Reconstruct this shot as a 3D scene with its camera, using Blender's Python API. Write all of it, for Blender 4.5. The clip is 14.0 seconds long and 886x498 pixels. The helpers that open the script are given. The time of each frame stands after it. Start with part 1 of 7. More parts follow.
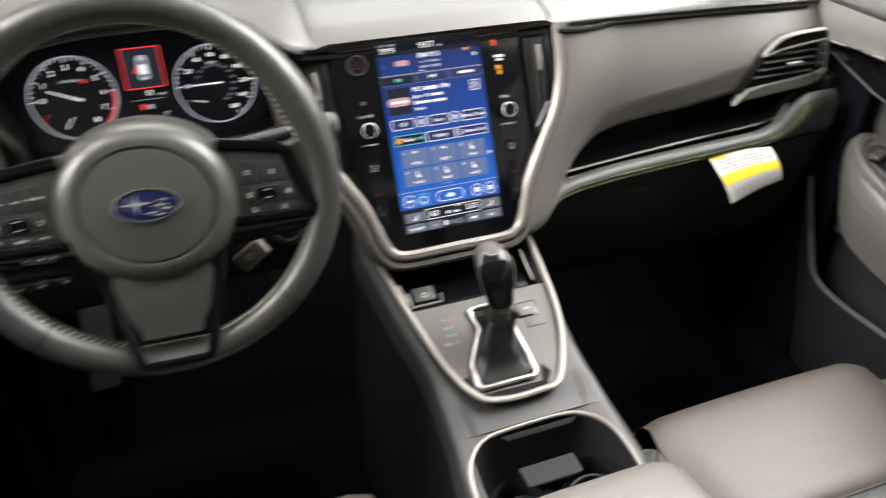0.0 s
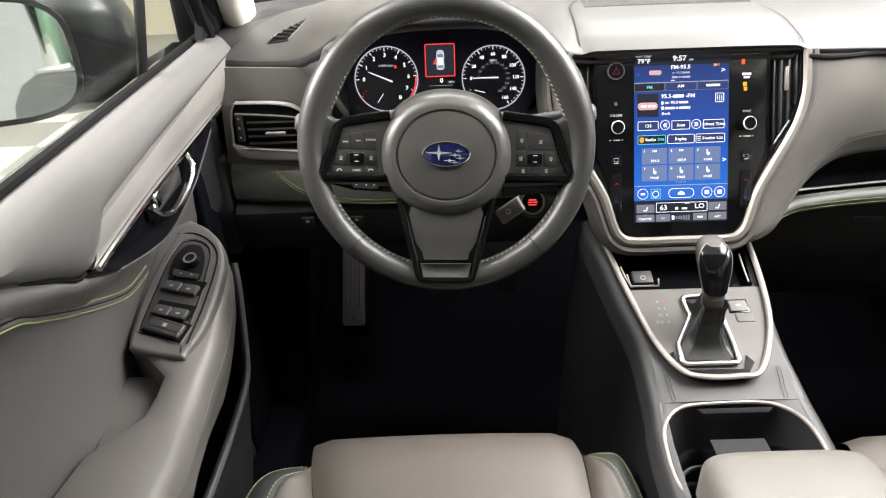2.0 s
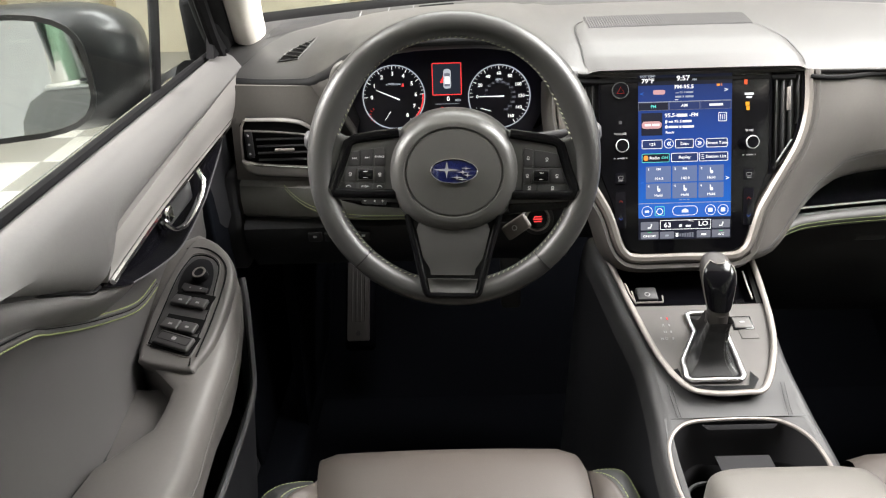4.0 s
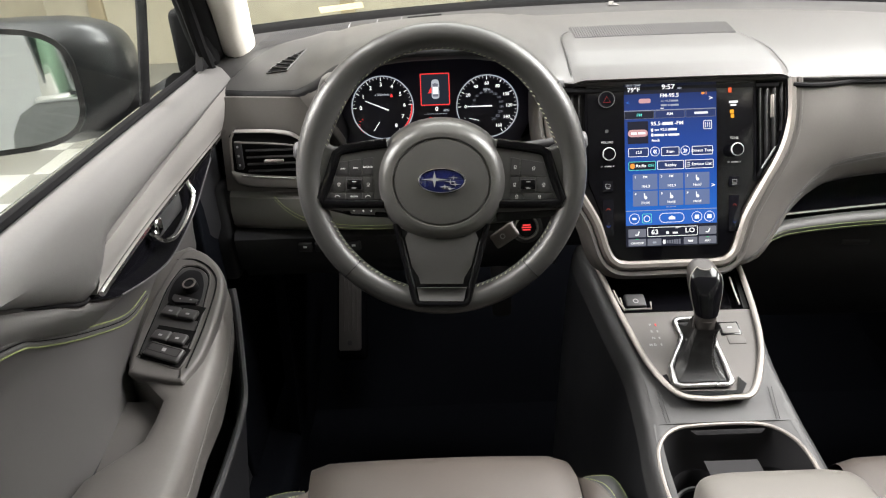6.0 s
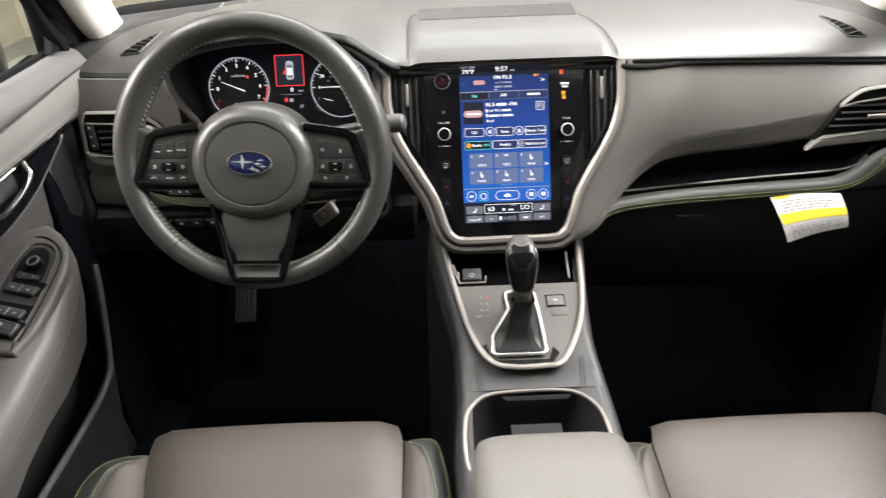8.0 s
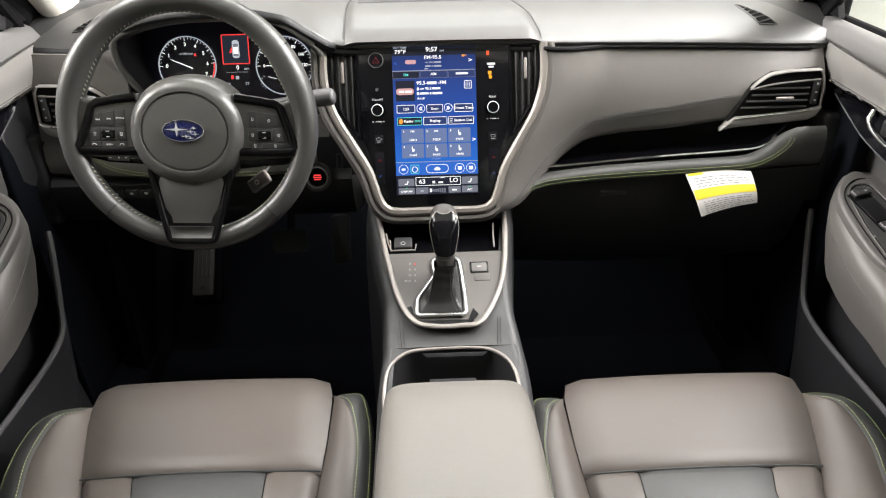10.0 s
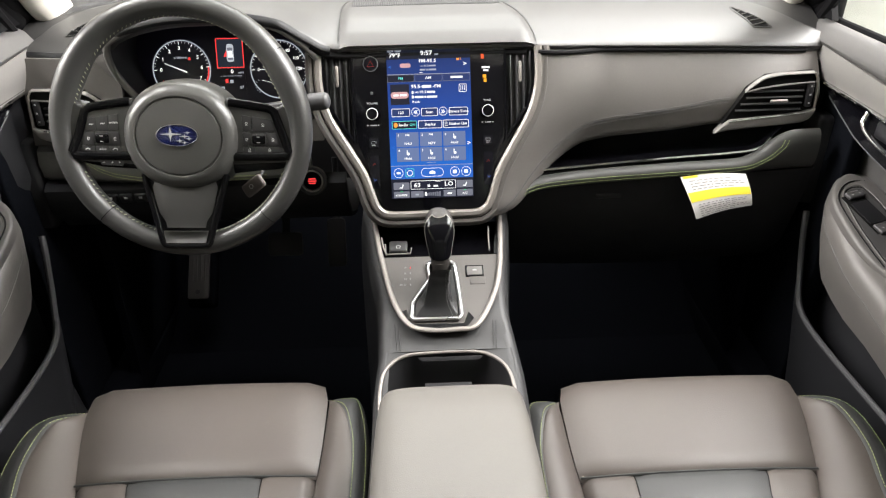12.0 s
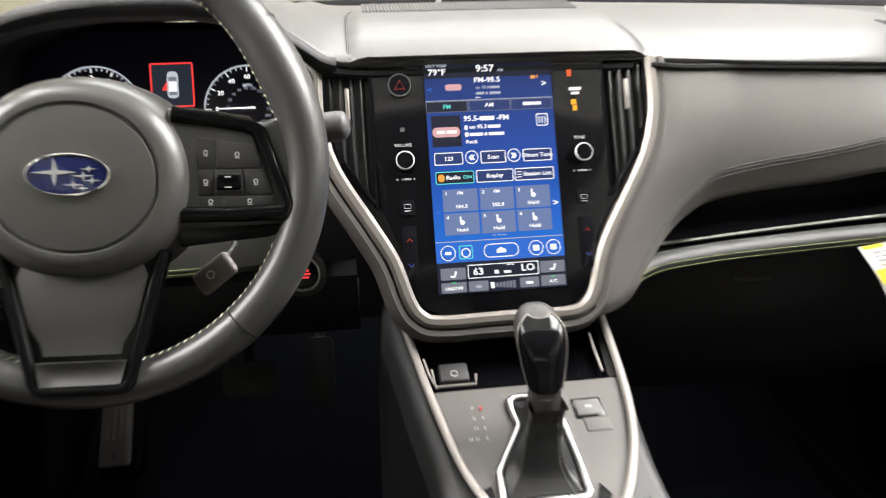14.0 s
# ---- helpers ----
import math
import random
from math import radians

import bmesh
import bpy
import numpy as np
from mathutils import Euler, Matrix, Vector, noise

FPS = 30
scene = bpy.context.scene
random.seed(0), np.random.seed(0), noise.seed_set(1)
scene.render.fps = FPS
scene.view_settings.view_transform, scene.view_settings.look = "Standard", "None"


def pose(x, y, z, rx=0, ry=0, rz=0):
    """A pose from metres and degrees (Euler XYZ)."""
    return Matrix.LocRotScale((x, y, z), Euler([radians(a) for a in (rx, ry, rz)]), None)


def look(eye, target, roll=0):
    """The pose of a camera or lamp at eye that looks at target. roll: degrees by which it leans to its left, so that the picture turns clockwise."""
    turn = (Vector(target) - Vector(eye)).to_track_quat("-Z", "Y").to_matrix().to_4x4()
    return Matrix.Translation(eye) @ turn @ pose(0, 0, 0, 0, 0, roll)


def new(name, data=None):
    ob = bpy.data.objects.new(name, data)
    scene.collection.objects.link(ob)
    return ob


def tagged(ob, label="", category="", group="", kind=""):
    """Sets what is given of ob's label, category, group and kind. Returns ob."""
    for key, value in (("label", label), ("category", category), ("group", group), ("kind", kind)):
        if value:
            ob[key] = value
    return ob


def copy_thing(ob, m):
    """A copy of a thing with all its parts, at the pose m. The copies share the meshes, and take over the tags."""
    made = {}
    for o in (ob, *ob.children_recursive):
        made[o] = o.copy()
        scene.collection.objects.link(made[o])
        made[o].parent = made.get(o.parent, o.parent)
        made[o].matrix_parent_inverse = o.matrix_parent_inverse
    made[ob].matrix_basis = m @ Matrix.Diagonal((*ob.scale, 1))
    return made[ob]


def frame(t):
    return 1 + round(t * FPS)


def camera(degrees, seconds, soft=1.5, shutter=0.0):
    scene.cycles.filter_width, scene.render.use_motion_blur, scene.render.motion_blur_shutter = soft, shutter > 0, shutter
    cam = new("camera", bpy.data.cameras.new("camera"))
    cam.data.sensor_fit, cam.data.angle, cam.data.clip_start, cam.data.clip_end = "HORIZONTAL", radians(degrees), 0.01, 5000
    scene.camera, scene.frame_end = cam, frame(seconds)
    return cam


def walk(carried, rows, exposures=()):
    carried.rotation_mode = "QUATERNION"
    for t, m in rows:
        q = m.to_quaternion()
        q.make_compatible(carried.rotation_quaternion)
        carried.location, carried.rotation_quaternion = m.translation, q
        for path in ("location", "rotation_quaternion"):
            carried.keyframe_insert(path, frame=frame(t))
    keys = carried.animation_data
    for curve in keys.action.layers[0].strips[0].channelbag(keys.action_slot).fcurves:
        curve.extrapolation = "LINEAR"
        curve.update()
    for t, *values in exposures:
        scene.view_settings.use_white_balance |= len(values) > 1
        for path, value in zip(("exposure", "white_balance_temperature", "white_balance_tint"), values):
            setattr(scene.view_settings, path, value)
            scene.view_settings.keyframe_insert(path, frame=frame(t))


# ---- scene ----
cam = camera(65.5, 14.0, 1.15, 0.5)
PATH = [
    (0, (-0.28, 0.1175, 1.104), (0.2516, 1.7053, 0.01), -1.3),
    (0.5, (-0.3514, 0.0315, 1.127), (-0.133, 1.691, 0.033), -1.3),
    (1, (-0.3697, -0.017, 1.121), (-0.3003, 1.6807, 0.066), -1.5),
    (1.5, (-0.3612, -0.0323, 1.116), (-0.3571, 1.6903, 0.1), -2.0),
    (2, (-0.3616, -0.0493, 1.117), (-0.3814, 1.679, 0.111), -2.2),
    (2.5, (-0.3669, -0.0581, 1.12), (-0.3954, 1.6783, 0.128), -2.1),
    (3, (-0.3688, -0.0561, 1.119), (-0.4023, 1.6845, 0.136), -1.9),
    (5.5, (-0.3641, -0.0662, 1.125), (-0.3688, 1.6986, 0.184), -2.2),
    (6, (-0.3621, -0.0653, 1.124), (-0.3658, 1.6995, 0.183), -2.2),
    (6.5, (-0.354, -0.0635, 1.124), (-0.359, 1.6943, 0.171), -2.1),
    (7, (-0.3048, -0.0559, 1.128), (-0.3131, 1.69, 0.154), -2.2),
    (7.5, (-0.2162, -0.0723, 1.144), (-0.2129, 1.6592, 0.143), -2.1),
    (8, (-0.1162, -0.1081, 1.15), (-0.1052, 1.6122, 0.131), -2.2),
    (8.5, (-0.0544, -0.1519, 1.149), (-0.0214, 1.5669, 0.128), -1.9),
    (11, (-0.0147, -0.2, 1.146), (0.0199, 1.5067, 0.104), -1.0),
    (11.5, (-0.0147, -0.198, 1.148), (0.0229, 1.5066, 0.103), -1.1),
    (12, (-0.0146, -0.194, 1.149), (0.0333, 1.5203, 0.121), -1.2),
    (12.5, (-0.0165, -0.193, 1.148), (0.0491, 1.5459, 0.162), -1.4),
    (13, (-0.0553, -0.1119, 1.083), (0.0518, 1.6809, 0.202), -1.3),
    (13.5, (-0.1054, 0.0266, 1.003), (0.0418, 1.8592, 0.217), -1.5),
    (14, (-0.1541, 0.218, 0.915), (0.0838, 2.0731, 0.204), -1.1),
]
walk(cam, [(t, look(eye, target, roll)) for t, eye, target, roll in PATH],
     exposures=[(0.0, 0.0), (0.5, 0.18), (1.0, 0.32), (2.5, 0.32), (3.2, 0.24), (5.4, 0.02), (7.5, 0.02), (8.5, 0.08), (12.5, 0.11), (14.0, 0.15)])

# ---- light of the photo hall ----
world = bpy.data.worlds.new("hall_air")
world.use_nodes = True
world.node_tree.nodes["Background"].inputs[0].default_value = (0.95, 0.97, 1.0, 1)
world.node_tree.nodes["Background"].inputs[1].default_value = 0.25
scene.world = world


def area_lamp(name, at, target, sx, sy, watts, colour=(1, 0.955, 0.94)):
    data = bpy.data.lights.new(name, "AREA")
    data.shape, data.size, data.size_y, data.energy, data.color = "RECTANGLE", sx, sy, watts, colour
    ob = new(name, data)
    ob.matrix_world = look(at, target)
    return tagged(ob, "bright white ceiling light panel of the hall", "ceiling lamp")


area_lamp("ceiling_lamp", (0.6, 2.2, 2.9), (0.5, 1.2, 0.8), 3.2, 1.0, 140)
area_lamp("ceiling_lamp", (-3.1, 0.9, 2.7), (-1.6, 0.9, 0.0), 1.6, 3.0, 570)
area_lamp("ceiling_lamp", (2.8, 0.9, 2.7), (1.6, 0.9, 0.0), 1.6, 3.0, 640)


# ---- materials ----
def mat(name, colour, rough=0.5, metal=0.0, var=0.08, grain=0.0, grain_size=0.0012, coat=0.0, spec=0.5, stain=0.05, glow=0.0, cells=True):
    """A surface: base colour with fine and broad variation, and a relief of leather-like cells or fine noise."""
    m = bpy.data.materials.new(name)
    m.use_nodes = True
    nt = m.node_tree
    b = nt.nodes["Principled BSDF"]
    b.inputs["Roughness"].default_value, b.inputs["Metallic"].default_value = rough, metal
    b.inputs["Specular IOR Level"].default_value = spec
    b.inputs["Coat Weight"].default_value, b.inputs["Coat Roughness"].default_value = coat, 0.05
    tc = nt.nodes.new("ShaderNodeTexCoord")

    def tex(size, detail=3.0):
        n = nt.nodes.new("ShaderNodeTexNoise")
        n.inputs["Scale"].default_value, n.inputs["Detail"].default_value = 1.0 / size, detail
        nt.links.new(tc.outputs["Object"], n.inputs["Vector"])
        return n

    fine, broad = tex(0.004), tex(0.12, 4.0)
    mul = nt.nodes.new("ShaderNodeMapRange")
    mul.inputs["To Min"].default_value, mul.inputs["To Max"].default_value = 1 - var, 1 + var
    nt.links.new(fine.outputs["Fac"], mul.inputs["Value"])
    mul2 = nt.nodes.new("ShaderNodeMapRange")
    mul2.inputs["To Min"].default_value, mul2.inputs["To Max"].default_value = 1 - 2 * stain, 1 + 2 * stain
    nt.links.new(broad.outputs["Fac"], mul2.inputs["Value"])
    both = nt.nodes.new("ShaderNodeMath")
    both.operation = "MULTIPLY"
    nt.links.new(mul.outputs[0], both.inputs[0])
    nt.links.new(mul2.outputs[0], both.inputs[1])
    mix = nt.nodes.new("ShaderNodeVectorMath")
    mix.operation = "SCALE"
    mix.inputs[0].default_value = colour
    nt.links.new(both.outputs[0], mix.inputs["Scale"])
    nt.links.new(mix.outputs[0], b.inputs["Base Color"])
    rr = nt.nodes.new("ShaderNodeMapRange")
    rr.inputs["To Min"].default_value, rr.inputs["To Max"].default_value = max(0.02, rough * 0.88), min(1, rough * 1.12)
    nt.links.new(broad.outputs["Fac"], rr.inputs["Value"])
    nt.links.new(rr.outputs[0], b.inputs["Roughness"])
    if grain > 0:
        if cells:
            g = nt.nodes.new("ShaderNodeTexVoronoi")
            g.inputs["Scale"].default_value = 1.0 / grain_size
            nt.links.new(tc.outputs["Object"], g.inputs["Vector"])
            out = g.outputs["Distance"]
        else:
            out = tex(grain_size, 2.0).outputs["Fac"]
        bump = nt.nodes.new("ShaderNodeBump")
        bump.inputs["Strength"].default_value, bump.inputs["Distance"].default_value = grain, grain_size * 0.4
        nt.links.new(out, bump.inputs["Height"])
        nt.links.new(bump.outputs[0], b.inputs["Normal"])
    if glow:
        b.inputs["Emission Color"].default_value = (*colour, 1)
        b.inputs["Emission Strength"].default_value = glow
    return m


def glow(name, colour, strength=1.0):
    m = bpy.data.materials.new(name)
    m.use_nodes = True
    b = m.node_tree.nodes["Principled BSDF"]
    b.inputs["Base Color"].default_value = (0.01, 0.01, 0.012, 1)
    b.inputs["Roughness"].default_value = 0.25
    b.inputs["Specular IOR Level"].default_value = 0.15
    b.inputs["Emission Color"].default_value, b.inputs["Emission Strength"].default_value = (*colour, 1), strength
    return m


def glass_mat(name, tint=(0.93, 0.96, 0.95), gloss=0.06):
    m = bpy.data.materials.new(name)
    m.use_nodes = True
    nt = m.node_tree
    nt.nodes.remove(nt.nodes["Principled BSDF"])
    t, g, x = nt.nodes.new("ShaderNodeBsdfTransparent"), nt.nodes.new("ShaderNodeBsdfGlossy"), nt.nodes.new("ShaderNodeMixShader")
    t.inputs[0].default_value = (*tint, 1)
    g.inputs["Roughness"].default_value = 0.02
    x.inputs[0].default_value = gloss
    nt.links.new(t.outputs[0], x.inputs[1])
    nt.links.new(g.outputs[0], x.inputs[2])
    nt.links.new(x.outputs[0], nt.nodes["Material Output"].inputs[0])
    return m


DASH_TOP = mat("dash_soft_plastic", (0.060, 0.0592, 0.0578), 0.42, var=0.05, grain=0.10, grain_size=0.0016)
DASH_MID = mat("dash_leatherette", (0.095, 0.0885, 0.0820), 0.52, grain=0.12, grain_size=0.0014)
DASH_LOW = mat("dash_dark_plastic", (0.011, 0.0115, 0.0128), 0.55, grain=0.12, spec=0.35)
ROLL = mat("dash_roll_leatherette", (0.024, 0.0248, 0.0232), 0.5, grain=0.15, grain_size=0.0014)
PLASTIC = mat("black_plastic", (0.009, 0.009, 0.010), 0.5, grain=0.1)
GREY_PLASTIC = mat("grey_plastic", (0.050, 0.050, 0.052), 0.5, grain=0.12)
PIANO = mat("piano_black", (0.003, 0.003, 0.004), 0.12, var=0.02, stain=0.02, spec=0.32)
SATIN = mat("satin_silver", (0.21, 0.195, 0.179), 0.42, 0.45, var=0.03)
CHROME = mat("chrome", (0.80, 0.80, 0.80), 0.10, 1.0, var=0.02)
LEATHER = mat("seat_leather", (0.066, 0.0568, 0.0498), 0.48, grain=0.18, grain_size=0.0014, var=0.05)
LEATHER_DARK = mat("seat_leather_dark", (0.032, 0.0335, 0.033), 0.5, grain=0.2, grain_size=0.0014)
LID = mat("armrest_leather", (0.110, 0.105, 0.095), 0.45, grain=0.14, grain_size=0.0014, var=0.04)
WHEEL = mat("wheel_leather", (0.028, 0.0282, 0.0272), 0.38, spec=0.6, grain=0.15, grain_size=0.0011)
WHEEL_GREY = mat("wheel_satin_grey", (0.034, 0.034, 0.0325), 0.40, 0.1, spec=0.5, var=0.04)
HUB = mat("airbag_cover", (0.050, 0.0497, 0.0471), 0.34, spec=0.65, grain=0.12)
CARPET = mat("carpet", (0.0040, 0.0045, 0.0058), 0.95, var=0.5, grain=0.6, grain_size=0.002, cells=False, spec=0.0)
# Pad tone lifted, insert tone lowered: window light and shade put into the colours.
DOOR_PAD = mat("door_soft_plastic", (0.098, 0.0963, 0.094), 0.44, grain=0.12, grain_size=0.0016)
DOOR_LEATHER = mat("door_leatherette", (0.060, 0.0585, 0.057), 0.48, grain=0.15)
# Lit copy of the lower door plastic.
DOOR_LOW_LIT = mat("door_lower_lit_plastic", (0.045, 0.045, 0.046), 0.5, grain=0.12)
DOOR_LOW = mat("door_lower_plastic", (0.012, 0.0125, 0.014), 0.55, grain=0.12, spec=0.35)
STRIP = mat("door_strip", (0.32, 0.312, 0.296), 0.38, 0.5, var=0.05)
# Kept pale so the unseen roof and rear panels bounce light forward.
HEAD = mat("headliner_cloth", (0.58, 0.56, 0.52), 0.9, grain=0.2, grain_size=0.0015, cells=False)
CREAM = mat("pillar_cloth", (0.72, 0.69, 0.62), 0.85, grain=0.2, grain_size=0.0015, cells=False)
CONSOLE_PANEL = mat("console_satin_panel", (0.068, 0.063, 0.058), 0.55, 0.1, var=0.04, grain=0.05, cells=False)
CONAPRON = mat("console_leatherette", (0.023, 0.0235, 0.024), 0.5, grain=0.15)
CONSIDE = mat("console_side_plastic", (0.0075, 0.0080, 0.0092), 0.52, grain=0.12, spec=0.35)
STITCH = mat("green_stitch", (0.25, 0.29, 0.12), 0.7)
STITCH_WHEEL = mat("pale_green_stitch", (0.44, 0.46, 0.33), 0.7)
STITCH_GREY = mat("grey_stitch", (0.10, 0.10, 0.10), 0.7)
RUBBER = mat("rubber_seal", (0.006, 0.006, 0.0065), 0.7, spec=0.10)
PAPER = mat("paper", (0.47, 0.46, 0.445), 0.8, var=0.02)
YELLOW = mat("yellow_ink", (0.58, 0.46, 0.015), 0.7, var=0.03)
INK = mat("grey_ink", (0.20, 0.20, 0.20), 0.8)
STEEL = mat("brushed_pedal", (0.055, 0.053, 0.050), 0.5, 0.4)
PAINT = mat("car_paint", (0.018, 0.020, 0.022), 0.38, 0.3, coat=0.25)
MIRROR = mat("mirror_silver", (0.50, 0.53, 0.54), 0.02, 1.0, var=0.0, stain=0.0)
WALL = mat("hall_wall_paint", (0.47, 0.435, 0.335), 0.8, stain=0.10)
WALL_POST = mat("hall_post_paint", (0.36, 0.30, 0.19), 0.7, stain=0.10)
WALL_WHITE = mat("hall_wall_white", (0.85, 0.85, 0.83), 0.8)
TILE_A = mat("floor_tile_light", (0.56, 0.56, 0.53), 0.4)
TILE_B = mat("floor_tile_grey", (0.28, 0.28, 0.26), 0.4)
BOOT_CHROME = mat("boot_frame_chrome", (0.38, 0.38, 0.38), 0.28, 1.0, var=0.02)
RING_WHITE = mat("ring_white", (0.50, 0.50, 0.49), 0.4, var=0.02)
KNEE = mat("knee_leatherette", (0.100, 0.100, 0.092), 0.5, grain=0.15)
VENT_SILVER = mat("vent_silver", (0.165, 0.158, 0.148), 0.46, 0.3, var=0.03)
RIM_GREY = mat("binnacle_rim_grey", (0.21, 0.206, 0.20), 0.4, 0.3, var=0.03)
VENT_BLADE = mat("vent_blade", (0.022, 0.022, 0.0225), 0.5, grain=0.08)
OUTLET = mat("outlet_black", (0.004, 0.004, 0.004), 0.85, spec=0.1)
CUP_PLASTIC = mat("cup_plastic", (0.0105, 0.0105, 0.0115), 0.65, grain=0.08, spec=0.2)
# Darker than the pad: the turned-away ledge's shade is in this colour.
LEDGE = mat("ledge_shaded_plastic", (0.034, 0.0335, 0.033), 0.46, grain=0.12, grain_size=0.0016)
POD = mat("switch_surround_plastic", (0.082, 0.078, 0.074), 0.5, grain=0.15)
STITCH_DARK = mat("dark_stitch", (0.006, 0.006, 0.006), 0.8)
SWITCH = mat("switch_grey", (0.034, 0.033, 0.033), 0.45, grain=0.08)
WHEEL_GLOSS = mat("wheel_gloss_black", (0.0022, 0.0022, 0.0026), 0.2, var=0.02, stain=0.02, spec=0.2)
WHEEL_KEY = mat("wheel_button_grey", (0.019, 0.019, 0.0195), 0.42, grain=0.06, spec=0.5)
BUTTON = mat("button_black", (0.0075, 0.0075, 0.0085), 0.5, grain=0.08, spec=0.15)
DIM_PRINT = mat("dim_print", (0.26, 0.26, 0.26), 0.6, var=0.02)
GLASS = glass_mat("window_glass")
REAR_GLASS = glass_mat("rear_glass", (0.76, 0.86, 0.79))
EMB_BLUE = mat("emblem_blue", (0.010, 0.016, 0.105), 0.22, 0.5, coat=1.0)
BADGE_SILVER = mat("badge_silver", (0.55, 0.55, 0.56), 0.25, 0.7)
WHITE_PRINT = mat("white_print", (0.62, 0.62, 0.62), 0.6, var=0.02)
G_WHITE = glow("lit_white", (1, 1, 1), 1.1)
G_DIM = glow("lit_dim_white", (0.7, 0.75, 0.85), 0.6)
G_RED = glow("lit_red", (1, 0.06, 0.06), 1.0)
G_ORANGE = glow("lit_orange", (1, 0.35, 0.05), 1.1)
G_TEAL = glow("lit_teal", (0.15, 0.85, 0.75), 0.9)
G_NAVY = glow("lit_navy", (0.02, 0.045, 0.18), 0.8)
G_TILE = glow("lit_tile", (0.155, 0.215, 0.41), 0.9)
G_BLACK = glow("lit_black", (0.006, 0.008, 0.02), 1.0)
G_SKY = glow("lit_bright_blue", (0.02, 0.14, 0.62), 0.95)
G_PINK = glow("lit_pink", (0.75, 0.42, 0.42), 0.9)
G_GREY = glow("lit_grey", (0.22, 0.23, 0.28), 0.8)
DISPLAY_BLACK = mat("display_black", (0.004, 0.004, 0.006), 0.12, var=0.0)
# Violet tint paints in the blue glow that hazes the black face.
CLUSTER_HAZE_BLACK = mat("cluster_haze_black", (0.013, 0.0105, 0.028), 0.32, var=0.0)


# ---- shapes ----
def thing(name, at, label, category, group="", kind=""):
    ob = new(name)
    ob.location = at
    ob.empty_display_size = 0.05
    return tagged(ob, label, category, group, kind)


def part(name, bm, material, parent=None, label="", smooth=True):
    """Links a bmesh (or mesh) in world coordinates as one mesh object under a thing or a part."""
    if isinstance(bm, bmesh.types.BMesh):
        bmesh.ops.recalc_face_normals(bm, faces=bm.faces)
        me = bpy.data.meshes.new(name)
        bm.to_mesh(me)
        bm.free()
    else:
        me = bm
    if smooth:
        me.polygons.foreach_set("use_smooth", [True] * len(me.polygons))
        me.set_sharp_from_angle(angle=radians(38))
    me.materials.clear()
    me.materials.append(material)
    ob = new(name, me)
    if parent is not None:
        ob.parent = parent
        if parent.type == "EMPTY":
            ob.matrix_parent_inverse = parent.matrix_basis.inverted()
    if label:
        ob["label"] = label
    return ob


def catmull(pts, n=6, closed=False):
    """A smooth curve through the points, n steps a span."""
    p = [Vector(q) for q in pts]
    out = []
    m = len(p)
    for i in range(m if closed else m - 1):
        a, b, c, d = (p[(i - 1) % m], p[i], p[(i + 1) % m], p[(i + 2) % m]) if closed else (p[max(i - 1, 0)], p[i], p[i + 1], p[min(i + 2, m - 1)])
        for k in range(n):
            t = k / n
            out.append(0.5 * (2 * b + (c - a) * t + (2 * a - 5 * b + 4 * c - d) * t * t + (3 * b - a - 3 * c + d) * t ** 3))
    if not closed:
        out.append(p[-1])
    return out


def grid(rows, closed=False, cap=False):
    """A quad sheet through rows of points."""
    bm = bmesh.new()
    vs = [[bm.verts.new(p) for p in r] for r in rows]
    n = len(rows[0])
    for a, b in zip(vs, vs[1:]):
        for j in range(n if closed else n - 1):
            k = (j + 1) % n
            bm.faces.new((a[j], a[k], b[k], b[j]))
    if cap and closed:
        bm.faces.new(vs[0][::-1])
        bm.faces.new(vs[-1])
    return bm


def slab(rows, thick, direction):
    """A sheet with thickness, pushed back along a direction."""
    d = Vector(direction).normalized() * thick
    bm = bmesh.new()
    f = [[bm.verts.new(p) for p in r] for r in rows]
    b = [[bm.verts.new(Vector(p) + d) for p in r] for r in rows]
    m, n = len(rows), len(rows[0])
    for i in range(m - 1):
        for j in range(n - 1):
            bm.faces.new((f[i][j], f[i][j + 1], f[i + 1][j + 1], f[i + 1][j]))
            bm.faces.new((b[i][j], b[i + 1][j], b[i + 1][j + 1], b[i][j + 1]))
    for i in range(m - 1):
        bm.faces.new((f[i][0], f[i + 1][0], b[i + 1][0], b[i][0]))
        bm.faces.new((f[i][-1], b[i][-1], b[i + 1][-1], f[i + 1][-1]))
    for j in range(n - 1):
        bm.faces.new((f[0][j], b[0][j], b[0][j + 1], f[0][j + 1]))
        bm.faces.new((f[-1][j], f[-1][j + 1], b[-1][j + 1], b[-1][j]))
    return bm


def tube(path, r=0.003, seg=8, closed=False, flat=1.0, up=(0, 0, 1), cap=True, taper=None):
    """A tube along a path; flat squeezes it along its binormal."""
    p = [Vector(q) for q in path]
    n = len(p)
    rows = []
    for i in range(n):
        t = (p[(i + 1) % n] - p[i - 1]) if closed else (p[min(i + 1, n - 1)] - p[max(i - 1, 0)])
        t.normalize()
        side = t.cross(Vector(up))
        if side.length < 1e-4:
            side = t.cross(Vector((1, 0.3, 0)))
        side.normalize()
        nor = side.cross(t).normalized()
        k = taper(i / max(1, n - 1)) if taper else 1.0
        rows.append([p[i] + side * (r * k * math.cos(a)) + nor * (r * k * flat * math.sin(a)) for a in [2 * math.pi * j / seg for j in range(seg)]])
    if closed:
        rows.append(rows[0])
        bm = grid(rows, True)
        bmesh.ops.remove_doubles(bm, verts=bm.verts, dist=1e-6)
        return bm
    return grid(rows, True, cap)


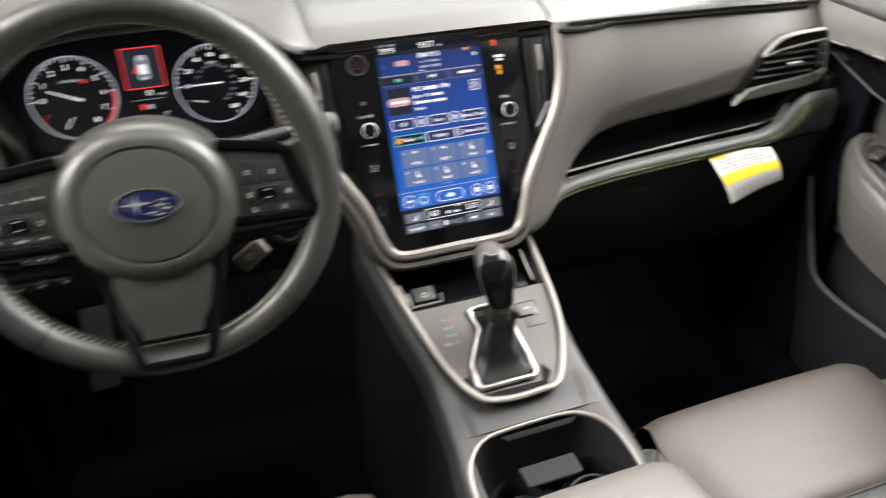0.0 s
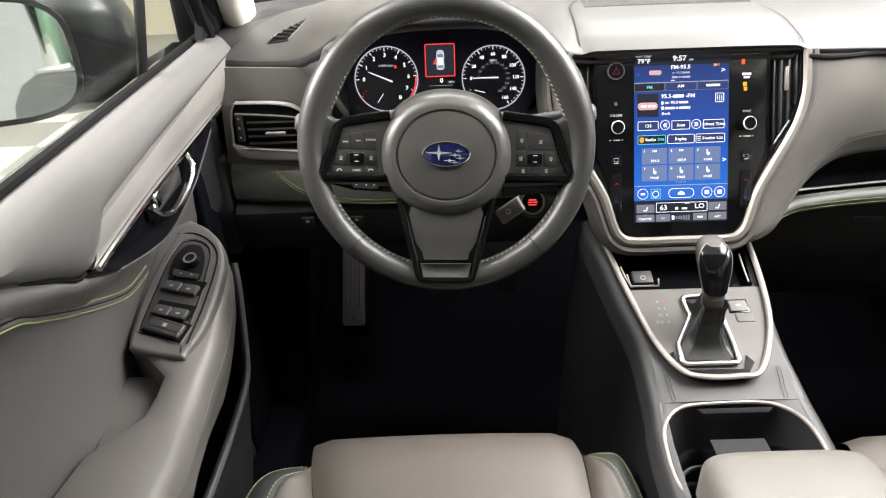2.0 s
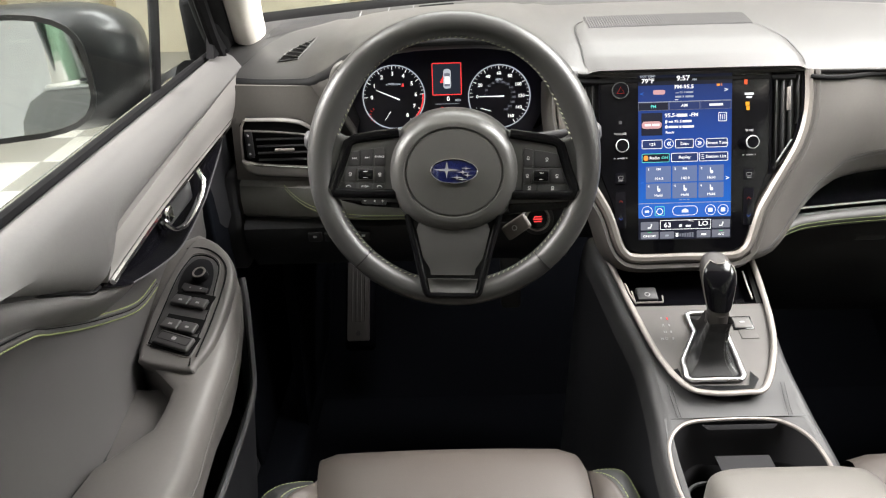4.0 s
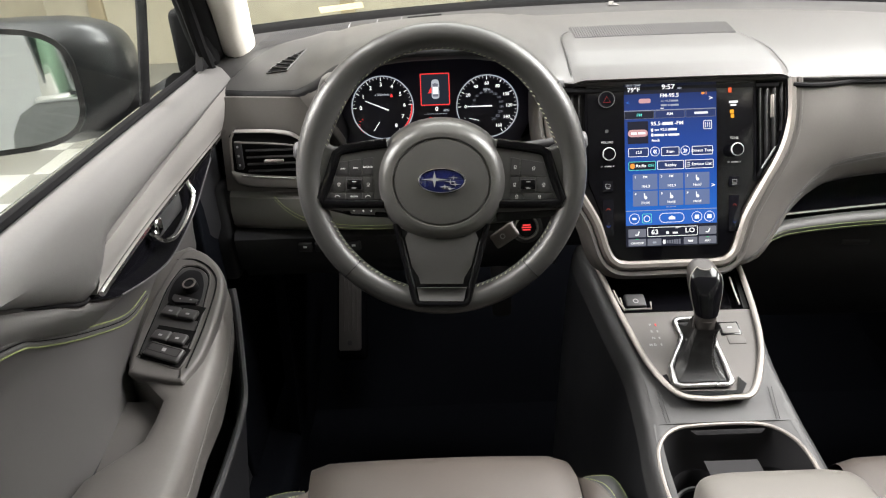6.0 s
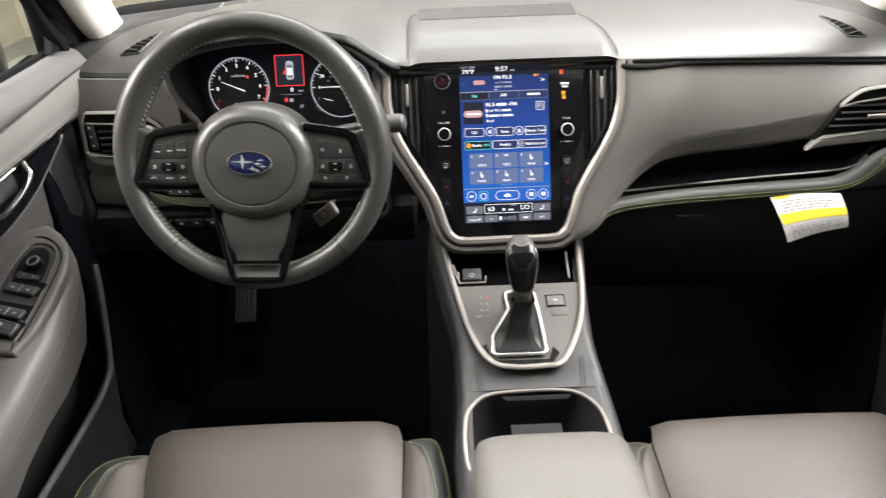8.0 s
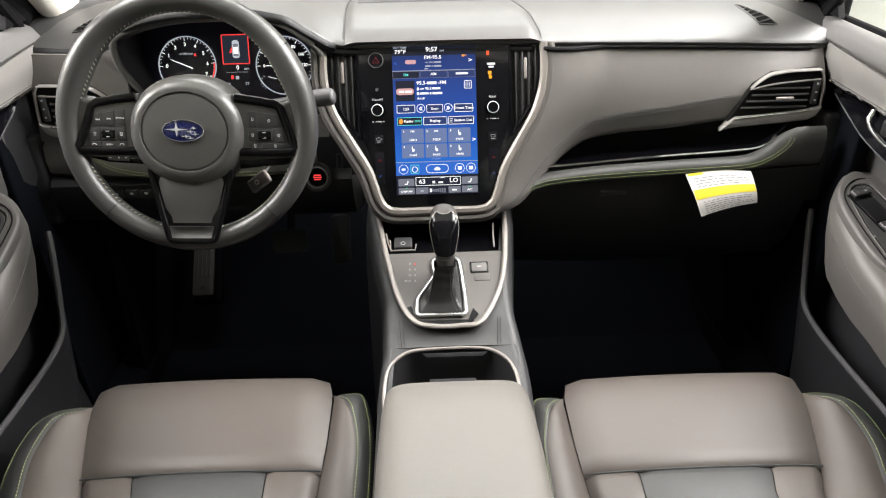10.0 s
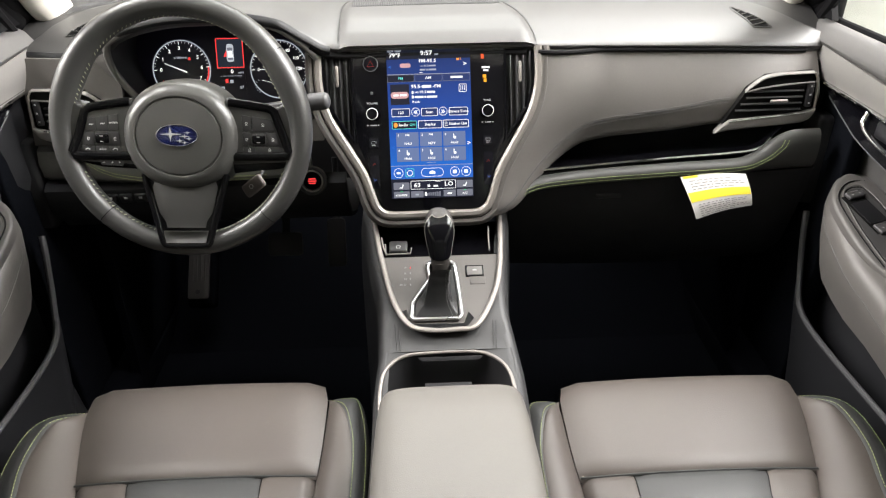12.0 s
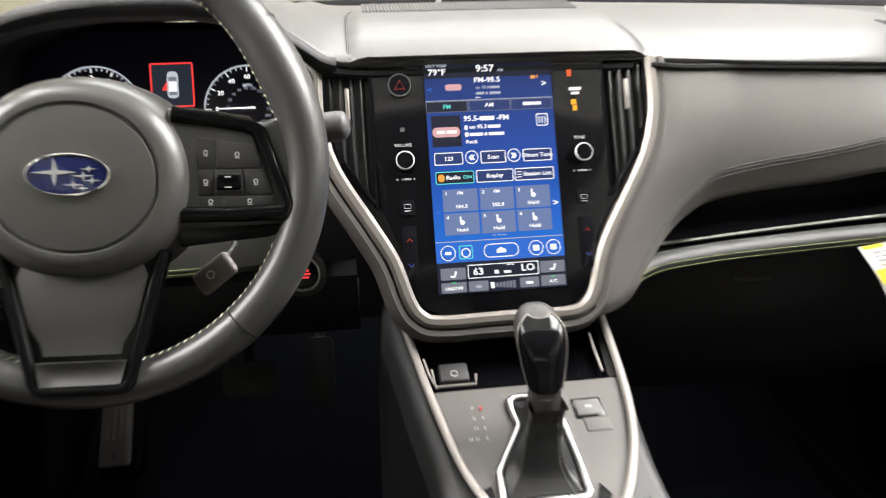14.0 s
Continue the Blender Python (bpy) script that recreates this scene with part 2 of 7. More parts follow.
def prism(outline, depth, m=Matrix(), bevel=0.0, segs=2):
    """An outline in the local xy plane, raised by depth along local z, with a rounded front edge."""
    bm = bmesh.new()
    base = [bm.verts.new((x, y, 0)) for x, y in outline]
    face = bm.faces.new(base)
    res = bmesh.ops.extrude_face_region(bm, geom=[face])
    top = [v for v in res["geom"] if isinstance(v, bmesh.types.BMVert)]
    for v in top:
        v.co.z += depth
    bm.normal_update()
    if bevel:
        ts = set(top)
        edges = [e for e in bm.edges if e.verts[0] in ts and e.verts[1] in ts]
        bmesh.ops.bevel(bm, geom=edges, offset=bevel, segments=segs, affect="EDGES", profile=0.6)
    bm.transform(m)
    return bm


def rbox(sx, sy, sz, bevel, m=Matrix(), segs=3):
    """A box with rounded edges, centred on its place."""
    bm = bmesh.new()
    bmesh.ops.create_cube(bm, size=1.0)
    for v in bm.verts:
        v.co = Vector((v.co.x * sx, v.co.y * sy, v.co.z * sz))
    if bevel:
        bmesh.ops.bevel(bm, geom=list(bm.edges), offset=bevel, segments=segs, affect="EDGES", profile=0.5)
    bm.transform(m)
    return bm


def disc(r0, r1, depth, m=Matrix(), n=32, r_top=None):
    """A ring or (r0 = 0) a drum with a slightly rounded top, along local z."""
    prof = [(r1, 0), (r1, depth - 0.15 * min(depth, r1)), (r_top or r1 - 0.1 * min(depth, r1), depth), (r0, depth)] + ([(r0, 0)] if r0 else [])
    rows = [[Vector((r * math.cos(2 * math.pi * i / n), r * math.sin(2 * math.pi * i / n), z)) for i in range(n)] for r, z in prof]
    bm = grid(rows, True)
    bmesh.ops.remove_doubles(bm, verts=bm.verts, dist=1e-6)
    bm.transform(m)
    return bm


def rrect(w, h, r, cx=0.0, cy=0.0, n=4):
    """The outline of a rounded rectangle."""
    out = []
    for k, (sx, sy) in enumerate(((1, 1), (-1, 1), (-1, -1), (1, -1))):
        for i in range(n + 1):
            a = math.pi / 2 * (k + i / n)
            out.append((cx + sx * (w / 2 - r) + r * math.cos(a), cy + sy * (h / 2 - r) + r * math.sin(a)))
    return out


def frame_ring(outline, width, depth, m):
    """A raised frame along an outline."""
    pts = [Vector((x, y)) for x, y in outline]
    n = len(pts)
    c = sum(pts, Vector((0, 0))) / n
    inner = []
    for i in range(n):
        a, b = (pts[i] - pts[i - 1]), (pts[(i + 1) % n] - pts[i])
        nn = (Vector((-a.y, a.x)).normalized() + Vector((-b.y, b.x)).normalized())
        nn.normalize()
        if nn.dot(c - pts[i]) < 0 and abs(nn.dot(c - pts[i])) > 1e-6:
            nn = -nn
        inner.append(pts[i] + nn * width)
    rows = [[Vector((p.x, p.y, z)) for p in ring] for ring, z in ((pts, 0), (pts, depth), (inner, depth), (inner, 0))]
    bm = grid(rows, True)
    bm.transform(m)
    return bm


def join(*bms):
    out = bmesh.new()
    for b in bms:
        me = bpy.data.meshes.new("tmp")
        b.to_mesh(me)
        b.free()
        out.from_mesh(me)
        bpy.data.meshes.remove(me)
    return out


def text_mesh(body, size, m, align="CENTER"):
    cu = bpy.data.curves.new("text", "FONT")
    cu.body, cu.size, cu.align_x, cu.align_y = body, size, align, "CENTER"
    cu.resolution_u = 2
    cu.offset = 0.024 * size
    ob = bpy.data.objects.new("text", cu)
    scene.collection.objects.link(ob)
    me = bpy.data.meshes.new_from_object(ob)
    bpy.data.objects.remove(ob)
    bpy.data.curves.remove(cu)
    me.transform(m)
    return me


def stitches(path, step=0.005, length=0.0032, r=0.0005, lift=(0, 0, 0), up=(0, 0, 1)):
    """Short thread dashes along a path, as one mesh."""
    p = [Vector(q) + Vector(lift) for q in path]
    d = [0.0]
    for a, b in zip(p, p[1:]):
        d.append(d[-1] + (b - a).length)

    def at(s):
        for i in range(len(d) - 1):
            if d[i + 1] >= s:
                return p[i].lerp(p[i + 1], (s - d[i]) / max(1e-9, d[i + 1] - d[i]))
        return p[-1]

    verts, faces = [], []
    s = 0.0
    while s + length < d[-1]:
        a, b = at(s), at(s + length)
        t = (b - a).normalized()
        side = t.cross(Vector(up)).normalized() * r
        nor = side.cross(t).normalized() * r
        k = len(verts)
        for q in (a, b):
            verts += [q + side, q + nor, q - side, q - nor]
        faces += [(k + j, k + (j + 1) % 4, k + 4 + (j + 1) % 4, k + 4 + j) for j in range(4)]
        faces += [(k + 3, k + 2, k + 1, k), (k + 4, k + 5, k + 6, k + 7)]
        s += step
    me = bpy.data.meshes.new("stitching")
    me.from_pydata([tuple(v) for v in verts], [], faces)
    return me


def lerp(a, b, t):
    return a + (b - a) * t


def interp(x, table):
    """A smooth curve through rows of (x, values...), without overshoot."""
    if x <= table[0][0]:
        return tuple(table[0][1:])
    if x >= table[-1][0]:
        return tuple(table[-1][1:])
    i = max(k for k in range(len(table) - 1) if table[k][0] <= x)
    a, b = table[i], table[i + 1]
    h = b[0] - a[0]
    t = (x - a[0]) / h
    out = []
    for c in range(1, len(a)):
        d = (b[c] - a[c]) / h
        d0 = (a[c] - table[i - 1][c]) / (a[0] - table[i - 1][0]) if i > 0 else d
        d1 = (table[i + 2][c] - b[c]) / (table[i + 2][0] - b[0]) if i + 2 < len(table) else d
        m0 = 0.0 if d0 * d <= 0 else 2 * d0 * d / (d0 + d)
        m1 = 0.0 if d1 * d <= 0 else 2 * d1 * d / (d1 + d)
        if i == 0:
            m0 = d
        if i + 2 >= len(table):
            m1 = d
        out.append(a[c] * (1 + 2 * t) * (1 - t) ** 2 + h * m0 * t * (1 - t) ** 2 + b[c] * t * t * (3 - 2 * t) + h * m1 * t * t * (t - 1))
    return tuple(out)


def axes(origin, x, y, z):
    return Matrix(((x[0], y[0], z[0], origin[0]), (x[1], y[1], z[1], origin[1]), (x[2], y[2], z[2], origin[2]), (0, 0, 0, 1)))


# ---- the hall outside ----
def setting(name, bm, material, label, category):
    return tagged(part(name, bm, material, None, label, smooth=False), label, category, kind="structure")


setting("ground", rbox(30, 30, 0.1, 0, pose(0, 2, -0.43)), TILE_B, "light grey tiled floor of the photo hall", "floor")
setting("wall_west", rbox(0.2, 24, 4.2, 0, pose(-4.2, 2, 1.7)), WALL, "plain cream painted hall wall", "wall")
setting("wall_east", rbox(0.2, 24, 4.2, 0, pose(3.6, 2, 1.7)), WALL_WHITE, "plain white hall wall", "wall")
setting("wall_north", rbox(14, 0.2, 4.2, 0, pose(0, 7, 1.7)), WALL, "plain cream painted hall wall", "wall")
setting("wall_south", rbox(14, 0.2, 4.2, 0, pose(0, -6, 1.7)), WALL_WHITE, "plain white hall wall", "wall")
setting("ceiling", rbox(14, 24, 0.2, 0, pose(0, 2, 3.6)), WALL_WHITE, "plain white hall ceiling", "ceiling")

hall_floor = bpy.data.objects["ground"]
tile = rbox(0.44, 0.44, 0.008, 0.001, pose(0, 0, 0))
tile_mesh = bpy.data.meshes.new("floor_tile")
tile.to_mesh(tile_mesh)
tile.free()
tile_mesh.materials.append(TILE_A)
for i in range(6):
    for j in range(12):
        if (i + j) % 2 == 0:
            ob = new("floor_tile", tile_mesh)
            ob.matrix_world = pose(-4.0 + 0.45 * i, 1.0 + 0.45 * j, -0.378)
            ob.parent = hall_floor
            ob.matrix_parent_inverse = hall_floor.matrix_world.inverted()

wall_w = bpy.data.objects["wall_west"]
for y, w in ((1.3, 0.10), (2.6, 0.16), (3.4, 0.10), (4.7, 0.16), (6.0, 0.10)):
    part("wall_post", rbox(0.05, w, 3.9, 0.01, pose(-4.08, y, 1.6)), WALL_POST, wall_w, "ochre post on the wall", smooth=False)
for z in (0.55, 1.35, 2.2):
    part("wall_rail", rbox(0.03, 11.0, 0.03, 0.005, pose(-4.09, 1.5, z)), WALL_POST, wall_w, smooth=False)
wall_n = bpy.data.objects["wall_north"]
for x in (-3.6, -2.4, -1.2, 0.0, 1.2, 2.4):
    part("wall_post", rbox(0.14, 0.05, 3.9, 0.01, pose(x, 6.88, 1.6)), WALL_POST, wall_n, smooth=False)

# ---- the car's shell ----
shell = thing("car_body", (0, 0, 0), "dark painted car body seen from inside", "car body", kind="structure")
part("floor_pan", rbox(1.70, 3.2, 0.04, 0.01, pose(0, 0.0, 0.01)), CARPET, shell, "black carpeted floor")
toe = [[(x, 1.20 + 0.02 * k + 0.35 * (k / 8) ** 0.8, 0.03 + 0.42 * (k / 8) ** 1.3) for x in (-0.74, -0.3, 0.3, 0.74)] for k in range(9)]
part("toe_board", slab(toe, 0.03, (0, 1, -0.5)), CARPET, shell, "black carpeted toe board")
part("firewall", rbox(1.5, 0.03, 0.72, 0.005, pose(0, 1.56, 0.40)), PLASTIC, shell)
roof = [[(x, y, 1.30 - 0.10 * (x / 0.68) ** 2 - (0.05 * ((y - 0.1) / 0.45) ** 2 if y > 0.1 else 0)) for x in [-0.68 + 0.136 * i for i in range(11)]] for y in (0.55, 0.3, 0.1, -0.4, -0.9, -1.5)]
part("headliner", slab(roof, 0.03, (0, 0, 1)), HEAD, shell, "grey cloth headliner")
# Unseen closing panels, pale to reflect light onto wheel, dash and doors.
part("rear_wall", rbox(1.5, 0.04, 1.2, 0.01, pose(0, -1.55, 0.62)), HEAD, shell, "plain unseen rear closing wall, pale to bounce light forward")
for s in (-1, 1):
    part("rear_side", rbox(0.05, 1.15, 0.88, 0.02, pose(s * 0.76, -1.0, 0.43)), HEAD, shell, "plain unseen rear side panel, pale to bounce light forward")
    part("rear_pillar", rbox(0.06, 0.55, 0.42, 0.02, pose(s * 0.72, -1.25, 1.07)), HEAD, shell)
    part("centre_pillar", rbox(0.06, 0.16, 0.50, 0.02, pose(s * 0.70, -0.42, 1.05)), HEAD, shell)
part("bonnet", slab([[(x, y, 0.74 - 0.05 * (y - 1.5) - 0.06 * (x / 0.8) ** 2) for x in [-0.8 + 0.2 * i for i in range(9)]] for y in (1.56, 1.8, 2.1, 2.5)], 0.02, (0, 0, -1)), PAINT, shell, "glossy dark painted bonnet")
for s in (-1, 1):
    part("outer_pillar", rbox(0.02, 0.14, 0.46, 0.006, pose(s * 0.765, -0.42, 1.05, 0, s * 9)), PIANO, shell, "black door pillar outside")
    part("outer_pillar", rbox(0.03, 0.10, 0.44, 0.008, pose(s * 0.755, -1.28, 1.05, 0, s * 9)), PAINT, shell)
    part("rear_pane", rbox(0.006, 0.76, 0.38, 0.001, pose(s * 0.762, -0.86, 1.05, 0, s * 9)), REAR_GLASS, shell, "green tinted rear side window")
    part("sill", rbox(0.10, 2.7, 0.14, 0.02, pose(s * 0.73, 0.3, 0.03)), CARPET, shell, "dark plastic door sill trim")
    # Unseen black sheet added to stop light leaking in beside the floor.
    part("light_stop", rbox(0.012, 3.0, 0.78, 0.002, pose(s * 0.855, 0.05, 0.34)), RUBBER, shell)
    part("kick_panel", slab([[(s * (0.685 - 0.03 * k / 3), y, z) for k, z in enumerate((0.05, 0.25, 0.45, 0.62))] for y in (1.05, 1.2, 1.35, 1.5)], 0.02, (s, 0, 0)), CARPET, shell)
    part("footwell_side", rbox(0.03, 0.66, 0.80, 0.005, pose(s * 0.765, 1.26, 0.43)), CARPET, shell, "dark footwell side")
    part("dash_end", rbox(0.05, 0.10, 0.20, 0.01, pose(s * 0.735, 1.10, 0.68)), RUBBER, shell)
    part("dash_end", rbox(0.04, 0.16, 0.18, 0.01, pose(s * 0.745, 1.075, 0.60)), DASH_LOW, shell)
    # the screen pillar: cream trim inside, black seal towards the door
    path = [(s * 0.745, 1.30, 0.835), (s * 0.720, 1.20, 0.895), (s * 0.69, 1.05, 1.01), (s * 0.65, 0.80, 1.15), (s * 0.60, 0.52, 1.26)]
    sm = catmull(path, 6)
    part("pillar_trim", tube(sm, 0.052, 16, flat=0.62, up=(s * -0.6, -0.6, 0.5)), CREAM, shell, "cream cloth pillar trim")
    part("pillar_seal", tube([Vector(p) + Vector((s * 0.028, -0.068, -0.004)) for p in sm], 0.022, 12), RUBBER, shell, "black rubber door seal")
    part("roof_rail", tube(catmull([(s * 0.62, 0.55, 1.25), (s * 0.62, 0.1, 1.28), (s * 0.62, -0.8, 1.26), (s * 0.62, -1.5, 1.2)], 4), 0.05, 10), CREAM, shell)

screen_rows = []
for k in range(7):
    t = k / 6
    screen_rows.append([(x * (0.76 - 0.10 * t), lerp(1.50, 0.56, t) - 0.14 * x * x, lerp(0.885, 1.29, t ** 0.85) - 0.02 * x * x) for x in [-1 + 0.2 * i for i in range(11)]])
windscreen = tagged(part("window_1", slab(screen_rows, 0.004, (0, 0.4, 0.9)), GLASS, None, "clear curved windscreen above the dashboard"), "clear curved windscreen above the dashboard", "windscreen", kind="structure")
windscreen.visible_shadow = False
band = [[Vector((x, 1.46 - 0.25 * x * x + d, 0.895 - 0.015 * (x / 0.74) ** 2 + h)) for x in [-0.74 + 0.037 * i for i in range(41)]] for d, h in ((-0.010, -0.010), (-0.004, -0.002), (0.004, 0.003), (0.02, 0.004), (0.05, 0.002))]
part("windscreen_band", slab(band, 0.006, (0, 0.3, -0.9)), OUTLET, windscreen, "black border at the foot of the windscreen")

sticker = tagged(thing("windscreen_label", (-0.535, 1.43, 0.90), "cream paper label lying at the foot of the windscreen", "label"), "cream paper label lying at the foot of the windscreen", "label")
lm = axes((-0.555, 1.425, 0.902), Vector((0.83, 0.55, 0)).normalized(), Vector((-0.3, 0.45, 0.85)).normalized(), Vector((0.45, -0.70, 0.55)).normalized())
part("paper", rbox(0.10, 0.013, 0.0008, 0, lm), mat("cream_paper", (0.42, 0.35, 0.19), 0.7), sticker)
for k in range(5):
    part("print_bar", rbox(0.008, 0.003, 0.0003, 0, lm @ pose(-0.026 + 0.013 * k, 0.001, 0.0007)), INK, sticker)

# ---- the front doors ----
def door_skin_x(y, z):
    """How far the door's inner face stands from the car's middle."""
    inset = interp(z, [(0.0, 0.745), (0.25, 0.775), (0.45, 0.797), (0.56, 0.804), (0.64, 0.797), (0.70, 0.783), (0.74, 0.765), (0.77, 0.742), (0.80, 0.728), (0.85, 0.722)])[0]
    near = max(0.0, min(1.0, (y - 0.86) / 0.12))
    return lerp(inset, min(inset, 0.738), near * max(0.0, min(1.0, (z - 0.52) / 0.08)))


def build_door(s):
    side = "driver" if s < 0 else "passenger"
    door = thing("front_door", (s * 0.76, 0.5, 0.05), f"grey {side} door panel with armrest, silver strip and black pocket", "car door", "front doors")

    def P(x, y, z):
        if s > 0:
            x, y, z = x + 0.013, y + 0.045, z - 0.027
        return Vector((s * x, y, z))

    ys = [-0.45 + 0.05 * i for i in range(32)]
    ys = [y for y in ys if y < 1.06] + [1.075, 1.095]
    # sill pad along the window
    zs = [(0.752, 0.864), (0.740, 0.8685), (0.728, 0.8675), (0.718, 0.8625), (0.711, 0.8530), (0.7070, 0.840), (0.7055, 0.825), (0.7085, 0.808), (0.716, 0.795), (0.73, 0.785)]
    pad_low = [(-0.45, 0.848), (0.37, 0.848), (0.405, 0.831), (0.445, 0.808), (0.49, 0.783), (0.537, 0.759), (0.550, 0.764), (0.575, 0.799), (0.63, 0.806), (0.83, 0.820), (1.1, 0.834)]
    def drop(y, z):
        return z if z > 0.85 else 0.85 - (0.85 - z) * (0.85 - interp(y, pad_low)[0]) / 0.065
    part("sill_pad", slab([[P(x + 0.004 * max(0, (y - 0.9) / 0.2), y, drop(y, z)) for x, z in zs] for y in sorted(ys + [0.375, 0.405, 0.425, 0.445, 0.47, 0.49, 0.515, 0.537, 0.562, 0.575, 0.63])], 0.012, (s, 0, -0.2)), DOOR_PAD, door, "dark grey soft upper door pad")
    # Black tube drawn in as the shadow line below the pad.
    part("pad_shadow_gap", tube([P(0.7285, y, drop(y, 0.7845)) for y in [0.30 + 0.01 * i for i in range(25)]], 0.0022, 6), RUBBER, door)
    # light strip, widening to the rear, with a bright lower line
    def strip_z(y):
        return interp(y, [(0.30, 0.70), (0.50, 0.752), (0.56, 0.762), (0.75, 0.772), (1.06, 0.775)])[0]
    strip_top = lambda y: interp(y, [(0.52, 0.800), (0.66, 0.811), (0.83, 0.823), (1.02, 0.835), (1.10, 0.838)])[0]
    part("strip", slab([[P(lerp(0.7125, 0.722, k / 3) - 0.004 * math.sin(math.pi * k / 3), y, lerp(strip_top(y), strip_z(y), k / 3)) for k in range(4)] for y in [0.545 + 0.02 * i for i in range(28)]], 0.010, (s, 0, 0)), STRIP, door, "light satin trim strip on the door")
    part("strip_edge", tube([P(0.7195, y, strip_z(y) - 0.003) for y in [0.55 + 0.02 * i for i in range(26)]], 0.0035, 8), CHROME, door, "thin chrome line under the strip")
    # gloss panel round the handle
    low = lambda y: interp(y, [(0.54, 0.757), (0.60, 0.726), (0.68, 0.704), (0.753, 0.694), (0.85, 0.708), (0.90, 0.724), (1.0, 0.763)])[0]
    part("handle_panel", slab([[P(0.727 + 0.006 * math.sin(math.pi * k / 4), y, lerp(strip_z(y) - 0.004, min(low(y), strip_z(y) - 0.005), k / 4)) for k in range(5)] for y in [0.545 + 0.018 * i for i in range(26)]], 0.008, (s, 0, 0)), PIANO, door, "piano black panel round the door handle")
    part("panel_edge", tube(catmull([P(0.726, y, low(y)) for y in (0.60, 0.68, 0.753, 0.85, 0.90, 0.97)], 5), 0.0012, 6), GREY_PLASTIC, door)
    hand = part("door_handle", tube(catmull([P(0.722, 0.845, 0.765), P(0.716, 0.838, 0.745), P(0.713, 0.80, 0.733), P(0.713, 0.75, 0.727), P(0.716, 0.715, 0.735), P(0.722, 0.70, 0.752)], 6), 0.0052, 10, flat=0.6), CHROME, door, "chrome inner door handle")
    part("handle_cup", rbox(0.012, 0.10, 0.03, 0.006, Matrix.Translation(P(0.731, 0.77, 0.745))), PLASTIC, hand)
    part("lock_lever", rbox(0.012, 0.018, 0.02, 0.004, Matrix.Translation(P(0.720, 0.712, 0.757))), CHROME, hand)
    # upper insert and lower skin
    zz = [0.05, 0.12, 0.2, 0.28, 0.36, 0.44, 0.50, 0.54, 0.58, 0.62, 0.66, 0.70, 0.74, 0.77, 0.80, 0.825, 0.845]
    front = lambda z: 1.06 - 0.10 * max(0, (0.8 - z) / 0.75)
    part("insert", slab([[P(door_skin_x(y, z), min(y, front(z)), z) for z in zz if z >= 0.50] for y in ys if y < 0.99 or s > 0], 0.012, (s, 0, 0)), DOOR_LEATHER, door, "grey leatherette door insert, darkened for its shade")
    # Black panel put in for the shaded gap between door and dashboard.
    if s < 0:
        part("dark_gap_panel", slab([[P(door_skin_x(y, z) + 0.0005, min(y, front(z)), z) for z in zz if z >= 0.50] for y in [y for y in ys if y > 0.93]], 0.010, (s, 0, 0)), DOOR_LOW, door, "black panel standing in for the dark gap beside the dashboard")
    part("lower_panel", slab([[P(door_skin_x(y, z), min(y, front(z)), z) for z in zz if z <= 0.50] for y in ys], 0.012, (s, 0, 0)), DOOR_LOW, door, "dark plastic lower door panel")
    seam = catmull([P(door_skin_x(y, z) - 0.0005, y, z) for y, z in ((0.20, 0.835), (0.32, 0.820), (0.417, 0.789), (0.495, 0.739), (0.565, 0.695), (0.631, 0.658), (0.706, 0.621), (0.749, 0.608), (0.80, 0.606))], 6)
    line = [(0.20, 0.835), (0.32, 0.820), (0.417, 0.789), (0.495, 0.739), (0.565, 0.695), (0.631, 0.658)]
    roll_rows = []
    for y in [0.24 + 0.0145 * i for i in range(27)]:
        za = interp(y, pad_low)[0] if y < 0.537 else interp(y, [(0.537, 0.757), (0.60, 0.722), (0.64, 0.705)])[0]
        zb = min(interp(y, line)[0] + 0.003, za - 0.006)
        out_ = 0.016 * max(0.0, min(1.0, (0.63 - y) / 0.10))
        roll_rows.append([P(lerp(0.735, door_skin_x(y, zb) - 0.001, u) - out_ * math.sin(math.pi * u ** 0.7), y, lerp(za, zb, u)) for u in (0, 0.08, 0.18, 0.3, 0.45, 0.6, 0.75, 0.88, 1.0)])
    # Same leather as the insert, given the paler pad colour for its light.
    part("upper_roll", slab(roll_rows, 0.004, (s, 0, 0)), DOOR_PAD, door, "padded roll above the stitched seam, paler for the light on it")
    part("seam", tube(seam, 0.0016, 6), RUBBER, door)
    for dz in (0.0065, -0.0065):
        part("seam_roll", tube([p + Vector((-s * 0.0002, 0, dz * 0.5)) for p in seam], 0.0026, 8), DOOR_LEATHER, door)
        part("stitching", stitches([p + Vector((-s * 0.0016, 0, dz)) for p in seam], 0.0048, 0.0034, 0.0008), STITCH, door, "yellow-green stitching")
    # armrest: grip body that rises to the front and carries the switches
    def arm(y):
        """inner x, outer x, top z, bottom z"""
        return interp(y, [(-0.35, 0.675, 0.80, 0.535, 0.40), (0.40, 0.675, 0.80, 0.535, 0.40), (0.52, 0.675, 0.79, 0.530, 0.41), (0.58, 0.680, 0.742, 0.532, 0.42), (0.64, 0.680, 0.735, 0.545, 0.43), (0.70, 0.674, 0.800, 0.562, 0.44), (0.80, 0.681, 0.805, 0.598, 0.46), (0.86, 0.705, 0.800, 0.620, 0.49), (0.895, 0.735, 0.79, 0.628, 0.53), (0.91, 0.755, 0.785, 0.620, 0.56)])
    rows = []
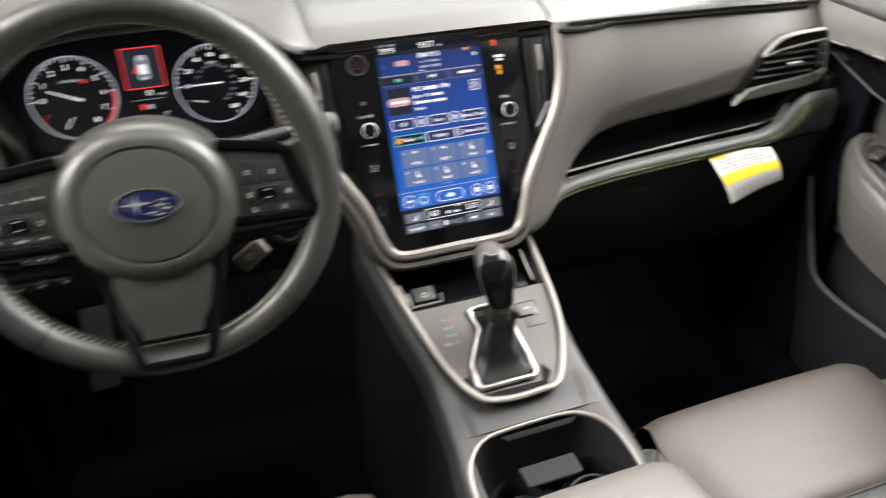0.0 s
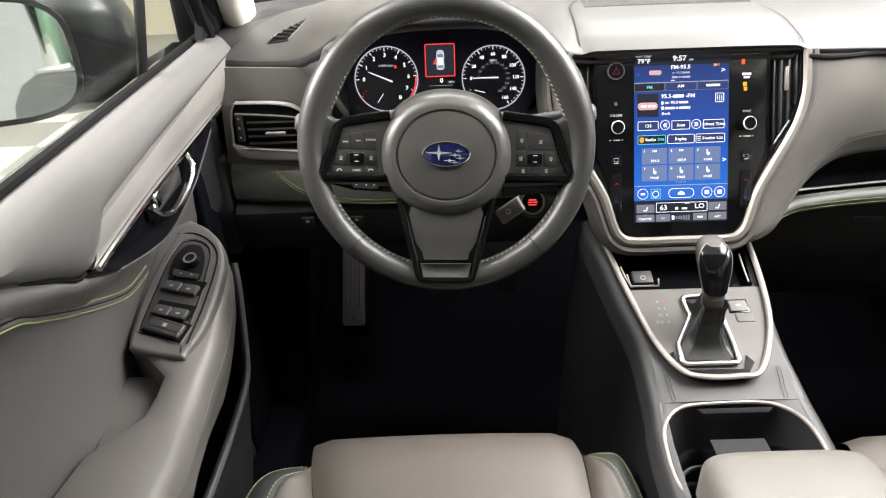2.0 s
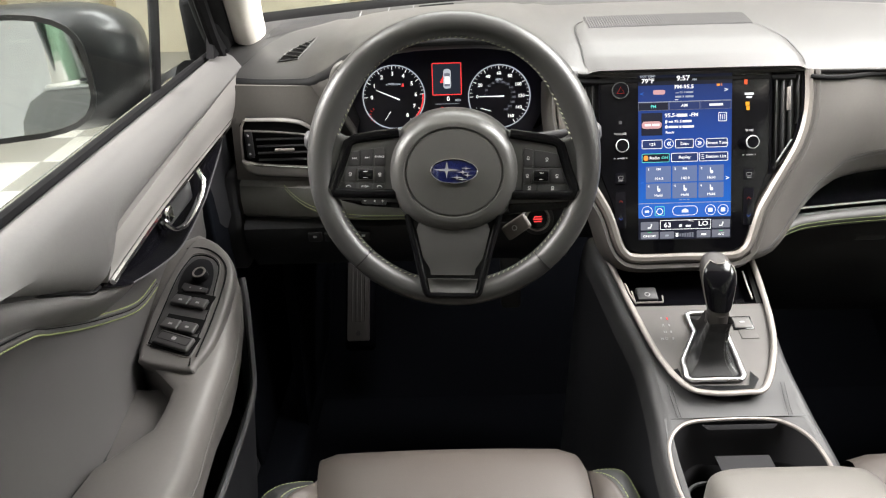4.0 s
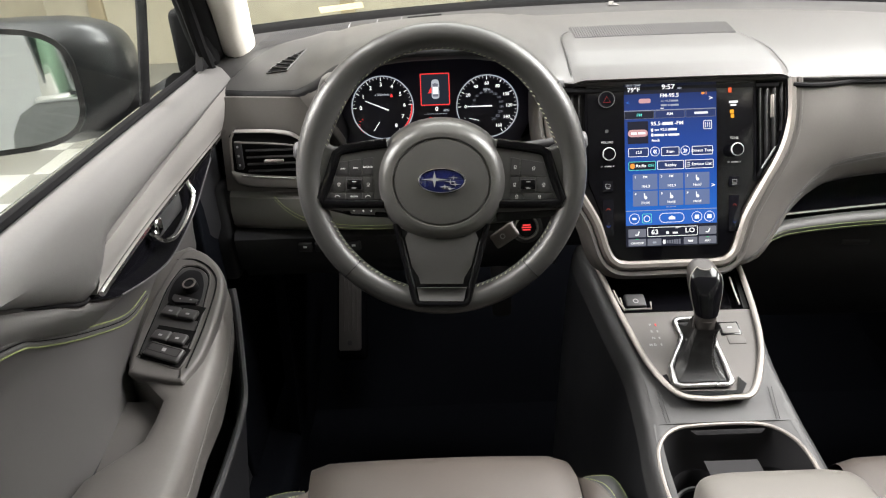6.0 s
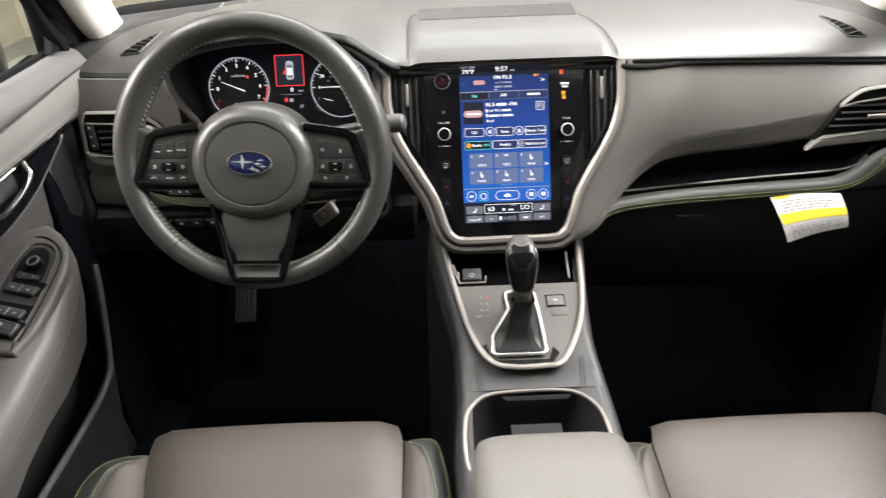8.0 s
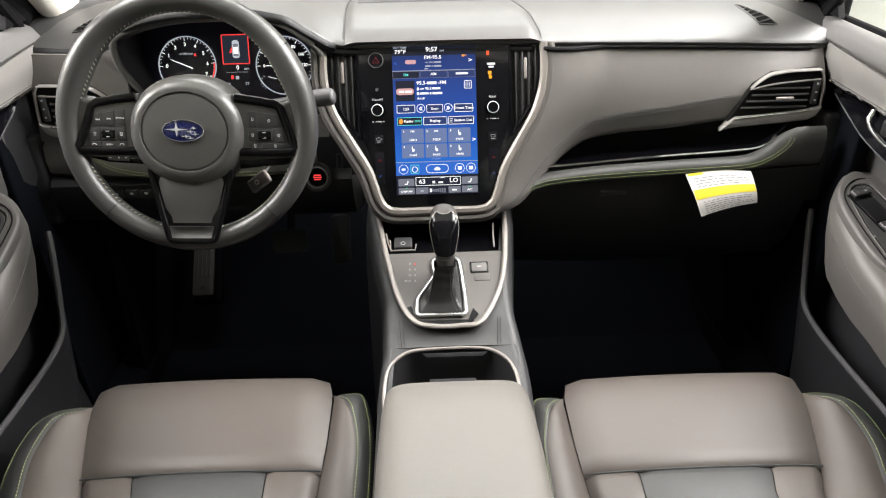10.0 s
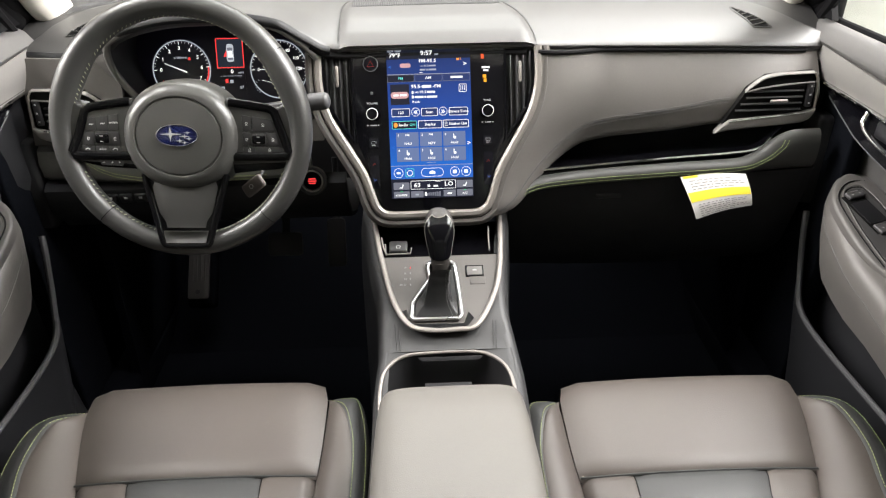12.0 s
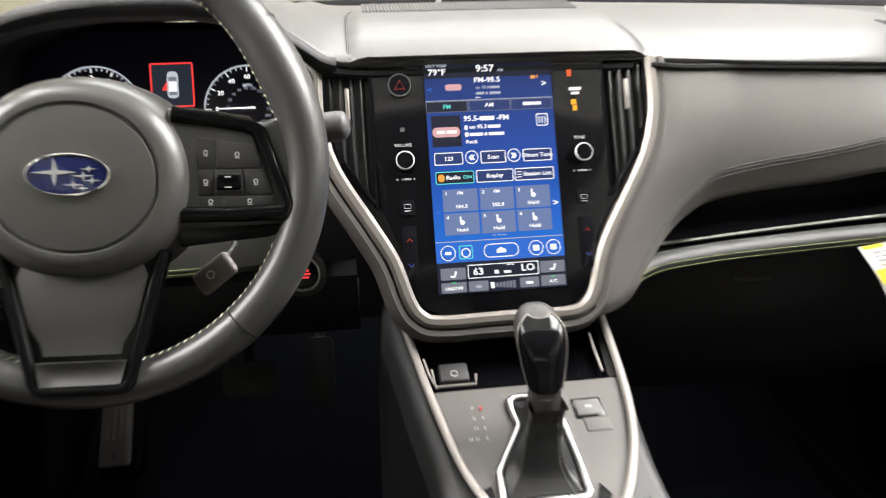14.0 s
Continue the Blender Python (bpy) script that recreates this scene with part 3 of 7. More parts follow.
    for y in [-0.35, 0.0, 0.2, 0.3, 0.4, 0.46, 0.52, 0.55, 0.58, 0.61, 0.64, 0.67, 0.70, 0.75, 0.80, 0.83, 0.86, 0.885, 0.905, 0.92]:
        a, b, t, lo = arm(y)
        r = 0.016
        prof = [(a + 0.02, lo), (a + 0.005, lerp(lo, t, 0.45)), (a, t - 0.035), (a + 0.002, t - r), (a + 0.007, t - 0.005), (a + r, t), (lerp(a + r, b - 0.01, 0.5), t + 0.001), (b - 0.01, t), (b, t - 0.006), (b + 0.004, lo)]
        rows.append([P(x, y, z) for x, z in prof])
    part("armrest", grid(rows, True, True), ARM, door, "grey leatherette door armrest")
    arm_seam = [P(arm(y)[0] - 0.0004, y, arm(y)[2] - 0.034) for y in [0.2 + 0.03 * i for i in range(22)]]
    part("stitching", stitches(arm_seam, 0.0048, 0.0034, 0.0005), STITCH_GREY, door)
    part("pull_cup", rbox(0.105, 0.20, 0.008, 0.003, Matrix.Translation(P(0.752, 0.575, 0.495)) @ Matrix.Rotation(radians(8), 4, "X")), POD, door, "grey floor of the pull cup")
    # switch pod lying on the rising part of the armrest
    ey = Vector((-s * 0.26, 1, 0.36)).normalized()
    ex = Vector((1, s * 0.26, 0)).normalized()
    ez = ex.cross(ey).normalized()
    pod = axes(P(0.729, 0.800, 0.621) - ez * 0.016, ex, ey, ez)

    def flip(line):
        return line if s < 0 else [(-x, y) for x, y in line[::-1]]

    def smooth_loop(line, n=4):
        return flip([(p.x, p.y) for p in catmull([(x, y, 0) for x, y in line], n, True)])

    body = [(-0.062, 0.060), (-0.054, 0.076), (-0.036, 0.078), (-0.010, 0.066), (0.016, 0.046), (0.036, 0.018), (0.048, -0.020), (0.056, -0.060), (0.060, -0.105), (0.054, -0.140), (0.046, -0.152), (-0.022, -0.150), (-0.034, -0.140), (-0.046, -0.100), (-0.056, -0.060), (-0.062, -0.006)]
    pod_o = part("switch_surround", prism(smooth_loop(body), 0.016, pod @ pose(0, 0, -0.014), 0.008, 5), POD, door, "grey rounded switch surround")
    part("surround_seam", tube(catmull([pod @ Vector((x * -s, y, z)) for x, y, z in ((-0.061, 0.054, 0.0), (-0.030, 0.056, 0.0025), (0.0, 0.044, 0.0025), (0.022, 0.022, 0.0025), (0.033, -0.012, 0.0022), (0.044, -0.075, 0.0022), (0.049, -0.130, 0.0020))], 5), 0.0013, 6), RUBBER, pod_o)
    rim_l = [(-0.0440, 0.0300), (-0.0380, 0.0400), (-0.0200, 0.0420), (-0.0020, 0.0350), (0.0110, 0.0200), (0.0200, -0.0100), (0.0300, -0.0500), (0.0370, -0.1000), (0.0385, -0.1220), (0.0330, -0.1290), (0.0, -0.1240), (-0.0250, -0.1195), (-0.0300, -0.1120), (-0.0380, -0.0600), (-0.0460, -0.0050)]
    loop = smooth_loop(rim_l)
    part("surround_groove", tube([pod @ Vector((x, y, 0.0022)) for x, y in loop], 0.0011, 6, True), RUBBER, pod_o)
    part("surround_lip", tube([pod @ Vector((x * 1.07 + 0.0003, (y + 0.042) * 1.04 - 0.042, 0.0020)) for x, y in loop], 0.0012, 6, True), POD, pod_o)
    bez = part("switch_panel", prism([(x * 0.95, (y + 0.042) * 0.965 - 0.042) for x, y in loop], 0.002, pod @ pose(0, 0, 0.0012), 0.0008), SWITCH, door, "dark switch panel")
    if s < 0:
        bay = [(-0.0400, 0.0060), (-0.0330, 0.0300), (-0.0180, 0.0340), (-0.0040, 0.0280), (0.0090, 0.0080), (0.0165, -0.0185), (0.0140, -0.0290), (-0.0180, -0.0310), (-0.0330, -0.0260)]
        part("mirror_bay", prism(smooth_loop(bay), 0.0012, pod @ pose(0, 0, 0.0030), 0.0004), BUTTON, bez, "black bay round the mirror adjuster")
        knob_m = part("mirror_knob", disc(0, 0.0105, 0.012, pod @ pose(-0.0065, 0.0, 0.0040), 28, r_top=0.0090), BUTTON, bez, "round mirror adjuster")
        part("knob_ring", disc(0.0072, 0.0098, 0.0012, pod @ pose(-0.0065, 0.0, 0.0155), 28), SATIN, bez)
        part("mirror_switch", prism([(-0.0270, -0.0150), (0.0145, -0.0200), (0.0140, -0.0275), (-0.0190, -0.0290), (-0.0265, -0.0240)], 0.004, pod @ pose(0, 0, 0.0032), 0.0012), SWITCH, bez)
        part("mark", join(*[rbox(0.0028, 0.0022, 0.0003, 0, pod @ pose(x, -0.0225, 0.0074)) for x in (-0.013, 0.004)]), DIM_PRINT, bez)
        for y0, x0, x1 in ((-0.0450, -0.0290, 0.0270), (-0.0865, -0.0225, 0.0315)):
            part("switch_well", rbox(x1 - x0 + 0.006, 0.024, 0.0010, 0, pod @ pose((x0 + x1) / 2 + 0.001, y0 + 0.004, 0.0034, 0, 0, -3)), OUTLET, bez)
            for k in (0, 1):
                w = (x1 - x0) / 2 - 0.0012
                cx = x0 + (0.5 + k) * (x1 - x0) / 2
                sw_m = pod @ pose(cx, y0 - 0.001 - 0.002 * k, 0.0058, -7, 0, -4)
                b = part("window_switch", rbox(w, 0.0165, 0.007, 0.0022, sw_m), SWITCH, bez)
                part("switch_edge", rbox(w * 0.92, 0.0016, 0.0012, 0.0004, sw_m @ pose(0, 0.0072, 0.0030)), GREY_PLASTIC, b)
                part("mark", rbox(0.0055, 0.0030, 0.0003, 0, sw_m @ pose(0, -0.001, 0.0036)), DIM_PRINT, b)
        part("switch_well", rbox(0.064, 0.030, 0.0010, 0, pod @ pose(0.0095, -0.1130, 0.0034, 0, 0, -6)), OUTLET, bez)
        lock_m = pod @ pose(0.0095, -0.1130, 0.0064, 0, 0, -8)
        lock = part("window_lock", rbox(0.056, 0.022, 0.008, 0.003, lock_m), SWITCH, bez)
        part("lock_line", frame_ring(rrect(0.050, 0.012, 0.002, 0, 0.002), 0.0006, 0.0004, lock_m @ pose(0, 0, 0.0040)), BUTTON, lock)
        part("mark", rbox(0.006, 0.005, 0.0003, 0, lock_m @ pose(0, 0.002, 0.0042)), DIM_PRINT, lock)
    else:
        well_p = part("switch_well", rbox(0.044, 0.090, 0.0010, 0, pod @ pose(0.008, -0.020, 0.0034, 0, 0, 4)), OUTLET, bez)
        for y0, d in ((0.022, 0.016), (-0.058, 0.022)):
            sw_m = pod @ pose(0.010, y0, 0.0058, -6, 0, 4)
            b = part("window_switch", rbox(0.036, d, 0.008, 0.003, sw_m), SWITCH, bez)
            part("switch_lip", rbox(0.033, 0.0022, 0.0015, 0.0005, sw_m @ pose(0, d / 2 - 0.002, 0.0036)), BOOT_CHROME, b)
            part("mark", join(*[rbox(0.003, 0.0025, 0.0003, 0, sw_m @ pose(x, -0.001, 0.0041)) for x in (-0.008, 0.008)]), DIM_PRINT, b)
        part("switch_slope", rbox(0.038, 0.050, 0.002, 0.0006, pod @ pose(0.009, -0.018, 0.0040, 0, 0, 4)), BUTTON, bez)
    part("stitching", stitches([pod @ Vector((x * -s, -0.1545, -0.012)) for x in [-0.030 + 0.004 * i for i in range(20)]], 0.005, 0.0035, 0.0005), STITCH_GREY, door)
    # map pocket with its pale rim
    rim = catmull([P(0.722, 0.935, 0.53), P(0.716, 0.915, 0.49), P(0.712, 0.88, 0.41), P(0.710, 0.852, 0.362), P(0.710, 0.80, 0.345), P(0.708, 0.70, 0.345), P(0.706, 0.55, 0.352), P(0.705, 0.2, 0.36)], 6)
    part("pocket_rim", tube(rim, 0.0055, 8), GREY_PLASTIC, door, "pale edge of the door pocket")
    part("pocket_wall", slab([[p + Vector((s * 0.012 * k, 0, -0.09 * k)) for k in range(4)] for p in rim], 0.008, (s, 0, 0)), DOOR_LOW, door)
    # Paler patch paints the light on the front of the lower door panel.
    part("lit_front_patch", slab([[P(0.760 + 0.010 * k / 3, y, lerp(z0, z1, k / 3)) for k in range(4)] for y, z0, z1 in ((0.925, 0.530, 0.430), (0.90, 0.535, 0.425), (0.87, 0.535, 0.428), (0.82, 0.530, 0.455), (0.78, 0.520, 0.480))], 0.006, (s, 0, 0)), DOOR_LOW_LIT, door, "paler patch for the lit front of the lower door panel")
    # window frame, glass and the small corner pane
    frame = [P(0.750, 1.125, 0.872), P(0.744, 1.075, 0.925), P(0.727, 0.975, 1.03), P(0.692, 0.77, 1.16), P(0.66, 0.45, 1.22), P(0.66, -0.4, 1.22)]
    part("window_frame", tube(catmull(frame, 5), 0.020, 10), RUBBER, door, "black window frame")
    part("frame_inner", tube([p + Vector((-s * 0.012, -0.035, -0.012)) for p in catmull(frame, 5)], 0.010, 8), RUBBER, door)
    part("glass_seal", tube([P(0.755, y, 0.868) for y in (-0.45, 0.2, 0.7, 1.08)], 0.0065, 8), RUBBER, door)
    part("mullion", tube([P(0.762, 0.857, 0.862), P(0.752, 0.878, 0.95), P(0.738, 0.905, 1.08)], 0.0065, 10, flat=1.2), RUBBER, door, "black window divider")
    part("corner_filler", rbox(0.060, 0.080, 0.110, 0.012, Matrix.Translation(P(0.772, 1.150, 0.900))), RUBBER, door, "black filler at the foot of the pillar")
    pane = part("window_pane", slab([[P(lerp(0.762, 0.70, k / 4), lerp(y, y * 0.9, k / 4), lerp(0.86, 1.2, k / 4)) for k in range(5)] for y in (-0.45, 0.0, 0.4, 0.8, 1.1)], 0.004, (s, 0, 0)), GLASS, door, "clear side window")
    pane.visible_shadow = False
    # painted outer skin below the window
    skin = [[P(x, y, z) for x, z in ((0.775, 0.845), (0.80, 0.838), (0.86, 0.80), (0.905, 0.72), (0.925, 0.60), (0.93, 0.45), (0.915, 0.25), (0.89, 0.05))] for y in (-1.5, -1.0, -0.4, 0.2, 0.7, 1.0)]
    part("outer_skin", slab(skin, 0.006, (-s, 0, 0)), PAINT, door, "dark painted outer door skin")
    part("outer_trim", tube([P(0.79, y, 0.847) for y in (-1.5, -0.4, 0.3, 1.0)], 0.008, 8), CHROME, door, "bright strip under the window")
    part("corner_cover", prism([(-0.03, 0), (0.055, 0), (0.02, 0.055), (-0.03, 0.09)], 0.012, axes(P(0.745, 1.09, 0.872), (0, -1, 0), (0, 0, 1), (-s, 0, 0))), RUBBER, door, "black corner cover at the pillar")
    return door


ARM = mat("door_armrest", (0.092, 0.087, 0.081), 0.48, grain=0.15)
build_door(-1)
build_door(1)


# outside mirror on the driver's side
def wing_mirror():
    th = thing("wing_mirror", (-0.86, 1.05, 0.80), "dark grey painted wing mirror with a clear reflecting glass", "wing mirror")
    rows = []
    for k in range(9):
        t = k / 8
        w = [0.80, 0.97, 1.0, 1.0, 0.98, 0.92, 0.80, 0.6, 0.3][k]
        y = 0.995 + 0.20 * t
        rows.append([(-1.02 + 0.155 * w * (abs(math.cos(a)) ** 0.6) * math.copysign(1, math.cos(a)), y + 0.06 * math.cos(a) * 0.5, 0.860 + 0.098 * w * (abs(math.sin(a)) ** 0.6) * math.copysign(1, math.sin(a))) for a in [2 * math.pi * i / 28 for i in range(28)]])
    part("housing", grid(rows, True, True), PAINT, th, "dark painted mirror housing")
    face = [(0.80 * 0.155 * (abs(math.cos(a)) ** 0.6) * math.copysign(1, math.cos(a)) * 1.1, 0.094 * 0.92 * (abs(math.sin(a)) ** 0.6) * math.copysign(1, math.sin(a))) for a in [2 * math.pi * i / 28 for i in range(28)]]
    m = axes((-1.046, 0.950, 0.868), Vector((1, 0.310, 0)).normalized(), Vector((-0.034, 0.110, 1)).normalized(), Vector((0.310, -1, 0.1205)).normalized())
    part("mirror_glass", prism(face, 0.004, m), MIRROR, th, "mirror glass")
    part("glass_edge", frame_ring([(x * 1.06, y * 1.06) for x, y in face], 0.008, 0.006, m), PLASTIC, th)
    part("foot", tube(catmull([(-0.90, 1.10, 0.79), (-0.84, 1.09, 0.80), (-0.78, 1.07, 0.83)], 5), 0.045, 12, flat=0.8), PLASTIC, th, "black mirror foot")


wing_mirror()


# ---- dashboard ----
dash = thing("dashboard", (0, 1.2, 0.6), "grey soft-touch dashboard with silver trim and lime stitching", "dashboard")
LIP = [(-0.74, 1.07, 0.835), (-0.66, 1.055, 0.832), (-0.60, 1.045, 0.834), (-0.56, 1.02, 0.852), (-0.52, 0.985, 0.882), (-0.46, 0.968, 0.903), (-0.40, 0.963, 0.911), (-0.33, 0.963, 0.912), (-0.25, 0.970, 0.899), (-0.205, 0.985, 0.868), (-0.17, 0.995, 0.846), (-0.12, 0.999, 0.842), (0.0, 1.0, 0.842), (0.16, 1.0, 0.841), (0.22, 1.012, 0.836), (0.32, 1.030, 0.829), (0.50, 1.045, 0.820), (0.70, 1.055, 0.811), (0.74, 1.06, 0.81)]


def pad_top(x, t):
    """The upper pad: t runs from under the lip to the foot of the windscreen."""
    ly, lz = interp(x, LIP)
    by = 1.46 - 0.25 * x * x
    bz = 0.895 - 0.015 * (x / 0.74) ** 2
    drop = 0.014
    if t < 0.12:
        k = t / 0.12
        return Vector((x, ly + 0.012 * (1 - k) ** 2 - 0.004 * math.sin(k * math.pi), lz - drop * (1 - k)))
    k = (t - 0.12) / 0.88
    z = lz + 0.010 * min(1, k * 8) + (bz - lz - 0.010) * (k ** 0.75) + 0.016 * math.sin(math.pi * min(1, k * 1.25)) * (0.45 if -0.56 < x < -0.2 else 1.0)
    y = lerp(ly, by, k)
    step = interp(x, STEP)[0]
    if y > step:
        z -= 0.016 * min(1.0, (y - step) / 0.010) ** 2 - 0.010 * min(1.0, (y - step) / 0.09)
    return Vector((x, y, z))


STEP = [(-0.74, 1.06), (-0.715, 1.070), (-0.695, 1.090), (-0.672, 1.13), (-0.634, 1.19), (-0.568, 1.235), (-0.468, 1.262), (-0.35, 1.285), (-0.16, 1.305), (0.0, 1.315), (0.2, 1.312), (0.3, 1.302), (0.448, 1.265), (0.557, 1.20), (0.64, 1.14), (0.70, 1.085), (0.74, 1.07)]


def step_t(x):
    """Where along the pad its front half steps down to the ledge by the windscreen."""
    ly, by = interp(x, LIP)[0], 1.46 - 0.25 * x * x
    return 0.12 + 0.88 * (interp(x, STEP)[0] - ly) / (by - ly)


def pad_row(x):
    ts = step_t(x)
    front = [0, 0.03, 0.06, 0.09, 0.12] + [0.12 + (ts - 0.12) * k for k in (0.02, 0.05, 0.10, 0.17, 0.25, 0.34, 0.44, 0.54, 0.64, 0.74, 0.84, 0.93, 1.0)]
    return [pad_top(x, t) for t in front + [ts + 0.012, ts + 0.024]]


xs = [-0.74 + 0.02 * i for i in range(75)]
part("windscreen_ledge", slab([[pad_top(x, step_t(x) + (1 - step_t(x)) * k) - Vector((0, 0, 0.0005)) for k in (0.02, 0.05, 0.08, 0.12, 0.2, 0.35, 0.5, 0.65, 0.8, 0.9, 1.0)] for x in xs], 0.008, (0, 0.3, -1)), LEDGE, dash, "ledge along the windscreen, darkened for its shade")
part("upper_pad", slab([pad_row(x) for x in xs], 0.010, (0, 0.4, -1)), DASH_TOP, dash, "light grey soft upper dashboard pad")

# raised middle pad with the speaker grille
HUMP_L = [(1.0, -0.154), (1.10, -0.154), (1.128, -0.151), (1.144, -0.144), (1.155, -0.130)]
HUMP_R = [(1.0, 0.191), (1.045, 0.179), (1.082, 0.166), (1.118, 0.148), (1.142, 0.126), (1.155, 0.098)]
rows = []
for j in range(19):
    y = lerp(1.0, 1.155, j / 18)
    row = []
    for i in range(34):
        u = i / 33
        x = lerp(interp(y, HUMP_L)[0], interp(y, HUMP_R)[0], u)
        ly, by = interp(x, LIP)[0], 1.46 - 0.25 * x * x
        t = 0.03 + 0.09 * j / 2 if j < 2 else 0.12 + 0.88 * max(0.0, (y - ly) / (by - ly))
        edge = min(1.0, min(u, 1 - u) * 22) * min(1.0, (18 - j) / 1.2)
        row.append(pad_top(x, t) + Vector((0, -0.0050 * edge, 0.0010 + 0.0080 * edge)))
    rows.append(row)
hump = part("centre_pad", slab(rows, 0.006, (0, 0.4, -1)), DASH_TOP, dash, "raised pad over the screen")
seam = [r[0] for r in rows] + rows[-1][1:-1] + [r[-1] for r in rows[::-1]]
part("pad_seam", tube([p + Vector((0, -0.0004, 0.0008)) for p in seam], 0.0012, 6), ROLL, hump)
gr = []
for j in range(4):
    t = lerp(0.325, 0.425, j / 3)
    gr.append([pad_top(x, t) + Vector((0, -0.005, 0.0094)) for x in [-0.134 + 0.0141 * i for i in range(20)]])
grille = part("speaker_grille", slab(gr, 0.002, (0, 0.3, -1)), GREY_PLASTIC, hump, "dark perforated speaker grille")
part("grille_ribs", join(*[tube([pad_top(x, t) + Vector((0, -0.005, 0.0099)) for t in (0.327, 0.375, 0.423)], 0.0010, 4) for x in [-0.132 + 0.0042 * i for i in range(64)]]), DASH_TOP, grille)
# fine ribs by the windscreen on the driver's side
def pad_at(x, y, up_=0.0):
    """A point on the upper pad above the plan point x, y."""
    ly = interp(x, LIP)[0]
    by = 1.46 - 0.25 * x * x
    return pad_top(x, 0.12 + 0.88 * max(0.0, (y - ly) / (by - ly))) + Vector((0, 0, up_))


# the ledge by the windscreen: ribs, two pale marks, a slot and a small clip
def ledge(x, k, up_=0.0):
    ts = step_t(x)
    return pad_top(x, ts + (1 - ts) * k) + Vector((0, 0, up_))


part("defroster_ribs", join(*[tube([ledge(x, k, 0.0006) for k in (0.30, 0.45, 0.6, 0.75, 0.88)], 0.0008, 4) for x in [-0.685 + 0.0040 * i for i in range(38)]]), GREY_PLASTIC, dash, "finely ribbed defroster strip")
for x in (-0.532, -0.478, -0.430):
    part("ledge_mark", tube([ledge(x, k, 0.0005) for k in (0.35, 0.55, 0.8)], 0.0011, 5), DIM_PRINT, dash)
part("ledge_slot", slab([[ledge(x, k, 0.0012) for k in (0.52, 0.60, 0.68)] for x in [-0.418 + 0.0068 * i for i in range(11)]], 0.002, (0, 0, -1)), OUTLET, dash, "thin black slot in the ledge")
part("ledge_clip", join(rbox(0.020, 0.012, 0.004, 0.0015, Matrix.Translation(ledge(0.005, 0.75, 0.001))), disc(0, 0.005, 0.008, Matrix.Translation(ledge(0.001, 0.75, 0.0)), 16)), RIM_GREY, dash, "small pale clip by the glass")


def side_defroster(s):
    """A slanted side outlet with slats near each end of the pad."""
    if s < 0:
        inner = [(1.082, -0.611), (1.10, -0.602), (1.125, -0.592), (1.139, -0.586)]
        outer = [(1.082, -0.645), (1.10, -0.632), (1.125, -0.608), (1.139, -0.590)]
    else:
        inner = [(1.078, 0.600), (1.10, 0.588), (1.12, 0.578), (1.132, 0.572)]
        outer = [(1.078, 0.634), (1.10, 0.615), (1.12, 0.592), (1.132, 0.576)]
    y0, y1 = inner[0][0], inner[-1][0]
    n = 14
    def at(k, f, up_):
        y = lerp(y0, y1, k / n)
        return pad_at(lerp(interp(y, inner)[0], interp(y, outer)[0], f), y, up_)
    th = part("side_outlet", slab([[at(k, f, 0.0012) for f in (0, 0.25, 0.5, 0.75, 1)] for k in range(n + 1)], 0.002, (0, 0, -1)), OUTLET, dash, "black slatted side window outlet")
    part("outlet_edge", tube([at(k, 0, 0.0012) for k in range(n + 1)] + [at(k, 1, 0.0012) for k in range(n, -1, -1)], 0.0011, 6, True), DASH_TOP, th)
    for k in (1.6, 3.8, 6, 8.2, 10.4):
        part("slat", tube([at(k - 0.9, 0.03, 0.0022), at(k + 0.9, 0.97, 0.0022)], 0.0010, 6), DASH_TOP, th)


side_defroster(-1)
side_defroster(1)

# ---- passenger side of the dashboard ----
EDGE = [(0.085, 0.905, 0.560), (0.125, 0.905, 0.566), (0.21, 0.955, 0.609), (0.25, 0.972, 0.634), (0.285, 0.980, 0.652), (0.345, 0.985, 0.661), (0.45, 0.985, 0.669), (0.53, 0.985, 0.679), (0.62, 0.99, 0.685), (0.72, 1.0, 0.688)]


FRAME_X = [(0.55, 0.098), (0.596, 0.106), (0.638, 0.122), (0.676, 0.145), (0.731, 0.180), (0.78, 0.194), (0.86, 0.194)]


CREASE = [(0.118, 0.965), (0.142, 0.93), (0.182, 0.84), (0.24, 0.77), (0.34, 0.73), (0.43, 0.69), (0.53, 0.63)]


def mid_panel(x, k):
    """The panel: k runs from the lip down to its lower edge; it flows out of the satin frame."""
    by, bz = interp(x, EDGE)
    ly, lz = interp(x, LIP)
    top_y, top_z = ly + 0.004, lz - 0.012
    z = lerp(top_z, bz, k)
    lim = interp(z, FRAME_X)[0]
    xx = max(x, lim)
    y = lerp(top_y, by, k ** 1.2) - 0.012 * math.sin(math.pi * min(1.0, k * 1.05)) * min(1, max(0, (x - 0.16) / 0.1))
    f = min(1.0, (xx - lim) / 0.13)
    f = f * f * (3 - 2 * f)
    y = lerp(0.9 + 0.43 * (z - 0.6) - 0.003, y, f)
    fold = interp(x, CREASE)[0]
    if k > fold:
        y += 0.016 * ((k - fold) / (1.001 - fold)) * max(0.0, min(1.0, (x - 0.15) / 0.06))
    if k > 0.93:
        y += 0.010 * ((k - 0.93) / 0.07) ** 2
    return Vector((xx, y, z))


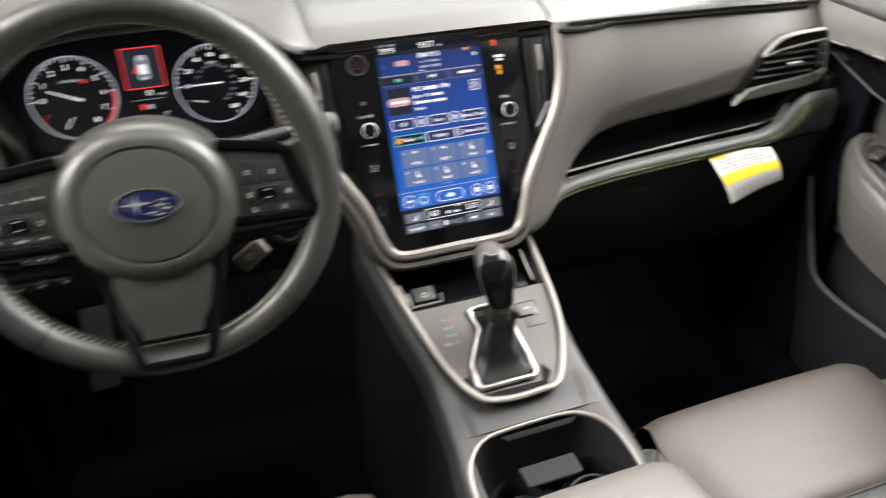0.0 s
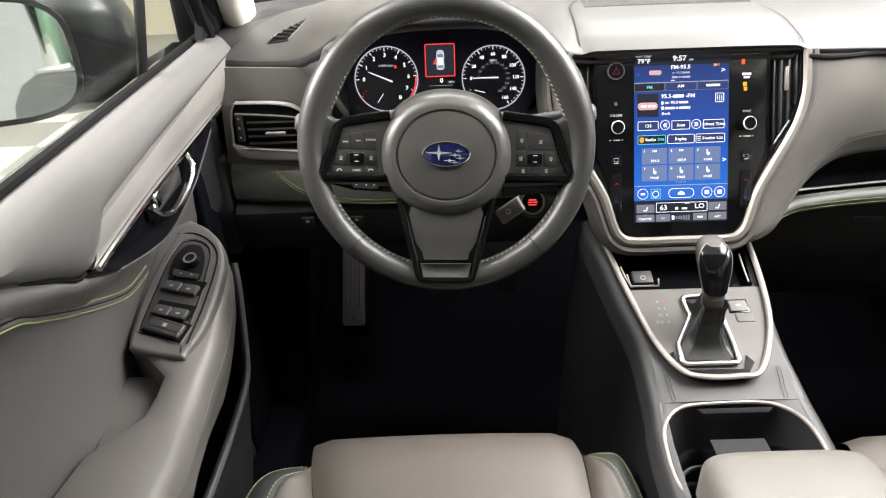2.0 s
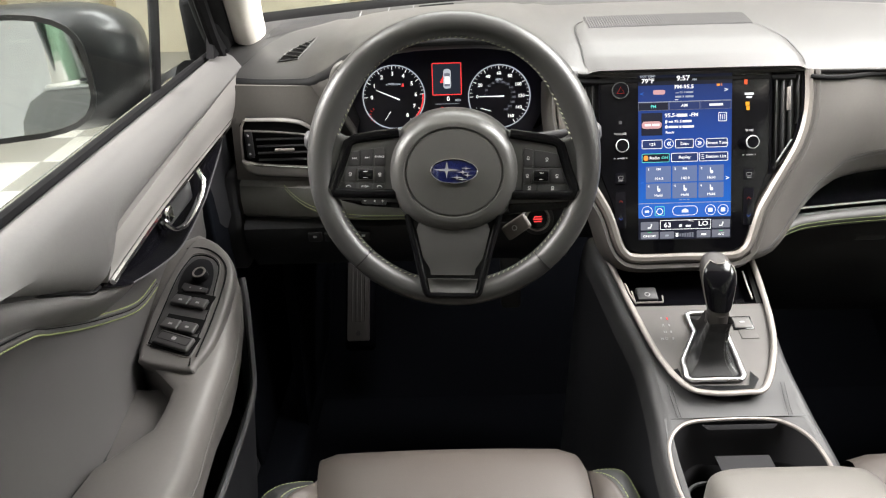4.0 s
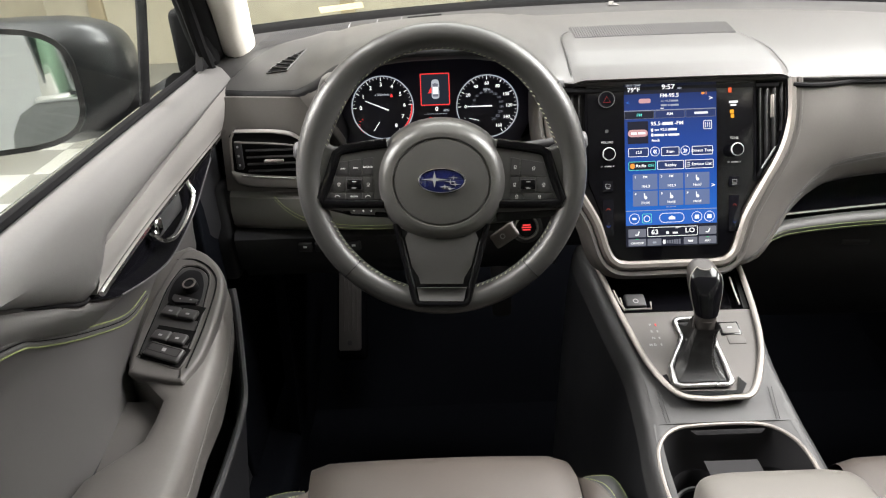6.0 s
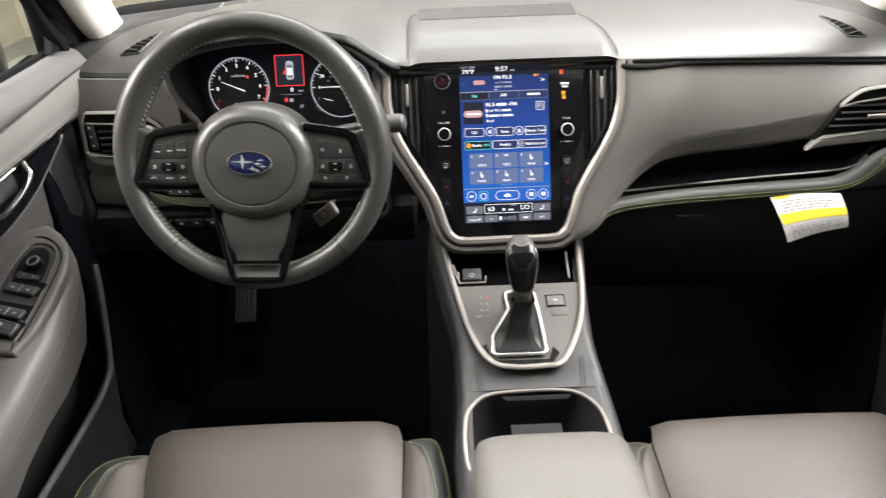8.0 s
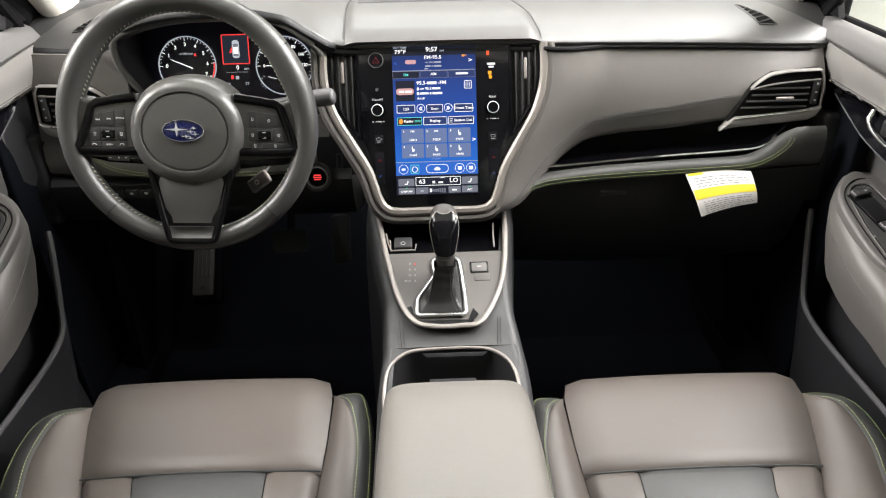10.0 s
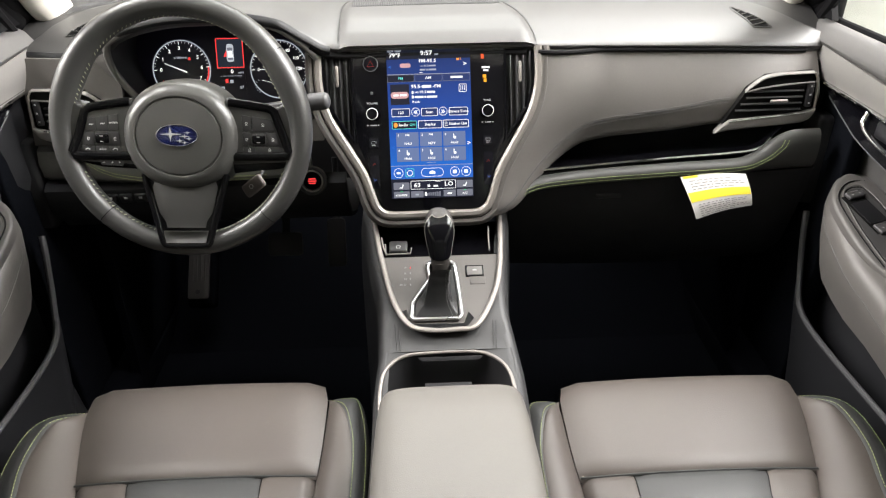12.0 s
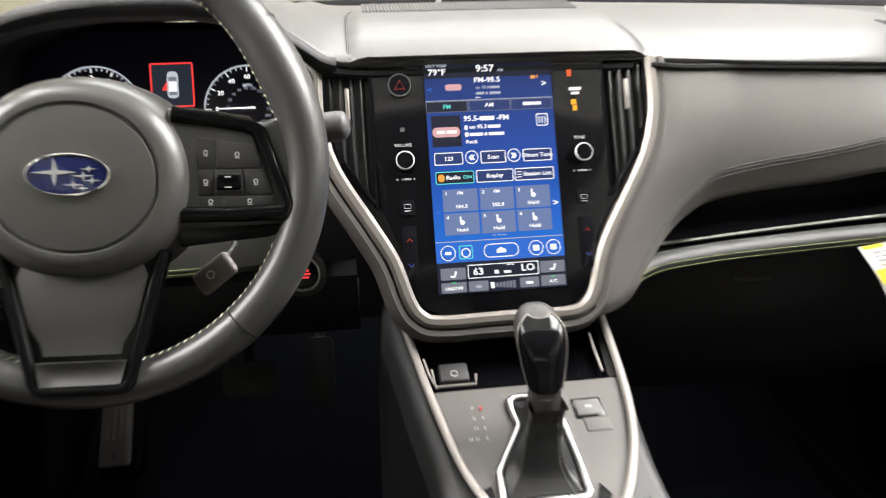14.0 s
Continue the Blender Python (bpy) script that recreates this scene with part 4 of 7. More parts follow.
mx = [0.17 + 0.011 * i for i in range(51)]
mx = [0.098, 0.108, 0.118, 0.13, 0.145, 0.158] + mx
part("side_panel", slab([[mid_panel(x, k) for k in [j / 30 for j in range(31)]] for x in mx], 0.012, (0, 1, 0)), DASH_MID, dash, "grey leatherette panel in front of the passenger")
part("lip_seam", tube([Vector((x, min(mid_panel(x, 0).y - 0.001, interp(x, LIP)[0] + 0.001), interp(x, LIP)[1] - 0.0120)) for x in [0.19 + 0.0101 * i for i in range(51)]], 0.0042, 8), RUBBER, dash, "dark joint under the upper pad")
cr = [mid_panel(x, interp(x, CREASE)[0]) for x in [0.118 + 0.0043 * i for i in range(101)]]
part("crease", tube([p + Vector((0, 0.0001, 0)) for p in cr], 0.0006, 6), GREY_PLASTIC, dash)
for dz in (-0.0045, 0.0045):
    part("stitching", stitches([p + Vector((0, -0.0002, dz)) for p in cr], 0.0042, 0.003, 0.00045), STITCH_GREY, dash)

# open tray under it: dark back and floor, bright line, padded roll
TRAY = [(0.20, 0.962, 0.618), (0.341, 0.966, 0.627), (0.445, 0.967, 0.633), (0.549, 0.968, 0.638), (0.60, 0.970, 0.644), (0.632, 0.978, 0.668), (0.66, 0.99, 0.69)]
tx = [0.20 + 0.0153 * i for i in range(31)]
part("tray", slab([[Vector((x, *p)) for p in ((interp(x, EDGE)[0] + 0.02, interp(x, EDGE)[1] + 0.012), (interp(x, EDGE)[0] + 0.06, interp(x, EDGE)[1] + 0.004), (1.05, interp(x, TRAY)[1] - 0.012), (interp(x, TRAY)[0], interp(x, TRAY)[1] - 0.002))] for x in tx], 0.006, (0, 0.5, -1)), PIANO, dash, "glossy black open tray")
part("tray_line", tube(catmull([(x, interp(x, TRAY)[0] - 0.002, interp(x, TRAY)[1]) for x in (0.205, 0.27, 0.341, 0.445, 0.549, 0.60, 0.625)], 5), 0.0028, 6), CHROME, dash, "thin chrome line along the tray")
ROLLP = [(0.095, 0.912, 0.566, 0.010), (0.15, 0.925, 0.591, 0.014), (0.20, 0.942, 0.602, 0.017), (0.341, 0.953, 0.609, 0.018), (0.445, 0.953, 0.614, 0.018), (0.56, 0.953, 0.618, 0.019), (0.595, 0.954, 0.625, 0.026), (0.63, 0.957, 0.640, 0.046), (0.66, 0.960, 0.645, 0.053), (0.705, 0.962, 0.645, 0.053)]
rr = []
for x in [0.095 + 0.0122 * i for i in range(51)]:
    y, z, r = interp(x, ROLLP)
    rr.append([Vector((x, y + 0.016 * math.cos(a) * 1.0, z + r * 0.72 * math.sin(a))) for a in [2 * math.pi * i / 16 for i in range(16)]])
part("padded_roll", grid(rr, True, True), ROLL, dash, "padded grey roll with lime stitching")
def on_roll(x, z):
    y, cz, r = interp(x, ROLLP)
    q = max(-0.98, min(0.98, (z - cz) / (r * 0.72)))
    return Vector((x, y - 0.016 * math.sqrt(1 - q * q) - 0.0004, z))
seam = catmull([(0.14, 0, 0.591), (0.20, 0, 0.606), (0.341, 0, 0.612), (0.465, 0, 0.617), (0.565, 0, 0.622), (0.603, 0, 0.634), (0.631, 0, 0.655), (0.640, 0, 0.672)], 8)
for d in (0.0, 0.0065):
    part("stitching", stitches([on_roll(p.x + d * max(0.0, min(1.0, (p.x - 0.56) / 0.07)), p.z - d * (1 - 0.6 * max(0.0, min(1.0, (p.x - 0.56) / 0.07)))) for p in seam], 0.0046, 0.0030, 0.0005), STITCH, dash, "lime stitching")
glove = [[Vector((x, y - 0.02 * (1 - ((x - 0.42) / 0.3) ** 2), z)) for y, z in ((0.962, 0.606), (0.968, 0.592), (0.972, 0.56), (0.985, 0.50), (1.01, 0.42), (1.06, 0.36), (1.2, 0.34))] for x in [0.145 + 0.0285 * i for i in range(21)]]
part("glove_box", slab(glove, 0.012, (0, 1, 0.2)), DASH_LOW, dash, "dark glove box lid")
part("glove_latch", rbox(0.05, 0.008, 0.012, 0.003, pose(0.33, 0.956, 0.565, 8)), PLASTIC, dash)


# ---- corner vents ----
def corner_vent(s):
    dz = 0.008 if s < 0 else 0.0
    out = [(0.527, 0.671), (0.575, 0.750), (0.606, 0.771), (0.690, 0.777), (0.700, 0.768), (0.703, 0.705), (0.697, 0.692), (0.682, 0.683)]
    m = axes((0, 1.003 - 0.07, dz), (s, 0, 0), Vector((0, 0.10, 1.0)), (0, -1, 0))
    back = part("corner_vent", prism(out, 0.012, m), OUTLET, dash, "black slatted air vent with satin frame")
    top = [(0.570, 0.745), (0.580, 0.756), (0.606, 0.772), (0.640, 0.776), (0.690, 0.777)]
    low = [(0.570, 0.742), (0.578, 0.7500), (0.606, 0.7665), (0.640, 0.7715), (0.690, 0.7730)]
    up = []
    for k in range(17):
        x = lerp(0.570, 0.690, k / 16)
        t, b = interp(x, top)[0], interp(x, low)[0]
        up.append([m @ Vector((x, lerp(b, t, f), 0.012 + h)) for f, h in ((0, 0.001), (0.25, 0.004), (0.6, 0.0035), (1, 0.0))])
    part("upper_bar", slab(up, 0.004, (0, 1, 0)), VENT_SILVER, back, "satin silver vent trim")
    lo = [[m @ Vector((x, lerp(z0, z1, f), 0.012 + h)) for f, h in ((0, 0.0), (0.15, 0.0035), (0.7, 0.006), (0.9, 0.0045), (1, 0.0))] for x, z0, z1 in ((0.523, 0.668, 0.672), (0.535, 0.671, 0.685), (0.548, 0.674, 0.694), (0.60, 0.678, 0.698), (0.65, 0.681, 0.702), (0.682, 0.684, 0.706), (0.696, 0.690, 0.709), (0.7025, 0.702, 0.713))]
    part("lower_bar", slab(lo, 0.006, (0, 1, 0)), VENT_SILVER, back, "satin silver vent trim")
    part("bar_line", tube([m @ Vector((x, z, 0.0185)) for x, z in ((0.546, 0.692), (0.60, 0.6975), (0.65, 0.7015), (0.684, 0.705))], 0.0011, 6), CHROME, back)
    part("slot_line", tube(catmull([m @ Vector((x, z, 0.0160)) for x, z in ((0.573, 0.7445), (0.60, 0.7510), (0.645, 0.7560), (0.692, 0.7590))], 4), 0.0017, 6), VENT_SILVER, back)
    part("end_trim", tube([m @ Vector((x, z, 0.014)) for x, z in ((0.691, 0.775), (0.697, 0.765), (0.700, 0.74), (0.7015, 0.712))], 0.0022, 6), SATIN, back)
    for k in range(4):
        z = 0.708 + 0.0112 * k
        x0 = 0.556 + 0.0085 * k
        part("slat", slab([[m @ Vector((x, z, 0.013)), m @ Vector((x, z + 0.0026, 0.0165)), m @ Vector((x, z + 0.0040, 0.0125))] for x in (x0, lerp(x0, 0.676, 0.5), 0.676)], 0.002, (0, 1, 0)), VENT_BLADE, back)
    part("tab", rbox(0.032, 0.006, 0.005, 0.002, m @ pose(0.631, 0.728, 0.020, 90)), SATIN, back, "silver vent tab")
    wheel = part("wheel", rbox(0.012, 0.008, 0.046, 0.003, m @ pose(0.6875, 0.737, 0.0135, 90)), PLASTIC, back, "black thumb wheel")
    for z in (0.722, 0.737, 0.752):
        part("mark", rbox(0.003, 0.001, 0.003, 0, m @ pose(0.6875, z, 0.0180, 90)), DIM_PRINT, wheel)


corner_vent(1)
corner_vent(-1)

# ---- driver side of the dashboard ----
def drv(x, z):
    return Vector((x, 1.035 - 0.06 * max(0, (0.83 - z) / 0.25) + 0.02 * max(0, (-0.6 - x) / 0.14), z))
for x0, x1, zt in ((-0.725, -0.545, 0.825), (-0.545, -0.195, 0.712)):
    part("driver_panel", slab([[drv(lerp(x0, x1, i / 14), lerp(zt, 0.675, k / 7)) for k in range(8)] for i in range(15)], 0.012, (0, 1, 0)), DASH_MID, dash, "grey panel beside the instruments")
part("lip_seam", tube([Vector((x, interp(x, LIP)[0] + 0.002, interp(x, LIP)[1] - 0.016)) for x in [-0.20 + 0.01 * i for i in range(38)]], 0.006, 8), RUBBER, dash)
# Dark strip paints in the shade under the lip, over dark plastic.
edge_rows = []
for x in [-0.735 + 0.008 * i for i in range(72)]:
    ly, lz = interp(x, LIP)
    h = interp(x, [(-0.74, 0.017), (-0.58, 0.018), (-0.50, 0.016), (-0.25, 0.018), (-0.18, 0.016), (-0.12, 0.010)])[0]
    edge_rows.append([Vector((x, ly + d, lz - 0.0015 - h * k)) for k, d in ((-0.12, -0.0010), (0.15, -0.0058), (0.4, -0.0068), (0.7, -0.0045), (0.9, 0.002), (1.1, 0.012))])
part("lip_shade_strip", slab(edge_rows, 0.003, (0, 1, 0)), DASH_LOW, dash, "dark strip for the shade and dark plastic under the lip")
knee = [[Vector((x, y + 0.03 * ((x + 0.42) / 0.3) ** 2, z)) for y, z in ((1.03, 0.686), (1.0, 0.682), (0.975, 0.668), (0.968, 0.645), (0.972, 0.618), (0.985, 0.606), (1.01, 0.602))] for x in [-0.72 + 0.0208 * i for i in range(25)]]
part("knee_panel", slab(knee, 0.012, (0, 1, 0)), KNEE, dash, "dark grey knee panel with lime stitching")
ks = catmull([(-0.640, 0.972 + 0.0, 0.675), (-0.628, 0.966, 0.660), (-0.60, 0.968, 0.640), (-0.56, 0.966, 0.628), (-0.50, 0.966, 0.622), (-0.42, 0.966, 0.622), (-0.30, 0.970, 0.622)], 8)
for d in (0, -0.006):
    part("stitching", stitches([Vector((p.x, 0.967 + 0.03 * ((p.x + 0.42) / 0.3) ** 2 + (0.002 if p.z > 0.66 else 0.0005 if p.z > .63 else 0.0015), p.z + d)) for p in ks], 0.0048, 0.0034, 0.0006), STITCH, dash, "lime stitching")
low = [[Vector((x, y, z)) for y, z in ((0.995, 0.604), (0.985, 0.595), (0.99, 0.55), (1.03, 0.50), (1.12, 0.46), (1.3, 0.45))] for x in [-0.72 + 0.028 * i for i in range(21)]]
part("lower_panel", slab(low, 0.012, (0, 1, 0.3)), DASH_LOW, dash, "black lower panel under the wheel")
for i, x in enumerate((-0.60, -0.572, -0.545, -0.517)):
    b = part("switch", rbox(0.024, 0.008, 0.018, 0.003, pose(x, 0.985, 0.578, 8)), PLASTIC, dash)
    part("mark", rbox(0.006, 0.001, 0.004, 0, pose(x, 0.9805, 0.580, 8)), WHITE_PRINT, b)

# ---- instrument cluster ----
SIN, COS = math.sin(radians(21)), math.cos(radians(21))
CL = axes((-0.370, 1.100, 0.786), (1, 0, 0), (0, SIN, COS), (0, -COS, SIN))
cluster = thing("instrument_cluster", (-0.37, 1.11, 0.72), "lit instrument cluster with two round dials and a colour display", "instrument cluster")
rimw = [(-0.190, 0.045), (-0.165, 0.078), (-0.10, 0.094), (0.085, 0.092), (0.140, 0.072), (0.176, 0.034), (0.168, -0.025), (0.142, -0.074), (-0.140, -0.074), (-0.175, -0.025)]
brow = [(-0.538, 0.99, 0.857), (-0.512, 0.982, 0.875), (-0.46, 0.973, 0.894), (-0.40, 0.969, 0.900), (-0.32, 0.969, 0.900), (-0.255, 0.974, 0.886), (-0.218, 0.985, 0.858), (-0.194, 0.994, 0.830), (-0.187, 1.008, 0.80), (-0.196, 1.035, 0.75), (-0.235, 1.055, 0.712), (-0.50, 1.055, 0.712), (-0.525, 1.035, 0.75), (-0.545, 1.010, 0.810)]
front = catmull(brow, 5, True)
backr = [Vector((lerp(-0.37, p.x, 0.97), 1.105 + 0.36 * (p.z - 0.786) * 0.9, lerp(0.786, p.z, 0.86))) for p in front]
part("binnacle", grid([front, [a.lerp(b, 0.5) for a, b in zip(front, backr)], backr], True), PLASTIC, cluster, "black binnacle walls")
part("binnacle_rim", tube(front, 0.0062, 10, True), RIM_GREY, cluster, "satin dark rim of the binnacle")
outer = [p + Vector((p.x + 0.37, 0, p.z - 0.80)).normalized() * interp(p.z, [(0.70, 0.05), (0.82, 0.05), (0.85, 0.012), (0.90, 0.006)])[0] + Vector((0, 0.035, 0)) for p in front]
part("binnacle_surround", grid([[p + Vector((0, 0.002, 0)) for p in front], [a.lerp(b, 0.5) + Vector((0, -0.002, 0)) for a, b in zip(front, outer)], outer], True), DASH_MID, cluster, "grey panel round the instruments")
part("back_plate", prism([(x * 1.1, y * 1.15 + 0.004) for x, y in rimw], 0.004, CL @ pose(0, 0, -0.030)), OUTLET, cluster)
part("face", prism([(x * 1.0, y * 1.0) for x, y in rimw], 0.002, CL @ pose(0, 0, -0.004)), CLUSTER_HAZE_BLACK, cluster, "black dial face, tinted violet for the glow haze")


def on(m, x, y, z=0.0):
    return m @ Matrix.Translation((x, y, z))


def dial(cx, cy, r, kind):
    d = part("dial", disc(r * 0.965, r, 0.0012, on(CL, cx, cy), 64), G_DIM, cluster, "white ring of a round dial")
    part("dial_face", disc(0, r * 0.96, 0.0004, on(CL, cx, cy), 48), CLUSTER_HAZE_BLACK, d)
    n = 33
    ticks = []
    a0, a1 = radians(180), radians(-54 if kind == "rev" else -60)
    for i in range(n):
        a = lerp(a0, a1, i / (n - 1))
        L = 0.11 if i % 4 == 0 else 0.055
        rm = r * (0.95 - L / 2)
        ticks.append(rbox(r * L, 0.0011 if i % 4 == 0 else 0.0006, 0.0004, 0, on(CL, cx + rm * math.cos(a), cy + rm * math.sin(a), 0.001) @ Matrix.Rotation(a, 4, "Z")))
    part("ticks", join(*ticks), G_WHITE, d)
    labels = [str(i) for i in range(9)] if kind == "rev" else [str(20 * i) for i in range(9)]
    for i, tx_ in enumerate(labels):
        a = lerp(a0, a1, i / 8)
        part("numeral", text_mesh(tx_, r * (0.17 if kind == "rev" else 0.145), on(CL, cx + r * 0.70 * math.cos(a), cy + r * 0.72 * math.sin(a), 0.0012)), G_WHITE, d, smooth=False)
    if kind == "rev":
        arcs = [on(CL, cx, cy, 0.0011) @ Vector((r * 0.93 * math.cos(a), r * 0.93 * math.sin(a), 0)) for a in [lerp(radians(4), radians(-50), i / 12) for i in range(13)]]
        part("red_zone", tube(arcs, 0.0013, 6), G_RED, d)
        part("legend", text_mesh("x1000r/min", r * 0.10, on(CL, cx, cy + r * 0.40, 0.0012)), G_DIM, d, smooth=False)
        part("warning_lamp", prism([(-0.0025, -0.002), (0.0025, -0.002), (0.0012, 0.003), (-0.0012, 0.003)], 0.0005, on(CL, cx + 0.016, cy + 0.019, 0.001)), G_RED, d, "red seat belt lamp")
        ang = radians(157)
    else:
        part("legend", text_mesh("MPH", r * 0.11, on(CL, cx, cy + r * 0.52, 0.0012)), G_DIM, d, smooth=False)
        for i in range(13):
            a = lerp(radians(174), radians(-64), i / 12)
            part("inner_numeral", text_mesh(str(20 * i), r * 0.095, on(CL, cx + r * 0.46 * math.cos(a), cy + r * 0.46 * math.sin(a), 0.001)), G_GREY, d, smooth=False)
        ang = radians(180)
    part("needle", prism([(0, -0.0012), (r * 0.80, -0.0005), (r * 0.80, 0.0005), (0, 0.0012)], 0.0015, on(CL, cx + 0.010 * (1 if kind == "rev" else 0.8), cy - (0.005 if kind == "rev" else 0), 0.002) @ Matrix.Rotation(ang, 4, "Z")), G_WHITE, d, "white needle")
    # small gauge in the lower part of the dial
    part("small_needle", prism([(0, -0.0005), (r * 0.33, -0.0005), (r * 0.33, 0.0005), (0, 0.0005)], 0.0006, on(CL, cx - r * 0.30 if kind == "rev" else cx - r * 0.28, cy - r * 0.72 if kind == "rev" else cy - r * 0.45, 0.002) @ Matrix.Rotation(radians(55 if kind == "rev" else 165), 4, "Z")), G_WHITE, d)
    part("small_ticks", join(*[rbox(0.0030, 0.0009, 0.0004, 0, on(CL, cx + (-0.55 if kind == "rev" else -0.62) * r + 0.012 * math.cos(a), cy - r * 0.55 + 0.012 * math.sin(a), 0.001) @ Matrix.Rotation(a, 4, "Z")) for a in [radians(120 + 25 * i) for i in range(6)]]), G_RED if kind == "rev" else G_DIM, d)


dial(-0.089, -0.0025, 0.0538, "rev")
dial(0.0912, -0.0065, 0.0535, "speed")
disp = part("colour_display", prism(rrect(0.056, 0.11, 0.002, 0, -0.002), 0.0006, on(CL, 0, 0)), CLUSTER_HAZE_BLACK, cluster, "small colour display")
part("red_frame", frame_ring(rrect(0.0505, 0.0540, 0.002, 0.0022, 0.0250), 0.0016, 0.0008, on(CL, 0, 0, 0.0006)), G_RED, disp, "red warning frame")
part("frame_field", prism(rrect(0.0465, 0.050, 0.001, 0.0022, 0.0250), 0.0002, on(CL, 0, 0, 0.0006)), glow("lit_slate", (0.02, 0.024, 0.035), 1.0), disp)
CX, CY = 0.0028, 0.0255
half = [(0.0, 0.0162), (0.0040, 0.0155), (0.0062, 0.0128), (0.0067, 0.006), (0.0062, 0.0), (0.0067, -0.008), (0.0064, -0.0135), (0.0045, -0.0160), (0.0, -0.0166)]
car = part("car_symbol", prism([(CX + x, CY + y) for x, y in half] + [(CX - x, CY + y) for x, y in half[-2:0:-1]], 0.0003, on(CL, 0, 0, 0.001)), glow("lit_silver", (0.50, 0.53, 0.58), 1.0), disp, "pale plan of a car")
part("roof_mark", prism([(CX + x, CY + y) for x, y in ((-0.0042, 0.0035), (0.0042, 0.0035), (0.0044, -0.0085), (-0.0044, -0.0085))], 0.0003, on(CL, 0, 0, 0.0012)), G_WHITE, car)
part("windscreen_mark", prism([(CX + x, CY + y) for x, y in ((-0.0052, 0.0085), (0.0, 0.0098), (0.0052, 0.0085), (0.0042, 0.0040), (-0.0042, 0.0040))], 0.0003, on(CL, 0, 0, 0.0012)), G_GREY, car)
part("rear_window_mark", prism([(CX + x, CY + y) for x, y in ((-0.0044, -0.0090), (0.0044, -0.0090), (0.0050, -0.0128), (-0.0050, -0.0128))], 0.0003, on(CL, 0, 0, 0.0012)), G_GREY, car)
part("door_symbol", prism([(CX + x, CY + y) for x, y in ((-0.0066, 0.0045), (-0.0066, -0.0065), (-0.0125, -0.0070), (-0.0112, -0.0035))], 0.0004, on(CL, 0, 0, 0.001)), G_RED, car, "red open door mark")
part("speed_text", text_mesh("0", 0.0105, on(CL, 0.0040, -0.0085, 0.001)), G_WHITE, disp, smooth=False)
part("unit_text", text_mesh("MPH", 0.0048, on(CL, 0.0205, -0.0112, 0.001)), G_DIM, disp, smooth=False)
part("display_line", rbox(0.040, 0.0006, 0.0003, 0, on(CL, 0.002, -0.0165, 0.001)), G_DIM, disp)
part("red_lamp", rbox(0.005, 0.007, 0.0003, 0, on(CL, -0.007, -0.0255, 0.001)), G_RED, disp)
part("white_lamp", rbox(0.006, 0.006, 0.0003, 0, on(CL, 0.002, -0.0265, 0.001)), G_DIM, disp)
part("range_text", text_mesh("57", 0.007, on(CL, 0.020, -0.038, 0.001)), G_DIM, disp, smooth=False)
part("range_box", rbox(0.012, 0.005, 0.0003, 0, on(CL, -0.018, -0.038, 0.001)), G_DIM, disp)

VENT = mat("vent_slat", (0.016, 0.016, 0.017), 0.45)

# ---- middle stack ----
SA = radians(23.3)
ST = axes((0, 0.900, 0.600), (1, 0, 0), (0, math.sin(SA), math.cos(SA)), (0, -math.cos(SA), math.sin(SA)))
stack = thing("centre_stack", (0, 0.93, 0.56), "glossy black centre stack with touch screen, vents and satin frame", "centre stack")
U = [(-0.190, 0.256), (-0.190, 0.196), (-0.176, 0.143), (-0.142, 0.083), (-0.119, 0.041), (-0.1045, -0.004), (-0.093, -0.022), (-0.072, -0.0295), (0, -0.0295), (0.072, -0.0295), (0.093, -0.022), (0.1045, -0.004), (0.119, 0.041), (0.142, 0.083), (0.176, 0.143), (0.190, 0.196), (0.190, 0.256)]
us = catmull([(x, y, 0) for x, y in U], 5)
c = Vector((0, 0.16, 0))
n = len(us)
def off(i, d):
    t = (us[min(i + 1, n - 1)] - us[max(i - 1, 0)]).normalized()
    return us[i] + Vector((t.y, -t.x, 0)) * d
prof = [(-0.0075, -0.012), (-0.0070, 0.002), (-0.003, 0.0065), (0.003, 0.0062), (0.0075, 0.001), (0.008, -0.012)]
part("satin_frame", grid([[ST @ (off(i, d) + Vector((0, 0, h))) for d, h in prof] for i in range(n)]), SATIN, stack, "satin silver U-shaped frame")
prof = [(0.0078, -0.006), (0.010, 0.003), (0.015, 0.003), (0.020, -0.003), (0.024, -0.016), (0.025, -0.05)]
part("padded_surround", grid([[ST @ (off(i, d) + Vector((0, 0, h))) for d, h in prof] for i in range(n)]), DASH_MID, stack, "grey padded edge round the frame")
part("surround_stitch", stitches([ST @ (off(i, 0.015) + Vector((0, 0, 0.0052))) for i in range(n)], 0.0042, 0.003, 0.0004, up=ST.to_3x3() @ Vector((0, 0, 1))), STITCH_GREY, stack)
part("back_plate", prism([(x, y) for x, y in [(p.x * 0.99, p.y) for p in us]], 0.01, ST @ pose(0, 0, -0.02)), PLASTIC, stack)
panel = [(-0.130, 0.258), (-0.130, 0.105), (-0.112, 0.058), (-0.098, 0.004), (-0.088, -0.014), (-0.070, -0.022), (0.070, -0.022), (0.088, -0.014), (0.098, 0.004), (0.112, 0.058), (0.130, 0.105), (0.130, 0.258)]
part("gloss_panel", prism(panel, 0.008, ST @ pose(0, 0, -0.008), 0.0008), PIANO, stack, "piano black panel round the screen")
